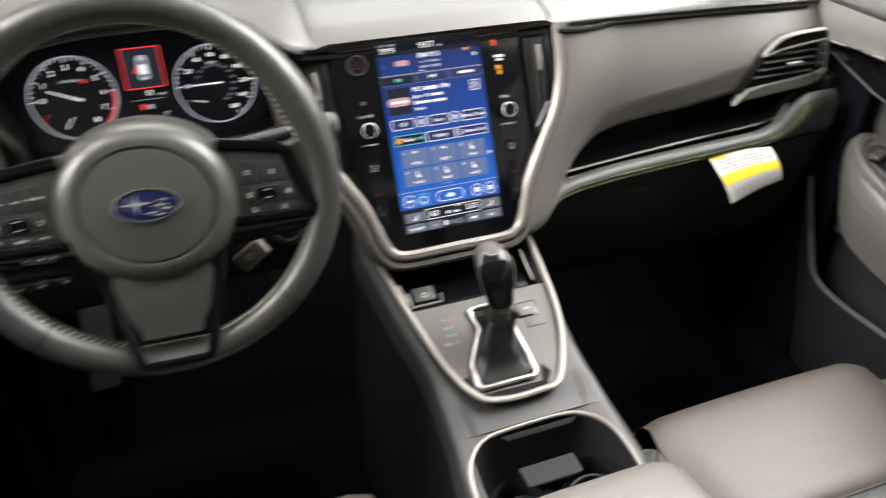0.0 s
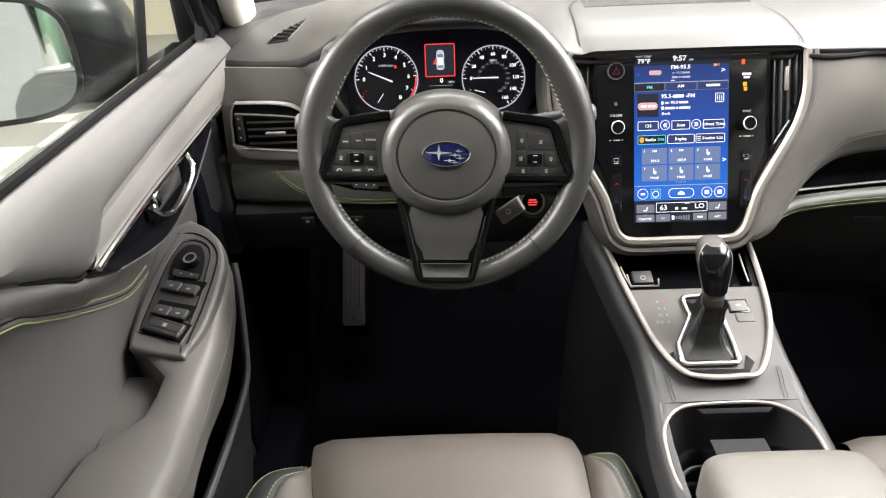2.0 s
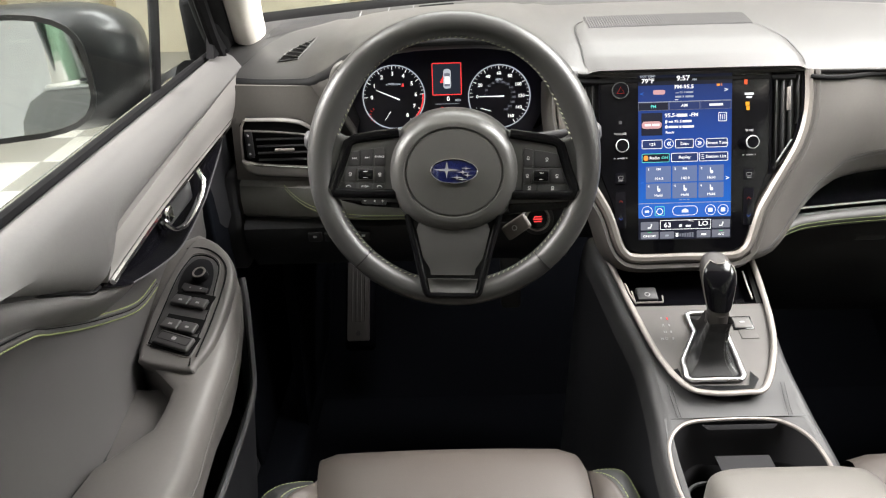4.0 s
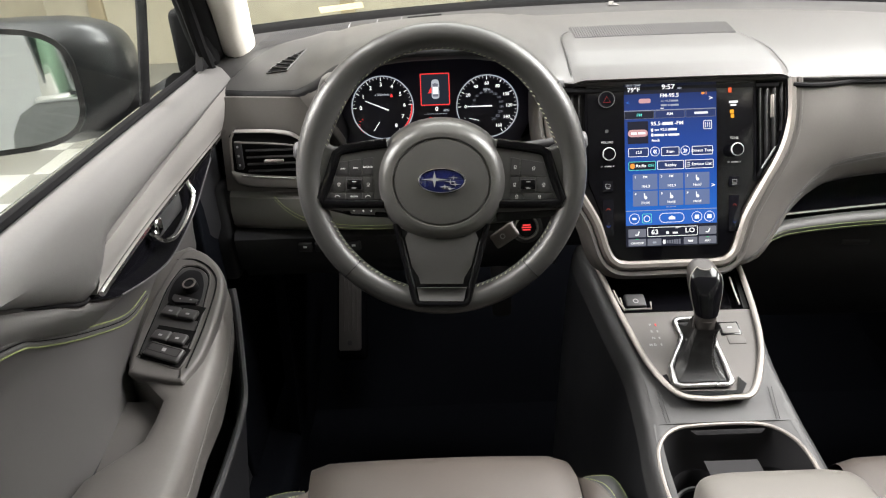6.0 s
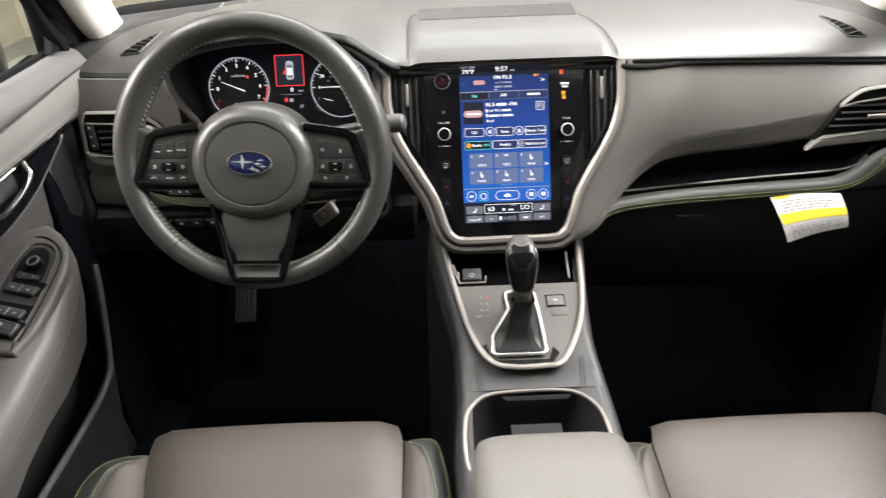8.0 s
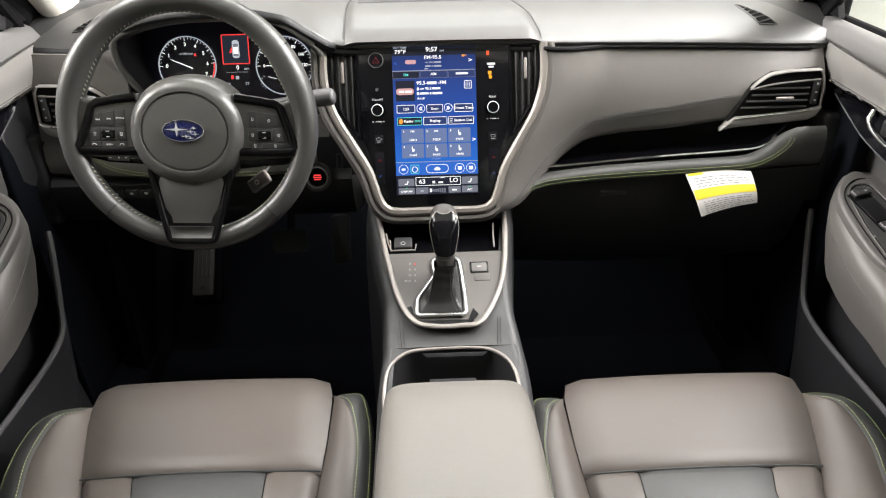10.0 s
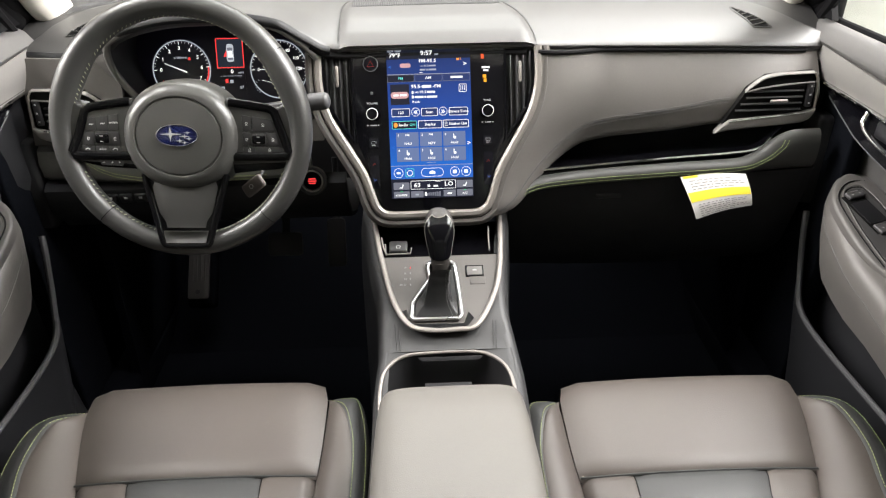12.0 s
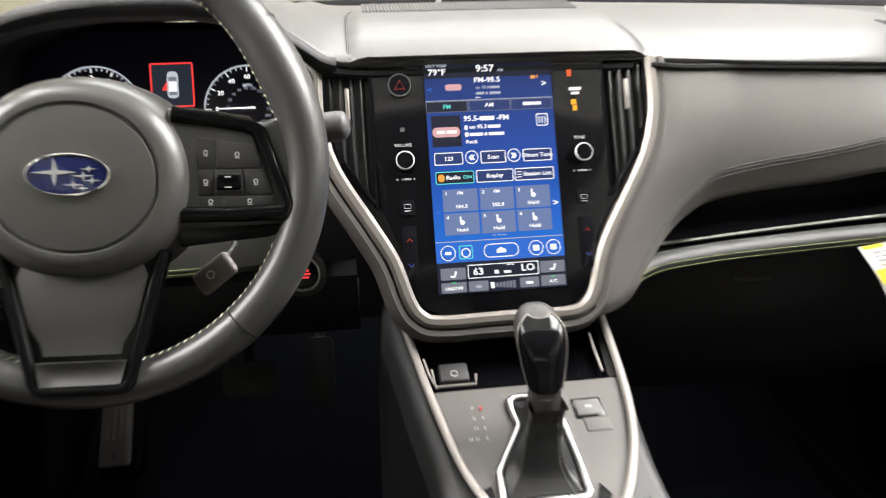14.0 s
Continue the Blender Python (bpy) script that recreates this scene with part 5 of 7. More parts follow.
for s in (-1, 1):
    poly = [(0.132, 0.254), (0.183, 0.254), (0.183, 0.195), (0.168, 0.146), (0.133, 0.098)]
    v = part("stack_vent", prism([(s * x, y) for x, y in (poly if s > 0 else poly)], 0.003, ST @ pose(0, 0, -0.011)), PLASTIC, stack, "tall black air vent")
    part("vent_frame", tube([ST @ Vector((s * x, y, 0.0)) for x, y in poly], 0.0022, 6, True, up=ST.to_3x3() @ Vector((0, 0, 1))), PIANO, v)
    for k in range(4):
        x = 0.1405 + 0.0115 * k
        y0 = [0.110, 0.125, 0.142, 0.175][k]
        part("slat", rbox(0.0026, 0.250 - y0, 0.010, 0.0009, ST @ pose(s * x, (0.250 + y0) / 2, -0.006, 0, s * 25), 2), VENT, v)
    part("tab", rbox(0.005, 0.036, 0.006, 0.002, ST @ pose(s * 0.158, 0.213, 0.004)), SATIN, v, "silver vent tab")
    part("cross_bar", tube([ST @ Vector((s * 0.136, 0.105, 0.001)), ST @ Vector((s * 0.166, 0.150, 0.001))], 0.0025, 6), PIANO, v)
    # turn knobs and keys
    k = part("knob", disc(0, 0.0105, 0.014, ST @ pose(s * 0.1, 0.148, 0), 32), PIANO, stack, "round black knob with a bright ring")
    part("knob_ring", disc(0.0089, 0.0103, 0.0145, ST @ pose(s * 0.1, 0.148, 0), 40), RING_WHITE, k)
    part("key_legend", text_mesh("VOLUME" if s < 0 else "TUNE", 0.0050, ST @ pose(s * 0.1, 0.1665, 0.0006)), DIM_PRINT, stack, smooth=False)
    part("key_mark", join(*[rbox(w, 0.0022, 0.0003, 0, ST @ pose(s * 0.1 + dx, 0.129, 0.0006)) for dx, w in ((-0.009, 0.003), (-0.0035, 0.002), (0.0025, 0.008), (0.0095, 0.002))]), DIM_PRINT, stack)
    key = part("demist_key", prism(rrect(0.017, 0.017, 0.002), 0.0015, ST @ pose(s * 0.1, 0.098, 0), 0.0005), DISPLAY_BLACK, stack)
    part("demist_mark", join(frame_ring(rrect(0.008, 0.005, 0.001, 0, 0.001), 0.0006, 0.0003, ST @ pose(s * 0.1, 0.098, 0.0016)), rbox(0.007, 0.0012, 0.0003, 0, ST @ pose(s * 0.1, 0.094, 0.0016))), DIM_PRINT, key)
    key = part("temperature_key", prism(rrect(0.017, 0.058, 0.002), 0.0015, ST @ pose(s * 0.1, 0.048, 0), 0.0005), DISPLAY_BLACK, stack)
    part("warm_mark", tube([ST @ pose(s * 0.1, 0.062, 0.002) @ Vector(p) for p in ((-0.003, -0.002, 0), (0, 0.0015, 0), (0.003, -0.002, 0))], 0.0005, 4), glow("lit_warm", (0.8, 0.08, 0.05), 0.5) if s < 0 else bpy.data.materials["lit_warm"], key)
    part("cool_mark", tube([ST @ pose(s * 0.1, 0.034, 0.002) @ Vector(p) for p in ((-0.003, 0.002, 0), (0, -0.0015, 0), (0.003, 0.002, 0))], 0.0005, 4), glow("lit_cool", (0.08, 0.2, 0.8), 0.45) if s < 0 else bpy.data.materials["lit_cool"], key)
hz = part("hazard_switch", disc(0, 0.0125, 0.003, ST @ pose(-0.1, 0.233, 0), 40), DISPLAY_BLACK, stack, "round hazard switch with red triangle")
part("hazard_ring", disc(0.0115, 0.0130, 0.0035, ST @ pose(-0.1, 0.233, 0), 40), GREY_PLASTIC, hz)
part("hazard_mark", tube([ST @ pose(-0.1, 0.2325, 0.0034) @ Vector(p) for p in ((-0.0055, -0.004, 0), (0.0055, -0.004, 0), (0, 0.0052, 0))], 0.0007, 5, True), glow("lit_hazard", (0.8, 0.06, 0.05), 0.35), hz)
part("sensor_window", rbox(0.005, 0.005, 0.0004, 0, ST @ pose(-0.1, 0.184, 0.0004)), GREY_PLASTIC, stack)
part("belt_lamp", rbox(0.005, 0.008, 0.0004, 0, ST @ pose(0.0935, 0.241, 0.0004)), glow("lit_redorange", (1, 0.12, 0.03), 1.0), stack, "red passenger belt lamp")
part("airbag_text", join(rbox(0.014, 0.0035, 0.0004, 0, ST @ pose(0.099, 0.2225, 0.0004)), rbox(0.009, 0.003, 0.0004, 0, ST @ pose(0.099, 0.2175, 0.0004))), G_WHITE, stack)
part("airbag_lamp", join(rbox(0.006, 0.006, 0.0004, 0, ST @ pose(0.0965, 0.2075, 0.0004)), rbox(0.005, 0.006, 0.0004, 0, ST @ pose(0.0975, 0.2005, 0.0004))), glow("lit_amber", (1, 0.42, 0.02), 1.1), stack)


# ---- touch screen picture ----
SW, SH = 0.1445, 0.257
touch = part("touch_screen", prism(rrect(SW + 0.002, SH + 0.002, 0.001, 0, SH / 2), 0.0008, ST), DISPLAY_BLACK, stack, "tall lit touch screen")


def scr(px, py, z=0.0012):
    """A place on the screen from its plan of 248 by 436 units."""
    return ST @ Matrix.Translation(((px - 124) / 248 * SW, (436 - py) / 436 * SH, z))


K = SW / 248


def box(name, x0, y0, x1, y1, material, z=0.0010, r=1.5, parent=None):
    return part(name, prism(rrect((x1 - x0) * K, (y1 - y0) * K * 1.011, r * K), 0.0001, scr((x0 + x1) / 2, (y0 + y1) / 2, z)), material, parent or touch, smooth=False)


def key_frame(name, x0, y0, x1, y1, material, z=0.0014, w=1.6, r=3.0):
    return part(name, frame_ring(rrect((x1 - x0) * K, (y1 - y0) * K, r * K), w * K, 0.00015, scr((x0 + x1) / 2, (y0 + y1) / 2, z)), material, touch, smooth=False)


def words(body, x, y, size, material=G_WHITE, align="CENTER"):
    return part("screen_text", text_mesh(body, size * 1.06 * K, scr(x, y, 0.0017) @ Matrix.Diagonal((1.14, 1, 1, 1)), align), material, touch, smooth=False)


def bars(x, y, lengths, h, material=G_WHITE):
    """Plain bars in place of writing."""
    out, p = [], x
    for L in lengths:
        out.append(rbox(L * K, h * K, 0.0001, 0, scr(p + L / 2, y, 0.0016)))
        p += L + 3
    return part("text_bar", join(*out), material, touch, smooth=False)


# a blue field that brightens to the foot of the page
shade = bpy.data.materials.new("lit_blue_page")
shade.use_nodes = True
_nt = shade.node_tree
_tc, _gr, _rp, _mp = (_nt.nodes.new(k) for k in ("ShaderNodeTexCoord", "ShaderNodeTexNoise", "ShaderNodeValToRGB", "ShaderNodeSeparateXYZ"))
_nt.links.new(_tc.outputs["Generated"], _mp.inputs[0])
_rp.color_ramp.elements[0].color, _rp.color_ramp.elements[1].color = (0.007, 0.15, 0.64, 1), (0.008, 0.024, 0.12, 1)
_e = _rp.color_ramp.elements.new(0.45)
_e.color = (0.007, 0.066, 0.38, 1)
_nt.links.new(_mp.outputs["Z"], _rp.inputs[0])
_b = _nt.nodes["Principled BSDF"]
_b.inputs["Base Color"].default_value, _b.inputs["Emission Strength"].default_value = (0.01, 0.01, 0.012, 1), 1.0
_b.inputs["Roughness"].default_value, _b.inputs["Specular IOR Level"].default_value = 0.25, 0.08
_nt.links.new(_rp.outputs[0], _b.inputs["Emission Color"])
box("page", 0, 0, 248, 378, shade, 0.0008, 1)
box("status_field", 0, 0, 248, 30, G_BLACK, 0.0010, 1)
box("climate_field", 0, 378, 248, 436, G_BLACK, 0.0010, 1)
words("79°F", 8, 19, 15, align="LEFT")
words("OUT TEMP", 4, 7, 7, G_DIM, "LEFT")
words("9:57", 118, 14, 17)
words("AM", 148, 18, 7, G_DIM)
words("FM-95.5", 121, 36, 13)
words("on 95.5", 98, 50, 7, G_DIM, "LEFT")
bars(125, 50, (20,), 4.5, G_DIM)
bars(98, 61, (16, 4, 22), 5, G_DIM)
box("station_pill", 39, 42, 71, 54, G_PINK, 0.0012, 5)
words("<", 9, 52, 13, G_SKY)
words(">", 232, 47, 16)
box("signal_mark", 207, 30, 216, 36, G_ORANGE, 0.0012)
words("1", 220, 33, 9, G_ORANGE)
box("page_dot", 96, 68, 106, 69.5, G_WHITE, 0.0012, 0.5)
for i, (x0, x1) in enumerate(((0, 80), (82, 163), (165, 246))):
    box("tab", x0, 74, x1, 95, G_BLACK if i == 0 else G_NAVY, 0.0011, 1)
    key_frame("tab_edge", x0, 74, x1, 95, G_GREY, 0.0012, 1.0, 1.0)
part("tab_line", rbox(246 * K, 1.4 * K, 0.0001, 0, scr(123, 73, 0.0014)), G_DIM, touch)
words("FM", 40, 85, 10, G_TEAL)
words("AM", 122, 84, 10)
bars(188, 84, (36,), 6)
words("95.5-", 70, 109, 13, align="LEFT")
bars(102, 109, (28,), 8)
words("-FM", 134, 109, 13, align="LEFT")
words("on 95.5", 80, 125, 9.5, align="LEFT")
bars(117, 125, (24,), 6)
bars(80, 139, (26, 5, 30), 6)
words("Rock", 72, 153, 9, align="LEFT")
box("note_mark", 71, 121, 77, 130, G_WHITE, 0.0012, 2)
box("person_mark", 71, 134, 78, 143, G_WHITE, 0.0012, 3)
box("art", 8, 101, 64, 160, G_BLACK, 0.0010, 1)
box("station_pill", 9, 123, 62, 142, G_PINK, 0.0012, 9)
bars(17, 132.5, (16, 20), 6)
key_frame("mixer_key", 212, 104, 235, 128, G_WHITE, w=1.8)
part("mixer_mark", join(*[rbox(1.6 * K, 14 * K, 0.0001, 0, scr(x, 116, 0.0015)) for x in (218, 223.5, 229)]), G_WHITE, touch)
for x0, x1, t in ((9, 64, "123"), (98, 147, "Scan"), (181, 237, "Direct Tune")):
    box("key", x0, 171, x1, 195, G_NAVY, 0.0011, 3)
    key_frame("key_edge", x0, 171, x1, 195, G_WHITE)
    words(t, (x0 + x1) / 2, 183.5, 10)
for x in (81, 163):
    part("seek_key", disc(11.2 * K, 12.8 * K, 0.0002, scr(x, 182, 0.0014), 32), G_WHITE, touch)
    words("«" if x < 100 else "»", x, 181, 20)
for x0, x1, t in ((9, 83, ""), (87, 159, "Replay"), (162, 239, "Station List")):
    box("key", x0, 207, x1, 231, G_BLACK if not t else G_NAVY, 0.0011, 3)
    key_frame("key_edge", x0, 207, x1, 231, G_TEAL if not t else G_WHITE)
    if t:
        words(t, (x0 + x1) / 2 + (6 if len(t) > 8 else 0), 219, 10)
box("radio_mark", 14, 212, 26, 226, G_ORANGE, 0.0013, 5)
words("Radio", 29, 219, 10, align="LEFT")
words("ON", 70, 219, 9, G_TEAL)
part("list_mark", join(*[rbox(9 * K, 1.5 * K, 0.0001, 0, scr(171, y, 0.0015)) for y in (214, 219, 224)]), G_WHITE, touch)
for r_, (y0, y1) in enumerate(((241, 283), (286, 327))):
    for c_, (x0, x1) in enumerate(((20, 87), (91, 157), (161, 228))):
        box("preset", x0, y0, x1, y1, G_TILE, 0.0011, 1.5)
        i = r_ * 3 + c_ + 1
        words(str(i), x0 + 7, y0 + 8, 8)
        if i < 3:
            words("FM", (x0 + x1) / 2, y0 + 8, 8)
            words(("104.3", "102.9")[i - 1], (x0 + x1) / 2 + 1, y1 - 9, 9)
        else:
            words("Hold", (x0 + x1) / 2, y1 - 9, 9)
            part("hand_mark", join(rbox(3 * K, 11 * K, 0.0001, 0, scr((x0 + x1) / 2 - 2, y0 + 12, 0.0015)), disc(0, 4.5 * K, 0.0001, scr((x0 + x1) / 2 + 1, y0 + 18, 0.0015), 14)), G_WHITE, touch)
words("<", 10, 285, 13, G_SKY)
words(">", 238, 277, 16)
part("page_dots", join(*[rbox(7 * K, 1.5 * K, 0.0001, 0, scr(x, 331, 0.0015)) for x in (113, 123, 133)]), G_DIM, touch)
part("nav_line", rbox(248 * K, 1.6 * K, 0.0001, 0, scr(124, 339, 0.0015)), G_DIM, touch)
box("nav_field", 0, 341, 248, 378, G_SKY, 0.00095, 1)
for x, w in ((23, 0), (57, 1), (125, 2), (193, 0), (227, 0)):
    if w == 0:
        part("nav_key", disc(13 * K, 14.4 * K, 0.0002, scr(x, 360, 0.0014), 32), G_WHITE, touch)
        part("nav_mark", prism(rrect(12 * K, (6 if x < 100 else 11) * K, 2 * K), 0.0001, scr(x, 360, 0.0015)), G_WHITE, touch)
    elif w == 1:
        key_frame("nav_key", x - 13, 347, x + 13, 373, G_TEAL)
        part("nav_mark", disc(7 * K, 9 * K, 0.0002, scr(x, 361, 0.0014), 24), G_WHITE, touch)
    else:
        key_frame("nav_key", x - 34, 347, x + 34, 373, G_WHITE, r=12)
        part("home_mark", prism([(-9 * K, -5 * K), (9 * K, -5 * K), (9 * K, 1 * K), (0, 6 * K), (-9 * K, 1 * K)], 0.0001, scr(x, 360, 0.0015)), G_WHITE, touch)
for x0, y0, x1, y1 in ((6, 388, 54, 410), (198, 386, 246, 408), (6, 415, 54, 434), (58, 415, 96, 434), (157, 414, 194, 433), (198, 413, 246, 433)):
    box("climate_key", x0, y0, x1, y1, G_GREY, 0.0012, 2)
    cx, cy = (x0 + x1) / 2, (y0 + y1) / 2 + 1
    if y0 < 400:
        part("climate_mark", join(rbox(9 * K, 3.4 * K, 0.0001, 0, scr(cx - 1, cy + 4, 0.0015)), rbox(3.4 * K, 10 * K, 0.0001, 0, scr(cx + 4, cy - 1, 0.0015) @ Matrix.Rotation(radians(-18), 4, "Z"))), G_WHITE, touch)
    elif x0 < 10:
        words("ON/OFF", cx, cy + 1, 8)
    elif x0 > 190:
        words("A/C", cx, cy + 1, 8)
    else:
        part("climate_mark", rbox((14 if x0 > 100 else 10) * K, 5 * K, 0.0001, 0, scr(cx, cy, 0.0015)), G_WHITE if x0 > 100 else G_DIM, touch)
box("temperature_field", 58, 384, 195, 410, G_BLACK, 0.0012, 2)
key_frame("temperature_edge", 58, 384, 195, 410, G_WHITE, 0.0014, 1.6, 2)
words("63", 78, 398, 17)
words("LO", 174, 396, 17)
words("A/C", 141, 387, 7)
part("air_mark", join(rbox(8 * K, 7 * K, 0.0001, 0, scr(113, 400, 0.0015)), rbox(14 * K, 5 * K, 0.0001, 0, scr(134, 401, 0.0015))), G_WHITE, touch)
part("fan_steps", join(*[rbox(5 * K, (7 + 1.2 * i) * K, 0.0001, 0, scr(106 + 6.6 * i, 425, 0.0015)) for i in range(7)]), G_GREY, touch)
box("fan_step", 100, 419, 107, 430, G_WHITE, 0.0016, 1)
for x in (30, 222):
    box("key_light", x - 4, 414.5, x + 4, 416.5, glow("lit_green", (0.1, 0.8, 0.3), 0.8) if x < 100 else bpy.data.materials["lit_green"], 0.0016, 0.5)


# ---- steering wheel ----
WL = radians(18.0)
WM = axes((-0.3617, 0.7667, 0.7918), (1, 0, 0), (0, math.sin(WL), math.cos(WL)), (0, -math.cos(WL), math.sin(WL))) @ Matrix.Rotation(radians(-2.2), 4, "Z")
WUP = WM.to_3x3() @ Vector((0, 0, 1))
wheel = thing("steering_wheel", (-0.362, 0.83, 0.76), "dark leather steering wheel with button spokes and lime stitching", "steering wheel")


def W(x, y, z=0.0):
    return WM @ Vector((x, y, z))


rows = []
N = 120
for i in range(N):
    a = 2 * math.pi * i / N
    grip = 1.0 + 0.20 * max(0, math.cos(a - radians(26))) ** 18 + 0.20 * max(0, math.cos(a - radians(154))) ** 18
    ring = []
    for j in range(22):
        b = 2 * math.pi * j / 22
        rr_ = 0.1712 + 0.0164 * grip * math.cos(b) - 0.0164 * (grip - 1)
        ring.append(W(rr_ * math.cos(a), rr_ * math.sin(a), 0.0178 * grip * math.sin(b)))
    rows.append(ring)
rows.append(rows[0])
bm = grid(rows, True)
bmesh.ops.remove_doubles(bm, verts=bm.verts, dist=1e-6)
rim = part("rim", bm, WHEEL, wheel, "dark grey leather rim")
for a0 in (38, 142, 227, 313):
    a = radians(a0)
    part("rim_seam", tube([W((0.1712 + 0.0166 * math.cos(b)) * math.cos(a), (0.1712 + 0.0166 * math.cos(b)) * math.sin(a), 0.0181 * math.sin(b)) for b in [2 * math.pi * j / 20 for j in range(20)]], 0.0006, 5, True), RUBBER, rim)
for a0, a1 in ((40, 140), (144, 167), (13, 36), (204, 257), (283, 336)):
    slant = []
    for a in np.arange(a0, a1, 2.5):
        ends = []
        for da, b in ((-0.46, 157), (0.46, 167)):
            g = 1.0 + 0.20 * max(0, math.cos(radians(a + da - 26))) ** 18 + 0.20 * max(0, math.cos(radians(a + da - 154))) ** 18
            r = 0.1712 + 0.0168 * g * math.cos(radians(b)) - 0.0164 * (g - 1)
            ends.append(W(r * math.cos(radians(a + da)), r * math.sin(radians(a + da)), 0.0180 * g * math.sin(radians(b))))
        slant.append(tube(ends, 0.00062, 5, up=WUP))
    part("stitching", join(*slant), STITCH_WHEEL, rim, "lime stitching")
hubp = [(0.0885, -0.034), (0.0875, -0.018), (0.0858, -0.006), (0.0826, 0.0055), (0.0775, 0.0140), (0.0710, 0.0192), (0.0660, 0.0210), (0.0632, 0.0210), (0.0618, 0.0188), (0.0606, 0.0188), (0.0592, 0.0206), (0.040, 0.0230), (0.020, 0.0238), (0.0, 0.0240)]
HY = -0.0105


def hub_pt(r, z, a):
    """The cover: a little wider than high, with fuller shoulders towards its rim."""
    ca, sa = math.cos(a), math.sin(a)
    e = lerp(1.0, 0.93, min(1.0, r / 0.088) ** 4)
    f = 0.925 if r > 0.064 else 0.90
    return W(r * math.copysign(abs(ca) ** e, ca), HY + r * f * math.copysign(abs(sa) ** e, sa), z)


hub = part("hub", grid([[hub_pt(r, z, 2 * math.pi * i / 64) for i in range(64)] for r, z in hubp], True), HUB, wheel, "dark grey airbag cover")
em = on(WM, -0.0002, -0.0082, 0.0236)
oval = [(0.0290 * math.cos(2 * math.pi * i / 48), 0.0150 * math.sin(2 * math.pi * i / 48)) for i in range(48)]
badge = part("badge", prism(oval, 0.0026, em, 0.001), EMB_BLUE, hub, "blue oval badge with silver edge")
part("badge_ring", tube([em @ Vector((x, y, 0.0026)) for x, y in oval], 0.0011, 8, True, up=WUP), CHROME, hub)


def star(cx, cy, rx, ry):
    pts = []
    for i in range(8):
        a = 2 * math.pi * i / 8
        k = 1.0 if i % 2 == 0 else 0.17
        pts.append((cx + rx * k * math.cos(a), cy + (ry if i % 2 == 0 else rx * 0.8) * k * math.sin(a)))
    return prism(pts, 0.0008, em @ pose(0, 0, 0.0026))


part("badge_star", join(star(-0.0090, 0.0018, 0.0165, 0.0105), star(0.0040, -0.0075, 0.0080, 0.0036), star(0.0110, -0.0010, 0.0085, 0.0034), star(0.0170, -0.0045, 0.0070, 0.0034), star(0.0150, 0.0040, 0.0065, 0.0030), star(0.0105, -0.0100, 0.0060, 0.0028)), BADGE_SILVER, hub)
part("moulded_mark", join(*[rbox(w, 0.0016, 0.0003, 0, on(WM, dx, y, 0.02215)) for dx, y, w in ((-0.0055, -0.040, 0.008), (0.0050, -0.040, 0.006), (-0.0045, -0.0435, 0.010), (0.0065, -0.0435, 0.006), (0.0, -0.0500, 0.007))]), WHEEL_GREY, hub)
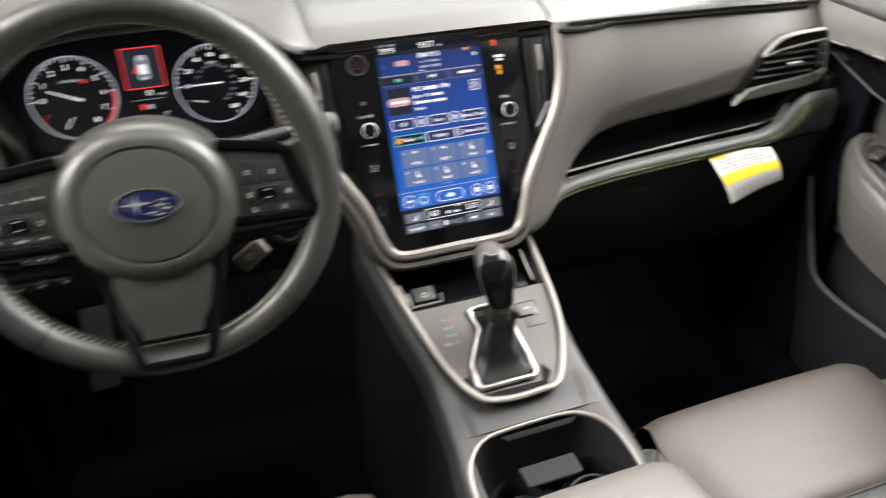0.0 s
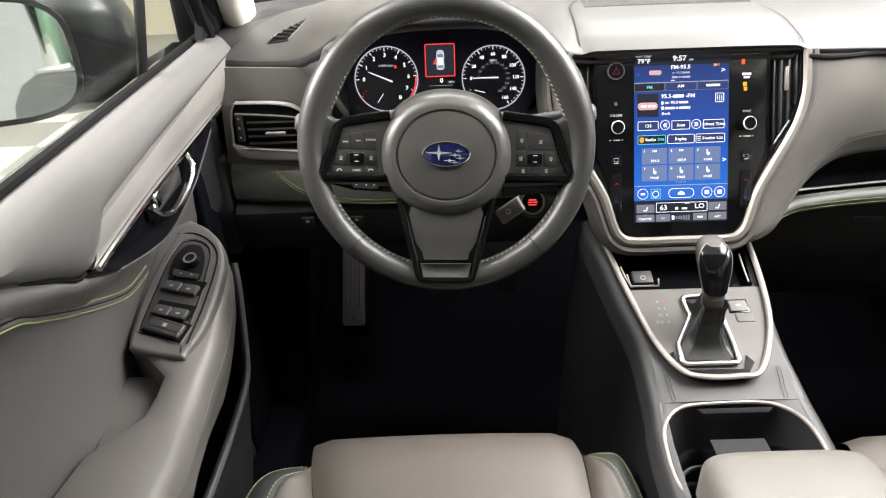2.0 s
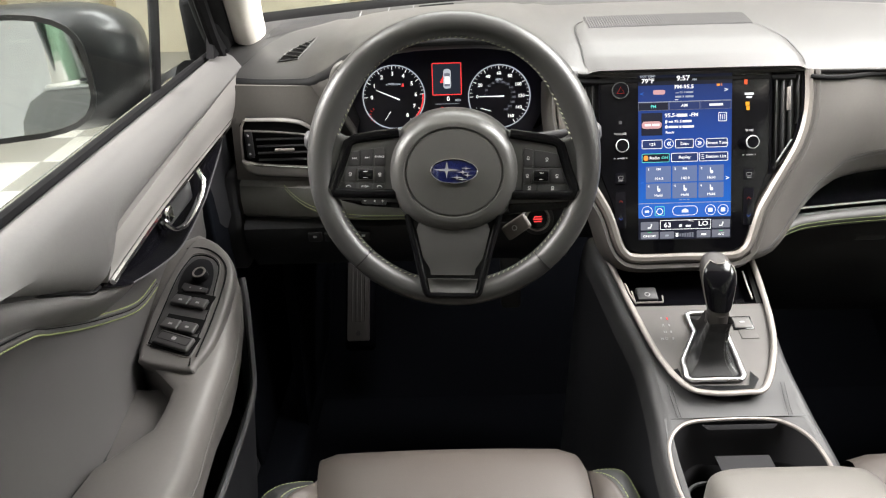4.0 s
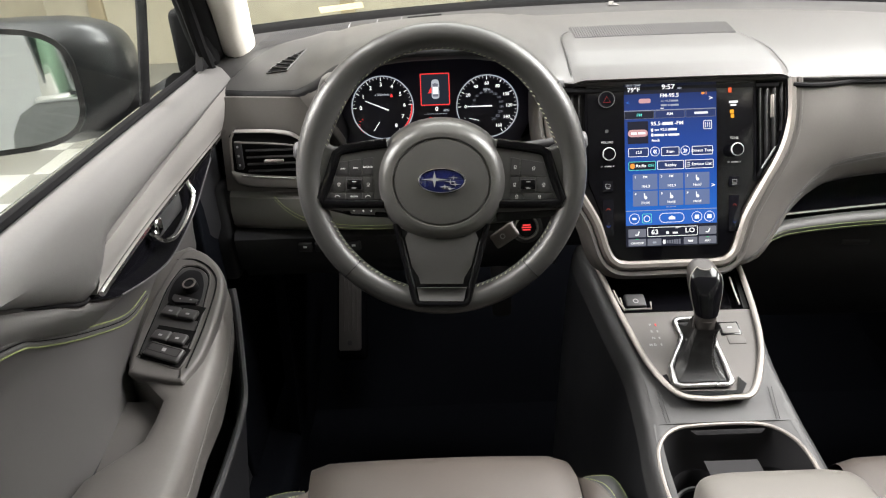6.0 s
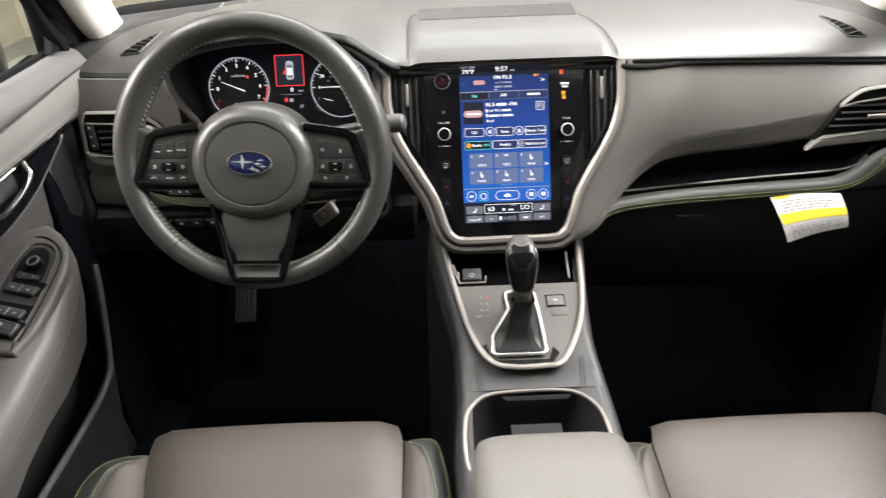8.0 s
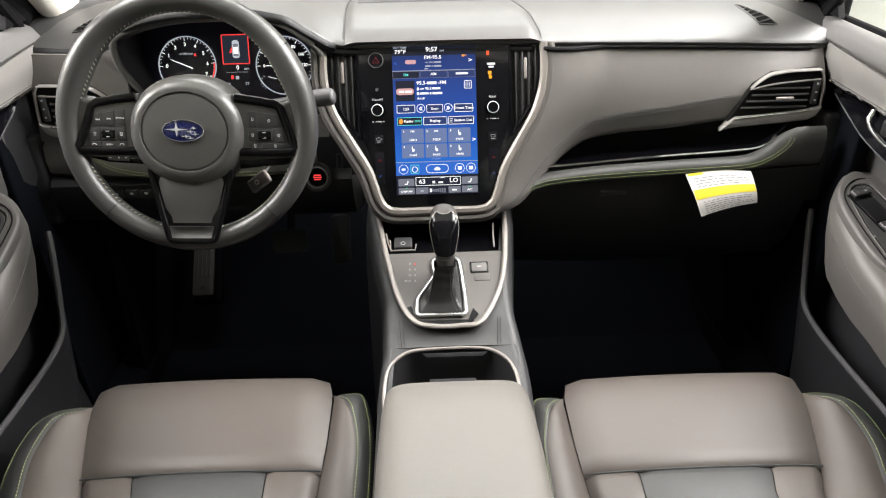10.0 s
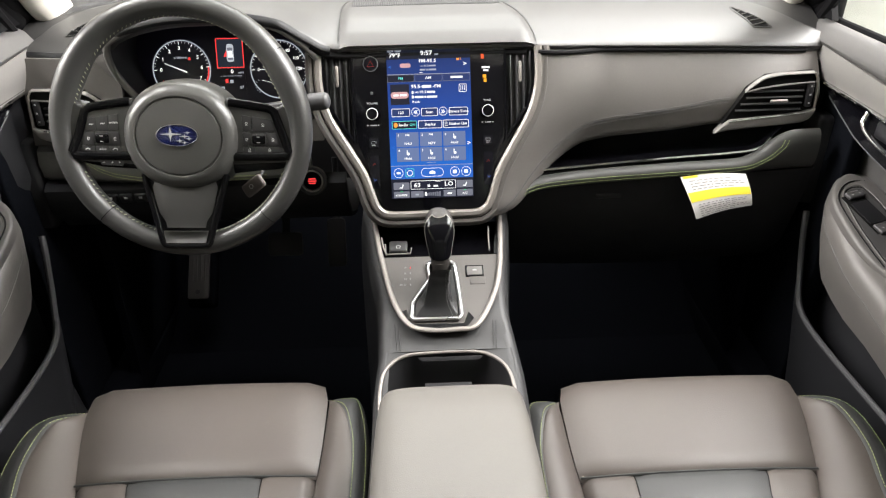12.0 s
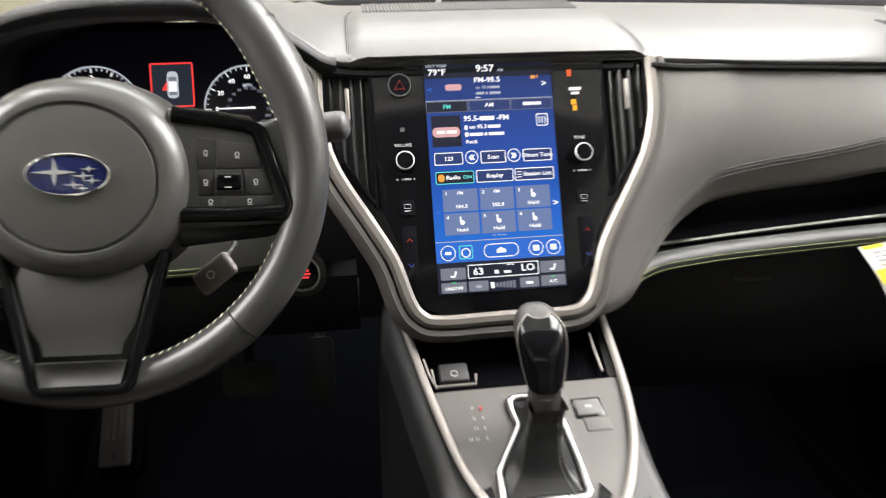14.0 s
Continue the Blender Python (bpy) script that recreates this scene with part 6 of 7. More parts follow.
# side spokes: leather that grows out of the rim, a gloss frame, and the buttons in it
for s in (-1, 1):
    leather = [(0.066, 0.0435), (0.078, 0.0420), (0.100, 0.0365), (0.122, 0.0325), (0.139, 0.0325), (0.1475, 0.0370), (0.1530, 0.0470), (0.1610, 0.0560), (0.1720, 0.0300), (0.1740, 0.0), (0.1720, -0.0400), (0.1600, -0.0640), (0.1490, -0.0720), (0.1440, -0.0660), (0.1470, -0.0590), (0.1580, -0.0510), (0.1500, -0.0480), (0.0660, -0.0520)]
    spoke = part("spoke", prism([(s * x, y) for x, y in leather], 0.0235, on(WM, 0, 0, -0.0155), 0.0065, 4), WHEEL, wheel, "leather covered spoke with buttons")
    part("spoke_bed", prism([(s * x, y) for x, y in ((0.068, 0.0390), (0.1427, 0.0200), (0.1648, -0.0395), (0.068, -0.0405))], 0.012, on(WM, 0, 0, -0.006), 0.001), OUTLET, spoke)
    bz = [(0.0700, 0.0385), (0.100, 0.0345), (0.1250, 0.0302), (0.1340, 0.0250), (0.1455, -0.0080), (0.1545, -0.0320), (0.1520, -0.0378), (0.120, -0.0390), (0.0740, -0.0390)]
    over = lambda x, y: 0.0080 + 0.42 * max(0.0, math.hypot(x, y) - 0.146)
    part("spoke_edge", tube([WM @ Vector((s * x, y, over(x, y))) for x, y in bz], 0.0062, 10, flat=0.6, up=WUP), WHEEL_GLOSS, spoke, "gloss black frame round the buttons")
    part("edge_line", tube([WM @ Vector((s * x * 1.02, y * 1.06, over(x, y) + 0.0022)) for x, y in bz], 0.0006, 6, up=WUP), WHEEL_GREY, spoke)
    top = [(0.086, 0.0215), (0.1365, 0.0140)]
    side_x = [(-0.034, 0.1475), (0.0128, 0.1315)]
    lines = [None, -0.0040, -0.0247, -0.0345]
    cuts = [(0.0870, 0.1020, 0.1190, 1), (0.0870, 0.1015, 0.1230, 1), (0.0870, 0.1030, 0.1230, 1)] if s < 0 else [(0.0870, 0.1010, 1), (0.0870, 0.1000, 0.1215, 1), (0.0870, 0.1062, 1)]
    for row, cut in enumerate(cuts):
        y1, y0 = lines[row], lines[row + 1]
        for k, (x0, x1) in enumerate(zip(cut, cut[1:])):
            xt = interp(interp(x0, top)[0] if y1 is None else y1, side_x)[0] if x1 == 1 else x1
            xb = interp(y0, side_x)[0] if x1 == 1 else x1
            quad = [(x0 + 0.0008, (interp(x0, top)[0] if y1 is None else y1) - 0.0008), (xt - 0.0008, (interp(xt, top)[0] if y1 is None else y1) - 0.0008), (xb - 0.0008, y0 + 0.0008), (x0 + 0.0008, y0 + 0.0008)]
            cx, cy = sum(x for x, _ in quad) / 4, sum(y for _, y in quad) / 4
            b = part("button", prism([(s * x, y) for x, y in quad], 0.0058, on(WM, 0, 0, 0.003), 0.0007), WHEEL_KEY, spoke)
            if row == 1 and k == 1:
                part("rocker", rbox(0.0185, 0.0120, 0.005, 0.0018, on(WM, s * cx, cy, 0.0098)), WHEEL_GLOSS, b, "gloss black rocker")
                part("rocker_edge", frame_ring(rrect(0.0205, 0.0140, 0.002), 0.0008, 0.0006, on(WM, s * cx, cy, 0.0087)), GREY_PLASTIC, b)
                part("rocker_mark", join(*[rbox(0.0050, 0.0007, 0.0003, 0, on(WM, s * cx, cy + d, 0.0123)) for d in (0.0040, -0.0040)]), WHITE_PRINT, b)
                continue
            z = 0.0089
            if s < 0 and row == 0 and k == 0:
                part("legend", text_mesh("SOURCE", 0.0032, on(WM, s * cx, cy, z)), WHITE_PRINT, b, smooth=False)
            elif s < 0 and row == 0:
                part("mark", join(prism([(-0.0024, -0.0012), (0.0, 0.0), (-0.0024, 0.0012)], 0.0002, on(WM, s * cx, cy, z)), prism([(0.0, -0.0012), (0.0024, 0.0), (0.0, 0.0012)], 0.0002, on(WM, s * cx, cy, z)), rbox(0.0005, 0.0026, 0.0003, 0, on(WM, s * cx + 0.0030, cy, z))), WHITE_PRINT, b)
            elif s < 0 and row == 2 and k == 1:
                part("mark", join(*[rbox(0.0007, h, 0.0003, 0, on(WM, s * cx + d, cy, z)) for d, h in ((-0.0045, 0.0012), (-0.0030, 0.0026), (-0.0015, 0.0016), (0.0, 0.0030), (0.0015, 0.0016), (0.0030, 0.0024), (0.0045, 0.0012))]), WHITE_PRINT, b)
            elif s < 0 and row == 2:
                part("mark", tube(catmull([on(WM, s * cx, cy, z) @ Vector(q) for q in ((-0.0030, -0.0012, 0), (-0.0018, 0.0010, 0), (0.0018, 0.0010, 0), (0.0030, -0.0010, 0))], 4), 0.0005, 5), WHITE_PRINT, b)
            else:
                part("mark", join(disc(0.0012, 0.0018, 0.0003, on(WM, s * cx, cy + 0.0006, z), 14), rbox(0.0034, 0.0006, 0.0003, 0, on(WM, s * cx, cy - 0.0020, z))), WHITE_PRINT, b)
    bar = [(0.070, -0.0430), (0.1630, -0.0440), (0.1600, -0.0510), (0.1374, -0.0575), (0.0720, -0.0640)] if s > 0 else [(0.070, -0.0420), (0.1500, -0.0430), (0.1440, -0.0490), (0.1180, -0.0555), (0.0700, -0.0580)]
    lower = part("lower_bar", prism([(s * x, y) for x, y in bar], 0.012, on(WM, 0, 0, -0.006), 0.003), WHEEL_GLOSS, spoke, "black bar under the buttons")
    if s < 0:
        key = part("button", prism([(-x, y) for x, y in ((0.0840, -0.0435), (0.1210, -0.0430), (0.1170, -0.0525), (0.0870, -0.0535))], 0.003, on(WM, 0, 0, 0.0055), 0.0012), WHEEL_KEY, lower)
        part("mark", join(rbox(0.0032, 0.0007, 0.0003, 0, on(WM, -0.1135, -0.0483, 0.0086)), prism([(0.0012, -0.0014), (-0.0014, 0.0), (0.0012, 0.0014)], 0.0003, on(WM, -0.1015, -0.0483, 0.0086)), rbox(0.0030, 0.0007, 0.0003, 0, on(WM, -0.0910, -0.0483, 0.0086)), rbox(0.0007, 0.0030, 0.0003, 0, on(WM, -0.0910, -0.0483, 0.0086))), WHITE_PRINT, key)
# lower spoke: a gloss frame with a satin panel and a scoop at its foot
fr = [(-0.064, -0.060), (-0.0585, -0.077), (-0.0370, -0.162), (-0.0345, -0.1710), (-0.030, -0.1755), (0.030, -0.1755), (0.0345, -0.1710), (0.0370, -0.162), (0.0585, -0.077), (0.064, -0.060)]
LM = on(WM, 0, -0.062, -0.016) @ Matrix.Rotation(radians(-7), 4, "X") @ Matrix.Translation((0, 0.062, 0))
low_sp = part("lower_spoke", prism(fr, 0.020, LM, 0.004, 3), WHEEL_GLOSS, wheel, "black lower spoke")
edge = catmull([LM @ Vector(q) for q in ((-0.0590, -0.068, 0.0195), (-0.0480, -0.113, 0.0205), (-0.0365, -0.160, 0.0210), (-0.0335, -0.1690, 0.0210), (-0.027, -0.1730, 0.0210), (0, -0.1735, 0.0210), (0.027, -0.1730, 0.0210), (0.0335, -0.1690, 0.0210), (0.0365, -0.160, 0.0210), (0.0480, -0.113, 0.0205), (0.0590, -0.068, 0.0195))], 5)
part("spoke_frame", tube(edge, 0.0046, 10, flat=0.8, up=WUP), WHEEL_GLOSS, low_sp, "gloss black frame of the lower spoke")
pan = []
for k in range(9):
    t = k / 8
    y = lerp(-0.0780, -0.1465, t)
    w = lerp(0.0500, 0.0335, t)
    pan.append([LM @ Vector((lerp(-w, w, j / 12), y, 0.0215 + 0.0025 * math.sin(math.pi * min(1.0, t * 1.1 + 0.05)) - 0.0030 * (2 * j / 12 - 1) ** 4)) for j in range(13)])
part("spoke_panel", slab(pan, 0.004, WM.to_3x3() @ Vector((0, 0, -1))), WHEEL_GREY, low_sp, "satin grey panel in the lower spoke")
scoop = [[LM @ Vector((lerp(-0.0325, 0.0325, j / 12) * (1 - 0.02 * k), lerp(-0.1515, -0.1690, k / 6), 0.0245 - 0.0035 * math.sin(math.pi * k / 6) * (1 - (2 * j / 12 - 1) ** 6))) for j in range(13)] for k in range(7)]
part("spoke_scoop", slab(scoop, 0.003, WM.to_3x3() @ Vector((0, 0, -1))), WHEEL_GREY, low_sp, "satin scoop at the foot of the spoke")
part("hub_back", tube([W(0, -0.012, -0.03), W(0, -0.014, -0.10), W(0, -0.02, -0.2)], 0.055, 20), PLASTIC, wheel, "black column shroud")
# stalks and key fob behind the wheel
for s in (-1, 1):
    st = thing("column_stalk", (-0.362 + s * 0.06, 0.86, 0.79), "black and grey column stalk beside the wheel", "stalk", "column stalks")
    a = Vector((-0.362 + s * 0.05, 0.875, 0.775))
    b = Vector((-0.362 + s * 0.165, 0.855, 0.795))
    e = Vector((-0.362 + s * 0.205, 0.849, 0.800))
    part("lever", tube([a, a.lerp(b, 0.5), b], 0.0085, 12), PLASTIC, st)
    part("tip", tube(catmull([b, b.lerp(e, 0.3), b.lerp(e, 0.8), e], 4), 0.0125, 14, taper=lambda t: 0.75 + 0.35 * math.sin(math.pi * min(1, t * 0.75 + 0.15)) - 0.45 * max(0, t - 0.8) * 4), GREY_PLASTIC, st, "grey stalk tip")
fob = thing("key_fob", (-0.278, 0.79, 0.685), "grey plastic tag hanging below the steering column", "key fob")
fm = axes((-0.278, 0.782, 0.690), Vector((0.80, 0.0, 0.60)).normalized(), Vector((-0.52, 0.5, 0.69)).normalized(), Vector((-0.3, -0.86, 0.4)).normalized())
part("tag", rbox(0.038, 0.022, 0.009, 0.004, fm), mat("fob_grey", (0.12, 0.105, 0.097), 0.5), fob)
part("mark", frame_ring(rrect(0.007, 0.007, 0.003, -0.002, 0), 0.0008, 0.0004, fm @ pose(0, 0, 0.005)), WHITE_PRINT, fob)
part("hook", tube([fm @ Vector((0.014, 0.006, -0.003)), fm @ Vector((0.020, 0.016, -0.02)), Vector((-0.262, 0.84, 0.735))], 0.0022, 8), PLASTIC, fob)
# start button
sm_ = axes((-0.2220, 0.984, 0.602), (1, 0, 0), Vector((0, 0.28, 0.96)).normalized(), Vector((0, -0.96, 0.28)).normalized())
stb = thing("start_button", (-0.2220, 1.0, 0.58), "round start button with lit red letters and a chrome ring", "button")
part("bezel", disc(0.017, 0.027, 0.010, sm_, 40), PLASTIC, stb)
part("cap", disc(0, 0.0165, 0.009, sm_, 40), PIANO, stb)
part("ring", disc(0.0180, 0.0208, 0.0125, sm_, 40), SATIN, stb)
part("letters", join(*[rbox(w, 0.0022, 0.0004, 0, sm_ @ pose(0, y, 0.0092)) for y, w in ((0.004, 0.013), (0.0, 0.016), (-0.004, 0.013))]), G_RED, stb)


# ---- centre console ----
console = thing("centre_console", (0.01, 0.6, 0.03), "grey centre console with satin framed gear panel and cup holders", "centre console")


def ctop(y):
    """Height of the console's upper face."""
    return interp(y, [(0.20, 0.425), (0.50, 0.428), (0.60, 0.441), (0.66, 0.456), (0.70, 0.474), (0.95, 0.548)])[0]


def cw(y):
    """Left and right edges of the upper face."""
    return interp(y, [(0.20, -0.098, 0.128), (0.50, -0.098, 0.126), (0.60, -0.098, 0.127), (0.66, -0.092, 0.122), (0.73, -0.093, 0.114), (0.83, -0.110, 0.121), (0.95, -0.130, 0.136)])


TRIM = [(-0.112, 0.935), (-0.100, 0.862), (-0.091, 0.815), (-0.072, 0.735), (-0.046, 0.687), (-0.013, 0.6755), (0.030, 0.6755), (0.061, 0.682), (0.0895, 0.730), (0.107, 0.785), (0.117, 0.86), (0.121, 0.935)]
PL = lambda x, y, d=0.0: Vector((x, y, 0.482 + 0.30 * (y - 0.70) + d))
tr = catmull([PL(x, y, 0.004) for x, y in TRIM], 7)
# side walls from the edge of the top down to the floor
for s in (0, 1):
    rows, shoulder = [], []
    for y in [0.2 + 0.03 * i for i in range(28)]:
        e = cw(y)[s]
        sg = -1 if s == 0 else 1
        z = ctop(y)
        shoulder.append([Vector((e - sg * 0.012, y, z + 0.001)), Vector((e - sg * 0.006, y, z - 0.001)), Vector((e - sg * 0.001, y, z - 0.005)), Vector((e + sg * 0.003, y, z - 0.013)), Vector((e + sg * 0.007, y, z - 0.04))])
        rows.append([Vector((e + sg * 0.007, y, z - 0.04)), Vector((e + sg * 0.012, y, z - 0.12)), Vector((e + sg * 0.02, y, 0.03))])
    part("shoulder", slab(shoulder, 0.006, (-1 if s else 1, 0, 0)), CONAPRON, console, "grey leatherette edge of the console")
    part("side_wall", slab(rows, 0.008, (-1 if s else 1, 0, 0)), CONSIDE, console, "dark grey console side")
# upper face round the frames
rows = []
for k in range(22):
    y = lerp(0.6522, 0.828, k / 21)
    a, b = cw(y)
    rows.append([Vector((x, y, ctop(y) + 0.0012 + 0.002 * math.sin(math.pi * (x - a - 0.0118) / (b - a - 0.0236)))) for x in [lerp(a + 0.0118, b - 0.0118, j / 14) for j in range(15)]])
part("apron", slab(rows, 0.006, (0, 0, -1)), CONAPRON, console, "grey leatherette upper face")
for x0 in (-0.066, 0.085):
    for d in (0, 0.005):
        part("stitching", stitches([Vector((x0 + d + (0.004 if x0 > 0 else -0.004) * k / 8, lerp(0.652, 0.700, k / 8), ctop(lerp(0.652, 0.700, k / 8)) + 0.0045)) for k in range(9)], 0.0042, 0.0026, 0.0006), STITCH_DARK, console)
inner = [(p.x, p.y) for p in tr if p.y < 0.829]
inner = [(-0.094, 0.830)] + inner + [(0.113, 0.830)]
flat = bmesh.new()
vs = [flat.verts.new(PL(x, y, 0.0)) for x, y in inner]
flat.faces.new(vs)
deck = part("gear_panel", flat, CONSOLE_PANEL, console, "satin grey gear selector panel", smooth=False)
part("gear_frame", tube(tr, 0.0048, 10, flat=0.75), SATIN, console, "satin silver U-shaped frame")
# gloss well at the front with sockets
well = [(-0.094, 0.830), (0.113, 0.830), (0.121, 0.935), (-0.111, 0.935)]
bmw = bmesh.new()
a = [bmw.verts.new(PL(x, y, 0.0015)) for x, y in well]
b = [bmw.verts.new(PL(x * 0.96, y + 0.004, -0.028)) for x, y in well]
for i in range(4):
    if i != 2:
        bmw.faces.new((a[i], a[(i + 1) % 4], b[(i + 1) % 4], b[i]))
bmw.faces.new(b)
well_o = part("front_well", bmw, PIANO, console, "glossy black tray with sockets", smooth=False)
part("well_back", rbox(0.23, 0.008, 0.07, 0.002, pose(0.005, 0.945, 0.572, -10)), PIANO, console)
part("socket_marks", join(*[rbox(w, 0.002, 0.004, 0, pose(x, 0.939, 0.574, -10)) for x, w in ((-0.045, 0.008), (-0.02, 0.014), (0.01, 0.010), (0.03, 0.008))]), WHITE_PRINT, well_o)
part("socket", rbox(0.016, 0.004, 0.010, 0.002, pose(-0.018, 0.939, 0.586, -10)), GREY_PLASTIC, well_o)
# parking brake switch
TL = math.atan(0.30)
def CP(x, y, d=0.0):
    return Matrix.Translation(PL(x, y, d)) @ Matrix.Rotation(TL, 4, "X")
pb = part("parking_brake", rbox(0.032, 0.026, 0.010, 0.003, CP(-0.064, 0.852, 0.000)), PLASTIC, console, "black parking brake switch")
part("brake_mark", disc(0.0032, 0.0042, 0.0004, CP(-0.064, 0.848, 0.0052), 20), DIM_PRINT, pb)
part("brake_lip", tube([PL(-0.087, 0.856, 0.004), PL(-0.085, 0.833, 0.004), PL(-0.043, 0.833, 0.004), PL(-0.041, 0.846, 0.004)], 0.0016, 6), SATIN, pb)
part("well_edge", tube([PL(0.098, 0.890, 0.004), PL(0.096, 0.862, 0.004), PL(0.0955, 0.836, 0.003)], 0.0016, 6), SATIN, console)
part("well_edge", tube([PL(-0.094, 0.872, 0.004), PL(-0.0905, 0.850, 0.004), PL(-0.084, 0.832, 0.003)], 0.0016, 6), SATIN, console)
# hold key on the other side
part("key_surround", rbox(0.031, 0.025, 0.003, 0.001, CP(0.066, 0.794, 0.0002)), PIANO, console)
hk = part("hold_key", rbox(0.026, 0.020, 0.005, 0.0012, CP(0.066, 0.794, 0.0002)), POD, console, "small black console key")
part("key_mark", rbox(0.007, 0.003, 0.0004, 0, CP(0.066, 0.794, 0.0028)), DIM_PRINT, hk)
part("key_ramp", rbox(0.026, 0.018, 0.002, 0.0008, CP(0.070, 0.775, 0.000)), CONSOLE_PANEL, console)
# gate letters
for i, (t, y) in enumerate((("P", 0.805), ("R", 0.793), ("N", 0.781), ("M D", 0.769))):
    part("gate_letter", text_mesh(t, 0.0062, CP(-0.052 if i < 3 else -0.056, y, 0.0012)), DIM_PRINT, deck, smooth=False)
    part("gate_mark", rbox(0.0020, 0.0040, 0.0005, 0, CP(-0.0435, y, 0.0012)), G_RED if i == 0 else DIM_PRINT, deck)
# boot frame and boot
BF = [(-0.0135, 0.808), (-0.0125, 0.795), (-0.0100, 0.777), (-0.0240, 0.755), (-0.0405, 0.728), (-0.0420, 0.702), (-0.0370, 0.6965), (-0.0180, 0.6965), (0.0080, 0.6965), (0.0330, 0.6960), (0.0380, 0.7020), (0.0375, 0.728), (0.0360, 0.755), (0.0345, 0.782), (0.0325, 0.806), (0.0270, 0.8110), (0.0100, 0.8115), (-0.0080, 0.8115)]
straight = [PL(lerp(a[0], b[0], k / 3), lerp(a[1], b[1], k / 3), 0.004) for a, b in zip(BF, BF[1:] + BF[:1]) for k in range(3)]
part("boot_frame", tube(straight, 0.0040, 12, True, flat=0.8), BOOT_CHROME, console, "chrome frame of the gear boot")
foot = [(-0.061, 0.714), (-0.050, 0.718), (-0.046, 0.690), (0.041, 0.688), (0.050, 0.710), (0.058, 0.698), (0.047, 0.684), (0.008, 0.680), (-0.033, 0.682), (-0.049, 0.690)]
part("gate_trim", prism([(x, (y - 0.70) / math.cos(TL)) for x, y in foot], 0.0015, axes(PL(0, 0.70, 0.001), (1, 0, 0), (0, math.cos(TL), math.sin(TL)), (0, -math.sin(TL), math.cos(TL)))), PIANO, console, "gloss black trim at the foot of the boot")
lever = thing("gear_lever", (0, 0.75, 0.50), "glossy black gear lever with stitched leather boot", "gear lever")
bf = catmull([PL(x, y, 0.004) for x, y in BF], 4, True)
topc = Vector((0.007, 0.753, 0.556))
KNOB = mat("knob_leather", (0.034, 0.031, 0.029), 0.45, grain=0.15, spec=0.35)
rows = []
for k in range(19):
    t = k / 18
    sc = interp(t, [(0, 0.86), (0.05, 0.68), (0.14, 0.55), (0.32, 0.46), (0.60, 0.40), (0.85, 0.38), (1, 0.44)])[0]
    cen = Vector((0.0, 0.75, 0.502)).lerp(topc, t)
    ring = []
    for i, p in enumerate(bf):
        a = 2 * math.pi * i / len(bf)
        bulge = math.sin(math.pi * t)
        f = sc * (1 + bulge * (0.05 * math.sin(3 * a + 2 * t) + 0.035 * math.sin(7 * a + 1.5 * t + 1) + 0.05 * t * math.sin(26 * t + 1.5 * a) + 0.04 * math.sin(4 * a - 9 * t)))
        ring.append(Vector((cen.x + p.x * f, cen.y + (p.y - 0.75) * f, lerp(p.z, topc.z, t ** 0.8) + 0.0014 * bulge * math.sin(16 * t + 1.5 * a))))
    rows.append(ring)
boot = part("boot", grid(rows, True), mat("boot_leather", (0.008, 0.0083, 0.0087), 0.38, spec=0.4, grain=0.25, grain_size=0.0014), lever, "soft black leather boot")
n_boot = len(bf)
for i in (int(n_boot * 0.49), int(n_boot * 0.52), int(n_boot * 0.57), int(n_boot * 0.60)):
    part("stitching", stitches([rows[k][i] + Vector((0, -0.0008, 0.0008)) for k in range(17)], 0.0042, 0.0028, 0.0005), STITCH_GREY, boot)
kp = [(0.752, 0.556, 0.0150, 0.0140), (0.754, 0.566, 0.0165, 0.0155), (0.757, 0.576, 0.0185, 0.0165), (0.763, 0.590, 0.0212, 0.0185), (0.769, 0.606, 0.0240, 0.0210), (0.776, 0.622, 0.0258, 0.0230), (0.781, 0.634, 0.0245, 0.0225), (0.784, 0.642, 0.0195, 0.0180), (0.786, 0.647, 0.0110, 0.0100), (0.7865, 0.648, 0.002, 0.002)]
kp = [(y, 0.556 + (z - 0.556) * 0.80, rx * 0.90, ry) for y, z, rx, ry in kp]


def knob_pt(y, z, rx, ry, a, grow=0.0):
    ca, sa = math.cos(a), math.sin(a)
    return Vector((0.007 + (rx + grow) * math.copysign(abs(ca) ** 0.8, ca), y + (ry + grow) * math.copysign(abs(sa) ** 0.8, sa), z + 0.35 * ry * sa + grow))


fine = zip(catmull([q[:3] for q in kp], 4), catmull([(q[3], 0, 0) for q in kp], 4))
kp = [(p.x, p.y, p.z, w.x) for p, w in fine]
part("knob", grid([[knob_pt(*q, 2 * math.pi * i / 40) for i in range(40)] for q in kp], True, True), KNOB, lever, "dark grey leather sided gear knob")
ins = [[knob_pt(*q, radians(lerp(200, 340, i / 20)), 0.0012) for i in range(21)] for q in kp[8:33]]
part("knob_insert", slab(ins, 0.001, (0, 1, -0.3)), PIANO, lever, "glossy black knob face")
part("insert_edge", tube([r[0] for r in ins] + ins[-1][1:-1] + [r[-1] for r in reversed(ins)], 0.0009, 6), SATIN, lever)
part("collar", tube([Vector((0.007, 0.7515, 0.545)), Vector((0.007, 0.753, 0.560))], 0.0155, 20), KNOB, lever)
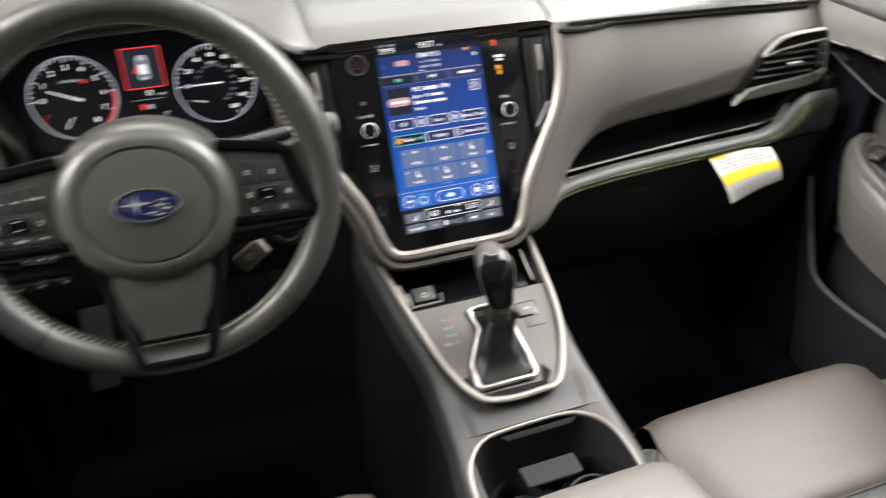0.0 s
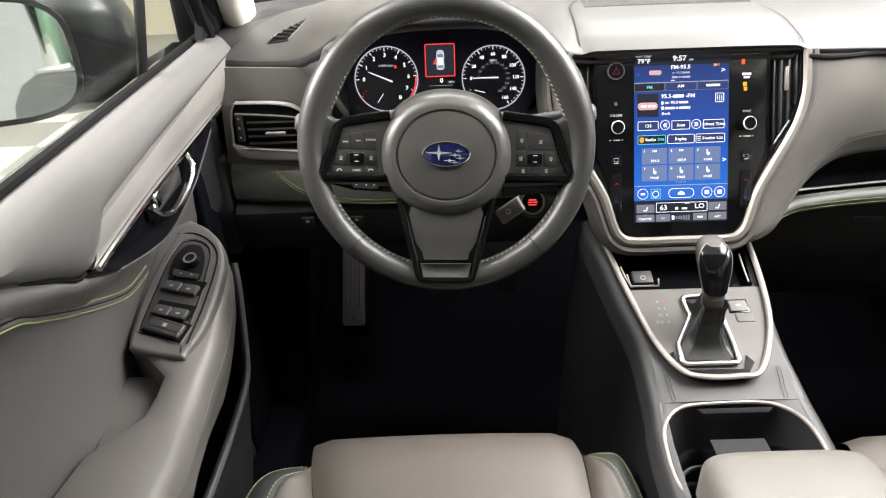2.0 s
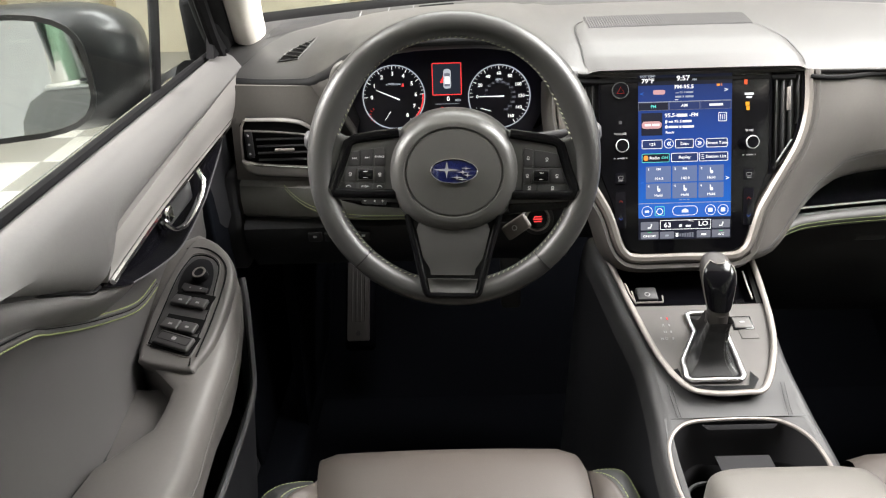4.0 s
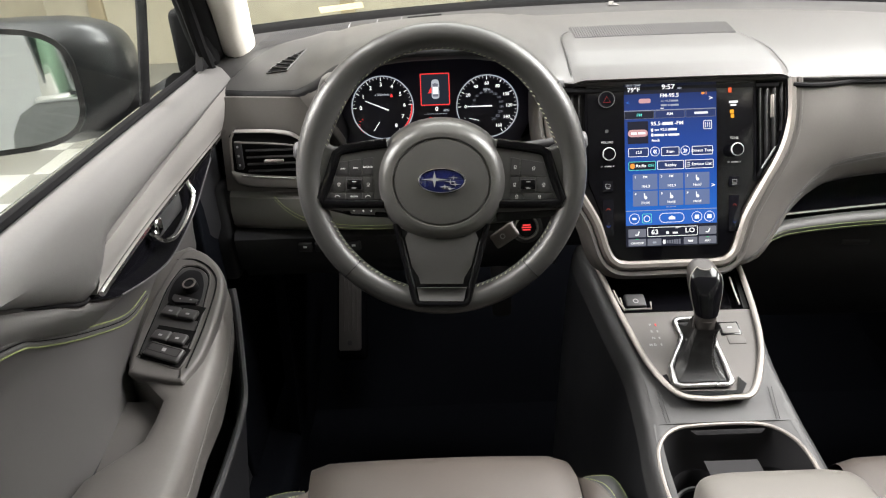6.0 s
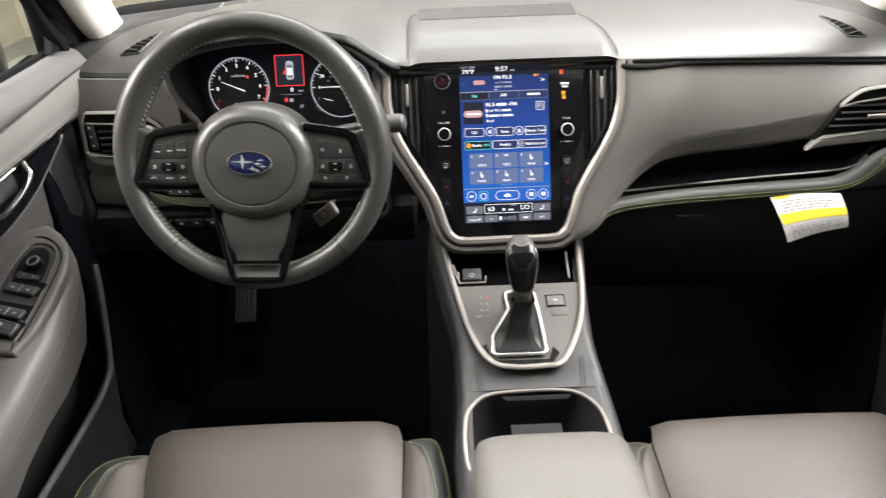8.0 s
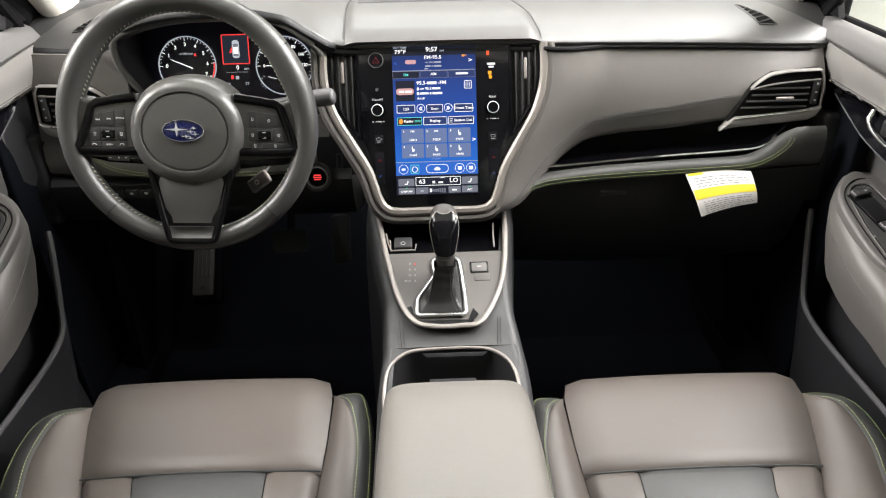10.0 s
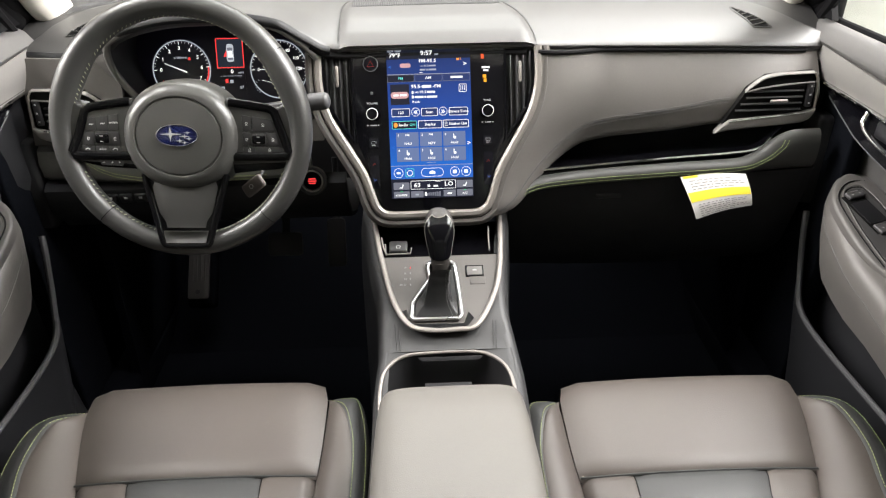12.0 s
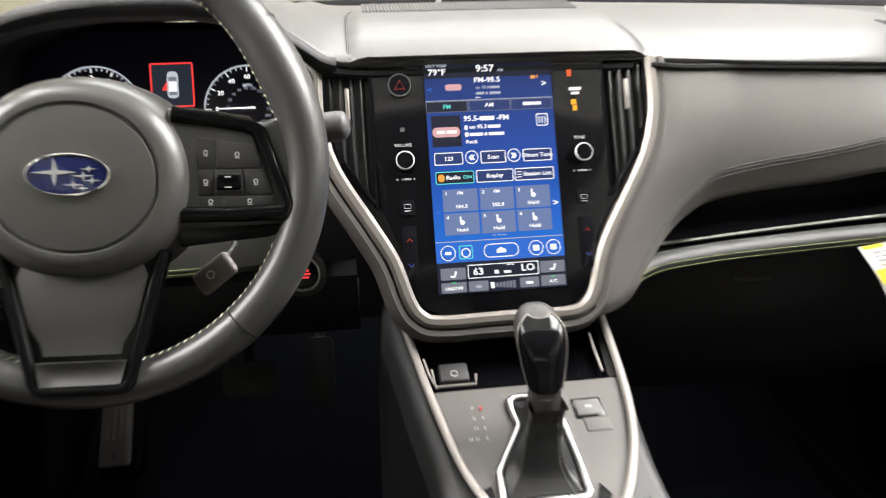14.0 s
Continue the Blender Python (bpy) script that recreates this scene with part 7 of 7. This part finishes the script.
# cup holders
CUP = [(-0.075, 0.50), (-0.090, 0.54), (-0.091, 0.590), (-0.083, 0.622), (-0.058, 0.645), (-0.018, 0.651), (0.05, 0.651), (0.082, 0.641), (0.103, 0.617), (0.110, 0.58), (0.108, 0.54), (0.096, 0.50)]
CZ = lambda y: 0.4385 + 0.20 * (y - 0.59)
cupc = catmull([Vector((x, y, CZ(y) + 0.002)) for x, y in CUP], 6)
part("cup_frame", tube(cupc, 0.0029, 8), SATIN, console, "satin silver edge of the cup holders")
rim_out = []
for p in cupc:
    a, b = cw(p.y)
    d = Vector((p.x - 0.01, p.y - 0.57, 0))
    k = min([t for t in (((b - 0.010) - 0.01) / d.x if d.x > 1e-6 else 9, ((a + 0.010) - 0.01) / d.x if d.x < -1e-6 else 9, (0.654 - 0.57) / d.y if d.y > 1e-6 else 9) if t > 0] + [9])
    q = Vector((0.01, 0.57, 0)) + d * min(k, 3)
    rim_out.append(Vector((q.x, q.y, ctop(q.y) + 0.0012)))
part("cup_deck", grid([[p + Vector((0, 0, -0.001)) for p in cupc], rim_out]), CONAPRON, console)
wall = [[Vector((lerp(p.x, 0.01, 0.06 * k), lerp(p.y, 0.56, 0.06 * k), p.z - 0.004 - 0.03 * k)) for p in cupc] for k in range(4)]
cup = part("cup_well", grid(wall), PLASTIC, console, "deep black cup holder well")
part("cup_floor", rbox(0.19, 0.18, 0.006, 0.002, pose(0.01, 0.56, 0.345)), PLASTIC, console)
for x0, s_ in ((-0.036, 1), (0.060, -1)):
    arc = [(x0 + 0.043 * math.cos(t), 0.565 + 0.046 * math.sin(t)) for t in [2 * math.pi * i / 36 for i in range(37)]]
    part("cup_wall", grid([[Vector((x0 + (x - x0) * f, 0.565 + (y - 0.565) * f, z)) for x, y in arc] for z, f in ((0.412, 1.0), (0.405, 0.97), (0.352, 0.90))]), CUP_PLASTIC, cup, "dark round cup wall")
fin = [(-0.036, 0.0), (-0.022, -0.010), (-0.014, -0.026), (-0.012, -0.065), (0.012, -0.065), (0.014, -0.026), (0.022, -0.010), (0.036, 0.0)]
part("cup_divider", prism(fin, 0.030, axes((0.012, 0.612, 0.425), (1, 0, 0), (0, -0.25, 1), (0, -1, 0)), 0.004, 3), CUP_PLASTIC, cup, "dark grey fin between the cups")
part("cup_latch", prism([(-0.052, 0.0), (0.052, 0.0), (0.044, -0.007), (-0.044, -0.007)], 0.003, axes((0.017, 0.6460, 0.4480), (1, 0, 0), (0, 0.75, 0.66), (0, -0.66, 0.75)), 0.001), CUP_PLASTIC, cup, "dark latch plate under the frame")
for x in (-0.036, 0.060):
    part("cup_ring", tube([Vector((x + 0.036 * math.cos(2 * math.pi * i / 32), 0.560 + 0.036 * math.sin(2 * math.pi * i / 32), 0.392)) for i in range(32)], 0.003, 6, True), CONSIDE, cup)
# armrest lid
lid = thing("armrest_box", (0.012, 0.35, 0.10), "pale grey padded armrest lid on the console box", "armrest")
rows = []
for k, (y, in_, dz) in enumerate(((0.512, 0.035, -0.050), (0.516, 0.020, -0.030), (0.512, 0.012, -0.014), (0.502, 0.008, -0.005), (0.488, 0.005, 0.000), (0.45, 0.002, 0.003), (0.38, 0.0, 0.004), (0.30, 0.0, 0.004), (0.2, 0.0, 0.002), (0.12, 0.0, 0.0))):
    x0, x1 = -0.090 + in_, 0.113 - in_
    z = 0.520 + dz
    h = 0.045 if dz > -0.02 else 0.02
    cxx = (x0 + x1) / 2
    hw = (x1 - x0) / 2
    prof = []
    for i in range(25):
        a = math.pi * i / 24
        cx_ = math.copysign(abs(math.cos(a)) ** 0.35, math.cos(a))
        sz_ = abs(math.sin(a)) ** 0.35
        prof.append(Vector((cxx - hw * cx_, y, z - h * (1 - sz_) + 0.003 * math.sin(a))))
    rows.append([Vector((prof[0].x, y, prof[0].z - 0.02))] + prof + [Vector((prof[-1].x, y, prof[-1].z - 0.02))])
part("lid", grid(rows, False), LID, lid, "pale grey leather lid")
part("box", rbox(0.185, 0.40, 0.40, 0.01, pose(0.0115, 0.30, 0.26)), DASH_LOW, lid)

# ---- front seats ----
seat = thing("front_seat", (-0.389, 0.40, 0.03), "grey leather seat cushion with dark insert and lime stitching", "car seat", "front seats")
SX = -0.389


def cush(u, y):
    """Cushion height: u across (-1..1), y along."""
    front_drop = 0.0
    if y > 0.66:
        front_drop = 0.055 * ((y - 0.66) / 0.06) ** 2.6
    base = interp(y, [(0.10, 0.318), (0.30, 0.330), (0.45, 0.352), (0.56, 0.366), (0.64, 0.374), (0.72, 0.374)])[0]
    return base - front_drop + 0.006 * (1 - u * u)


def cxw(y):
    """Left and right edge of the cushion's middle."""
    return interp(y, [(0.10, -0.130, 0.190), (0.44, -0.128, 0.198), (0.50, -0.145, 0.202), (0.58, -0.166, 0.206), (0.64, -0.179, 0.206), (0.68, -0.182, 0.198), (0.72, -0.184, 0.190)])


def cx_pts(y, n=14):
    a, b = cxw(y)
    return [lerp(a, b, j / n) for j in range(n + 1)]


ysf = [0.503, 0.506, 0.512, 0.53, 0.56, 0.60, 0.63, 0.65, 0.67, 0.68, 0.69, 0.70, 0.708, 0.714, 0.718]


def edge_round(u):
    return 0.010 * max(0, (abs(u) - 0.90) / 0.10) ** 2


rows = []
for y in ysf:
    dip = 0.006 * max(0, (0.512 - y) / 0.009)
    a, b = cxw(y)
    row = []
    for x in cx_pts(y):
        u = (x - (a + b) / 2) / ((b - a) / 2)
        row.append(Vector((SX + x, y, cush(u, y) - dip - edge_round(u))))
    rows.append(row)
rows.append([p + Vector((0, 0.004, -0.05)) for p in rows[-1]])
rows.append([p + Vector((0, -0.02, -0.10)) for p in rows[-1]])
part("thigh_support", grid(rows), LEATHER, seat, "grey leather front of the cushion")
# rear part: side strips and dark insert
for name, f0, f1, m_, lab in (("side_strip", 0.0, 0.22, LEATHER, ""), ("insert", 0.225, 0.775, LEATHER_DARK, "dark grey perforated insert"), ("side_strip", 0.78, 1.0, LEATHER, "")):
    rows = []
    for y in (0.10, 0.18, 0.26, 0.34, 0.42, 0.46, 0.49, 0.496, 0.5015):
        a, b = cxw(y)
        row = []
        for j in range(9):
            f = lerp(f0, f1, j / 8)
            x = lerp(a, b, f)
            u = 2 * f - 1
            e = 0.003 * (1 - min(1, min(j, 8 - j) / 0.8)) if name == "insert" or True else 0
            row.append(Vector((SX + x, y, cush(u, y) - 0.005 * max(0, (y - 0.49) / 0.0115) - e - edge_round(u) * (1 if name == "side_strip" else 0))))
        rows.append(row)
    part(name, grid(rows), m_, seat, lab)
for y0 in (0.5025,):
    a, b = cxw(y0)
    part("seam", tube([Vector((SX + x, y0, cush(2 * (x - a) / (b - a) - 1, y0) - 0.005)) for x in cx_pts(y0, 24)], 0.002, 5), LEATHER_DARK, seat)
# bolsters: light face, and a dark band round the outside with stitching on both edges
def bolster(s, seam, crest, outer):
    sm_l, cr_l, ou_l = ([Vector((x, y, 0)) for x, y in line] for line in (seam, crest, outer))
    sm_l, cr_l, ou_l = catmull(sm_l, 6), catmull(cr_l, 6), catmull(ou_l, 6)
    face, band, skirt = [], [], []
    n = len(cr_l)
    for k, (a, c, o) in enumerate(zip(sm_l, cr_l, ou_l)):
        near = min(1.0, k / 14)
        za = cush(1, a.y) - 0.012 - 0.004 * (1 - near)
        zc = cush(1, c.y) + lerp(-0.006, 0.014, near) + 0.012 * max(0.0, (0.45 - c.y) / 0.3)
        zo = zc - lerp(0.014, 0.026 if s < 0 else 0.016, near)
        mid = []
        for f in (0, 0.06, 0.2, 0.45, 0.7, 0.9, 1):
            z = lerp(za, zc, f ** 0.6) + 0.007 * math.sin(math.pi * f) * near
            mid.append(Vector((SX + lerp(a.x, c.x, f), lerp(a.y, c.y, f), z - (0.0018 if f == 1 else 0))))
        face.append(mid)
        row = []
        for f in (0, 0.1, 0.3, 0.6, 0.85, 1):
            row.append(Vector((SX + lerp(c.x, o.x, f), lerp(c.y, o.y, f), lerp(zc, zo, f ** 2.2) - (0.0018 if f == 0 else 0))))
        band.append(row)
        d = Vector((o.x - c.x, o.y - c.y, 0)).normalized()
        q = row[-1]
        skirt.append([q, q + d * 0.004 + Vector((0, 0, -0.012)), q + d * 0.005 + Vector((0, 0, -0.05)), q - d * 0.01 + Vector((0, 0, -0.16))])
    part("bolster", grid(face), LEATHER, seat, "grey leather side bolster")
    part("bolster_band", grid(band), LEATHER_DARK, seat, "dark outer band with lime stitching")
    part("bolster_skirt", grid(skirt), LEATHER_DARK, seat)
    for line in ([r[0].lerp(r[2], 0.45) + Vector((0, 0, 0.0016)) for r in band], [r[-2].lerp(r[-1], 0.2) + Vector((0, 0, 0.0008)) for r in band]):
        part("stitching", stitches(line, 0.0058, 0.0034, 0.0007), STITCH, seat, "lime stitching")


bolster(-1, [(-0.180, 0.650), (-0.178, 0.637), (-0.176, 0.625), (-0.171, 0.595), (-0.149, 0.515), (-0.127, 0.44), (-0.129, 0.30), (-0.130, 0.10)],
        [(-0.180, 0.628), (-0.193, 0.618), (-0.208, 0.603), (-0.218, 0.575), (-0.220, 0.52), (-0.205, 0.44), (-0.198, 0.30), (-0.195, 0.10)],
        [(-0.188, 0.650), (-0.215, 0.646), (-0.245, 0.632), (-0.265, 0.595), (-0.266, 0.525), (-0.250, 0.44), (-0.240, 0.30), (-0.236, 0.10)])
bolster(1, [(0.204, 0.655), (0.207, 0.645), (0.208, 0.63), (0.207, 0.58), (0.205, 0.53), (0.200, 0.46), (0.196, 0.30), (0.190, 0.10)],
        [(0.212, 0.640), (0.224, 0.628), (0.236, 0.608), (0.247, 0.570), (0.253, 0.53), (0.254, 0.46), (0.250, 0.30), (0.244, 0.10)],
        [(0.216, 0.656), (0.238, 0.653), (0.256, 0.643), (0.268, 0.605), (0.275, 0.55), (0.277, 0.47), (0.273, 0.30), (0.268, 0.10)])
part("seat_base", rbox(0.46, 0.52, 0.22, 0.03, pose(SX + 0.015, 0.37, 0.16)), DASH_LOW, seat, "black plastic seat base")
copy_thing(seat, Matrix.Translation((0.398, 0.378, 0.026)) @ Matrix.Diagonal((-1, 1, 1, 1)))

# ---- pedals, mats, label ----
foot = thing("foot_rest", (-0.59, 1.27, 0.16), "worn grey metal foot rest plate in the footwell", "foot rest")
fmx = axes((-0.59, 1.250, 0.168), (1, 0, 0), Vector((0, 0.68, 0.73)).normalized(), Vector((0, -0.73, 0.68)).normalized())
part("plate", prism(rrect(0.052, 0.22, 0.006, 0, 0.105), 0.006, fmx, 0.002), STEEL, foot)
for k in range(4):
    part("rib", rbox(0.004, 0.16, 0.003, 0.001, fmx @ pose(-0.015 + 0.010 * k, 0.12, 0.006)), STEEL, foot)
part("stud", disc(0, 0.006, 0.002, fmx @ pose(0, 0.012, 0.006), 20), PLASTIC, foot)
part("base", rbox(0.07, 0.04, 0.2, 0.01, pose(-0.59, 1.33, 0.20, -42)), CARPET, foot)
ped = thing("accelerator_pedal", (-0.235, 1.30, 0.20), "dark grey ribbed accelerator pedal", "pedal")
pm = axes((-0.235, 1.29, 0.29), (1, 0, 0), Vector((0, 0.45, 0.89)).normalized(), Vector((0, -0.89, 0.45)).normalized())
part("pad", prism(rrect(0.045, 0.12, 0.01), 0.010, pm, 0.003), PLASTIC, ped)
part("arm", tube([pm @ Vector((0, 0.05, -0.01)), pm @ Vector((0, 0.12, -0.03)), Vector((-0.235, 1.40, 0.47))], 0.008, 8), PLASTIC, ped)
ped = thing("brake_pedal", (-0.345, 1.27, 0.25), "black rubber brake pedal", "pedal")
pm = axes((-0.345, 1.22, 0.33), (1, 0, 0), Vector((0, 0.45, 0.89)).normalized(), Vector((0, -0.89, 0.45)).normalized())
part("pad", prism(rrect(0.08, 0.055, 0.01), 0.010, pm, 0.003), PLASTIC, ped)
part("arm", tube([pm @ Vector((0, 0.02, -0.005)), pm @ Vector((0, 0.09, -0.02)), Vector((-0.345, 1.33, 0.52))], 0.009, 8), PLASTIC, ped)

tag = thing("warning_label", (0.53, 0.94, 0.59), "white paper label with a yellow band hanging from the dashboard", "label")
rows = []
TLc, TRc, BRc, BLc = Vector((0.454, 0.938, 0.606)), Vector((0.574, 0.936, 0.609)), Vector((0.583, 0.905, 0.560)), Vector((0.480, 0.895, 0.540))
def lab(u, v, lift=0.0):
    p = TLc.lerp(TRc, u).lerp(BLc.lerp(BRc, u), v)
    return p + Vector((0, -0.010 * math.sin(math.pi * v) - lift * 0.9, 0.004 * math.sin(math.pi * u) + lift * 0.3))
part("sheet", slab([[lab(i / 10, j / 10) for i in range(11)] for j in range(11)], 0.0006, (0, 1, 0)), PAPER, tag, "curled white paper")
part("yellow_band", grid([[lab(0.01 + 0.98 * i / 10, v, 0.0008) for i in range(11)] for v in (0.34, 0.42, 0.50, 0.56)]), YELLOW, tag, "yellow warning band")
part("yellow_corner", grid([[lab(0.03 + 0.22 * i / 4, v, 0.0008) for i in range(5)] for v in (0.0, 0.05)]), YELLOW, tag)
txt = []
for r_, v in enumerate((0.10, 0.16, 0.22, 0.28, 0.64, 0.70, 0.76, 0.82, 0.88, 0.94)):
    u = 0.10
    random.seed(r_)
    while u < (0.9 if r_ % 3 else 0.7):
        L = random.uniform(0.03, 0.10)
        txt.append(grid([[lab(u, v, 0.0008), lab(u + L, v, 0.0008)], [lab(u, v + 0.022, 0.0008), lab(u + L, v + 0.022, 0.0008)]]))
        u += L + 0.025
for line in txt:
    part("print_bar", line, INK, tag)
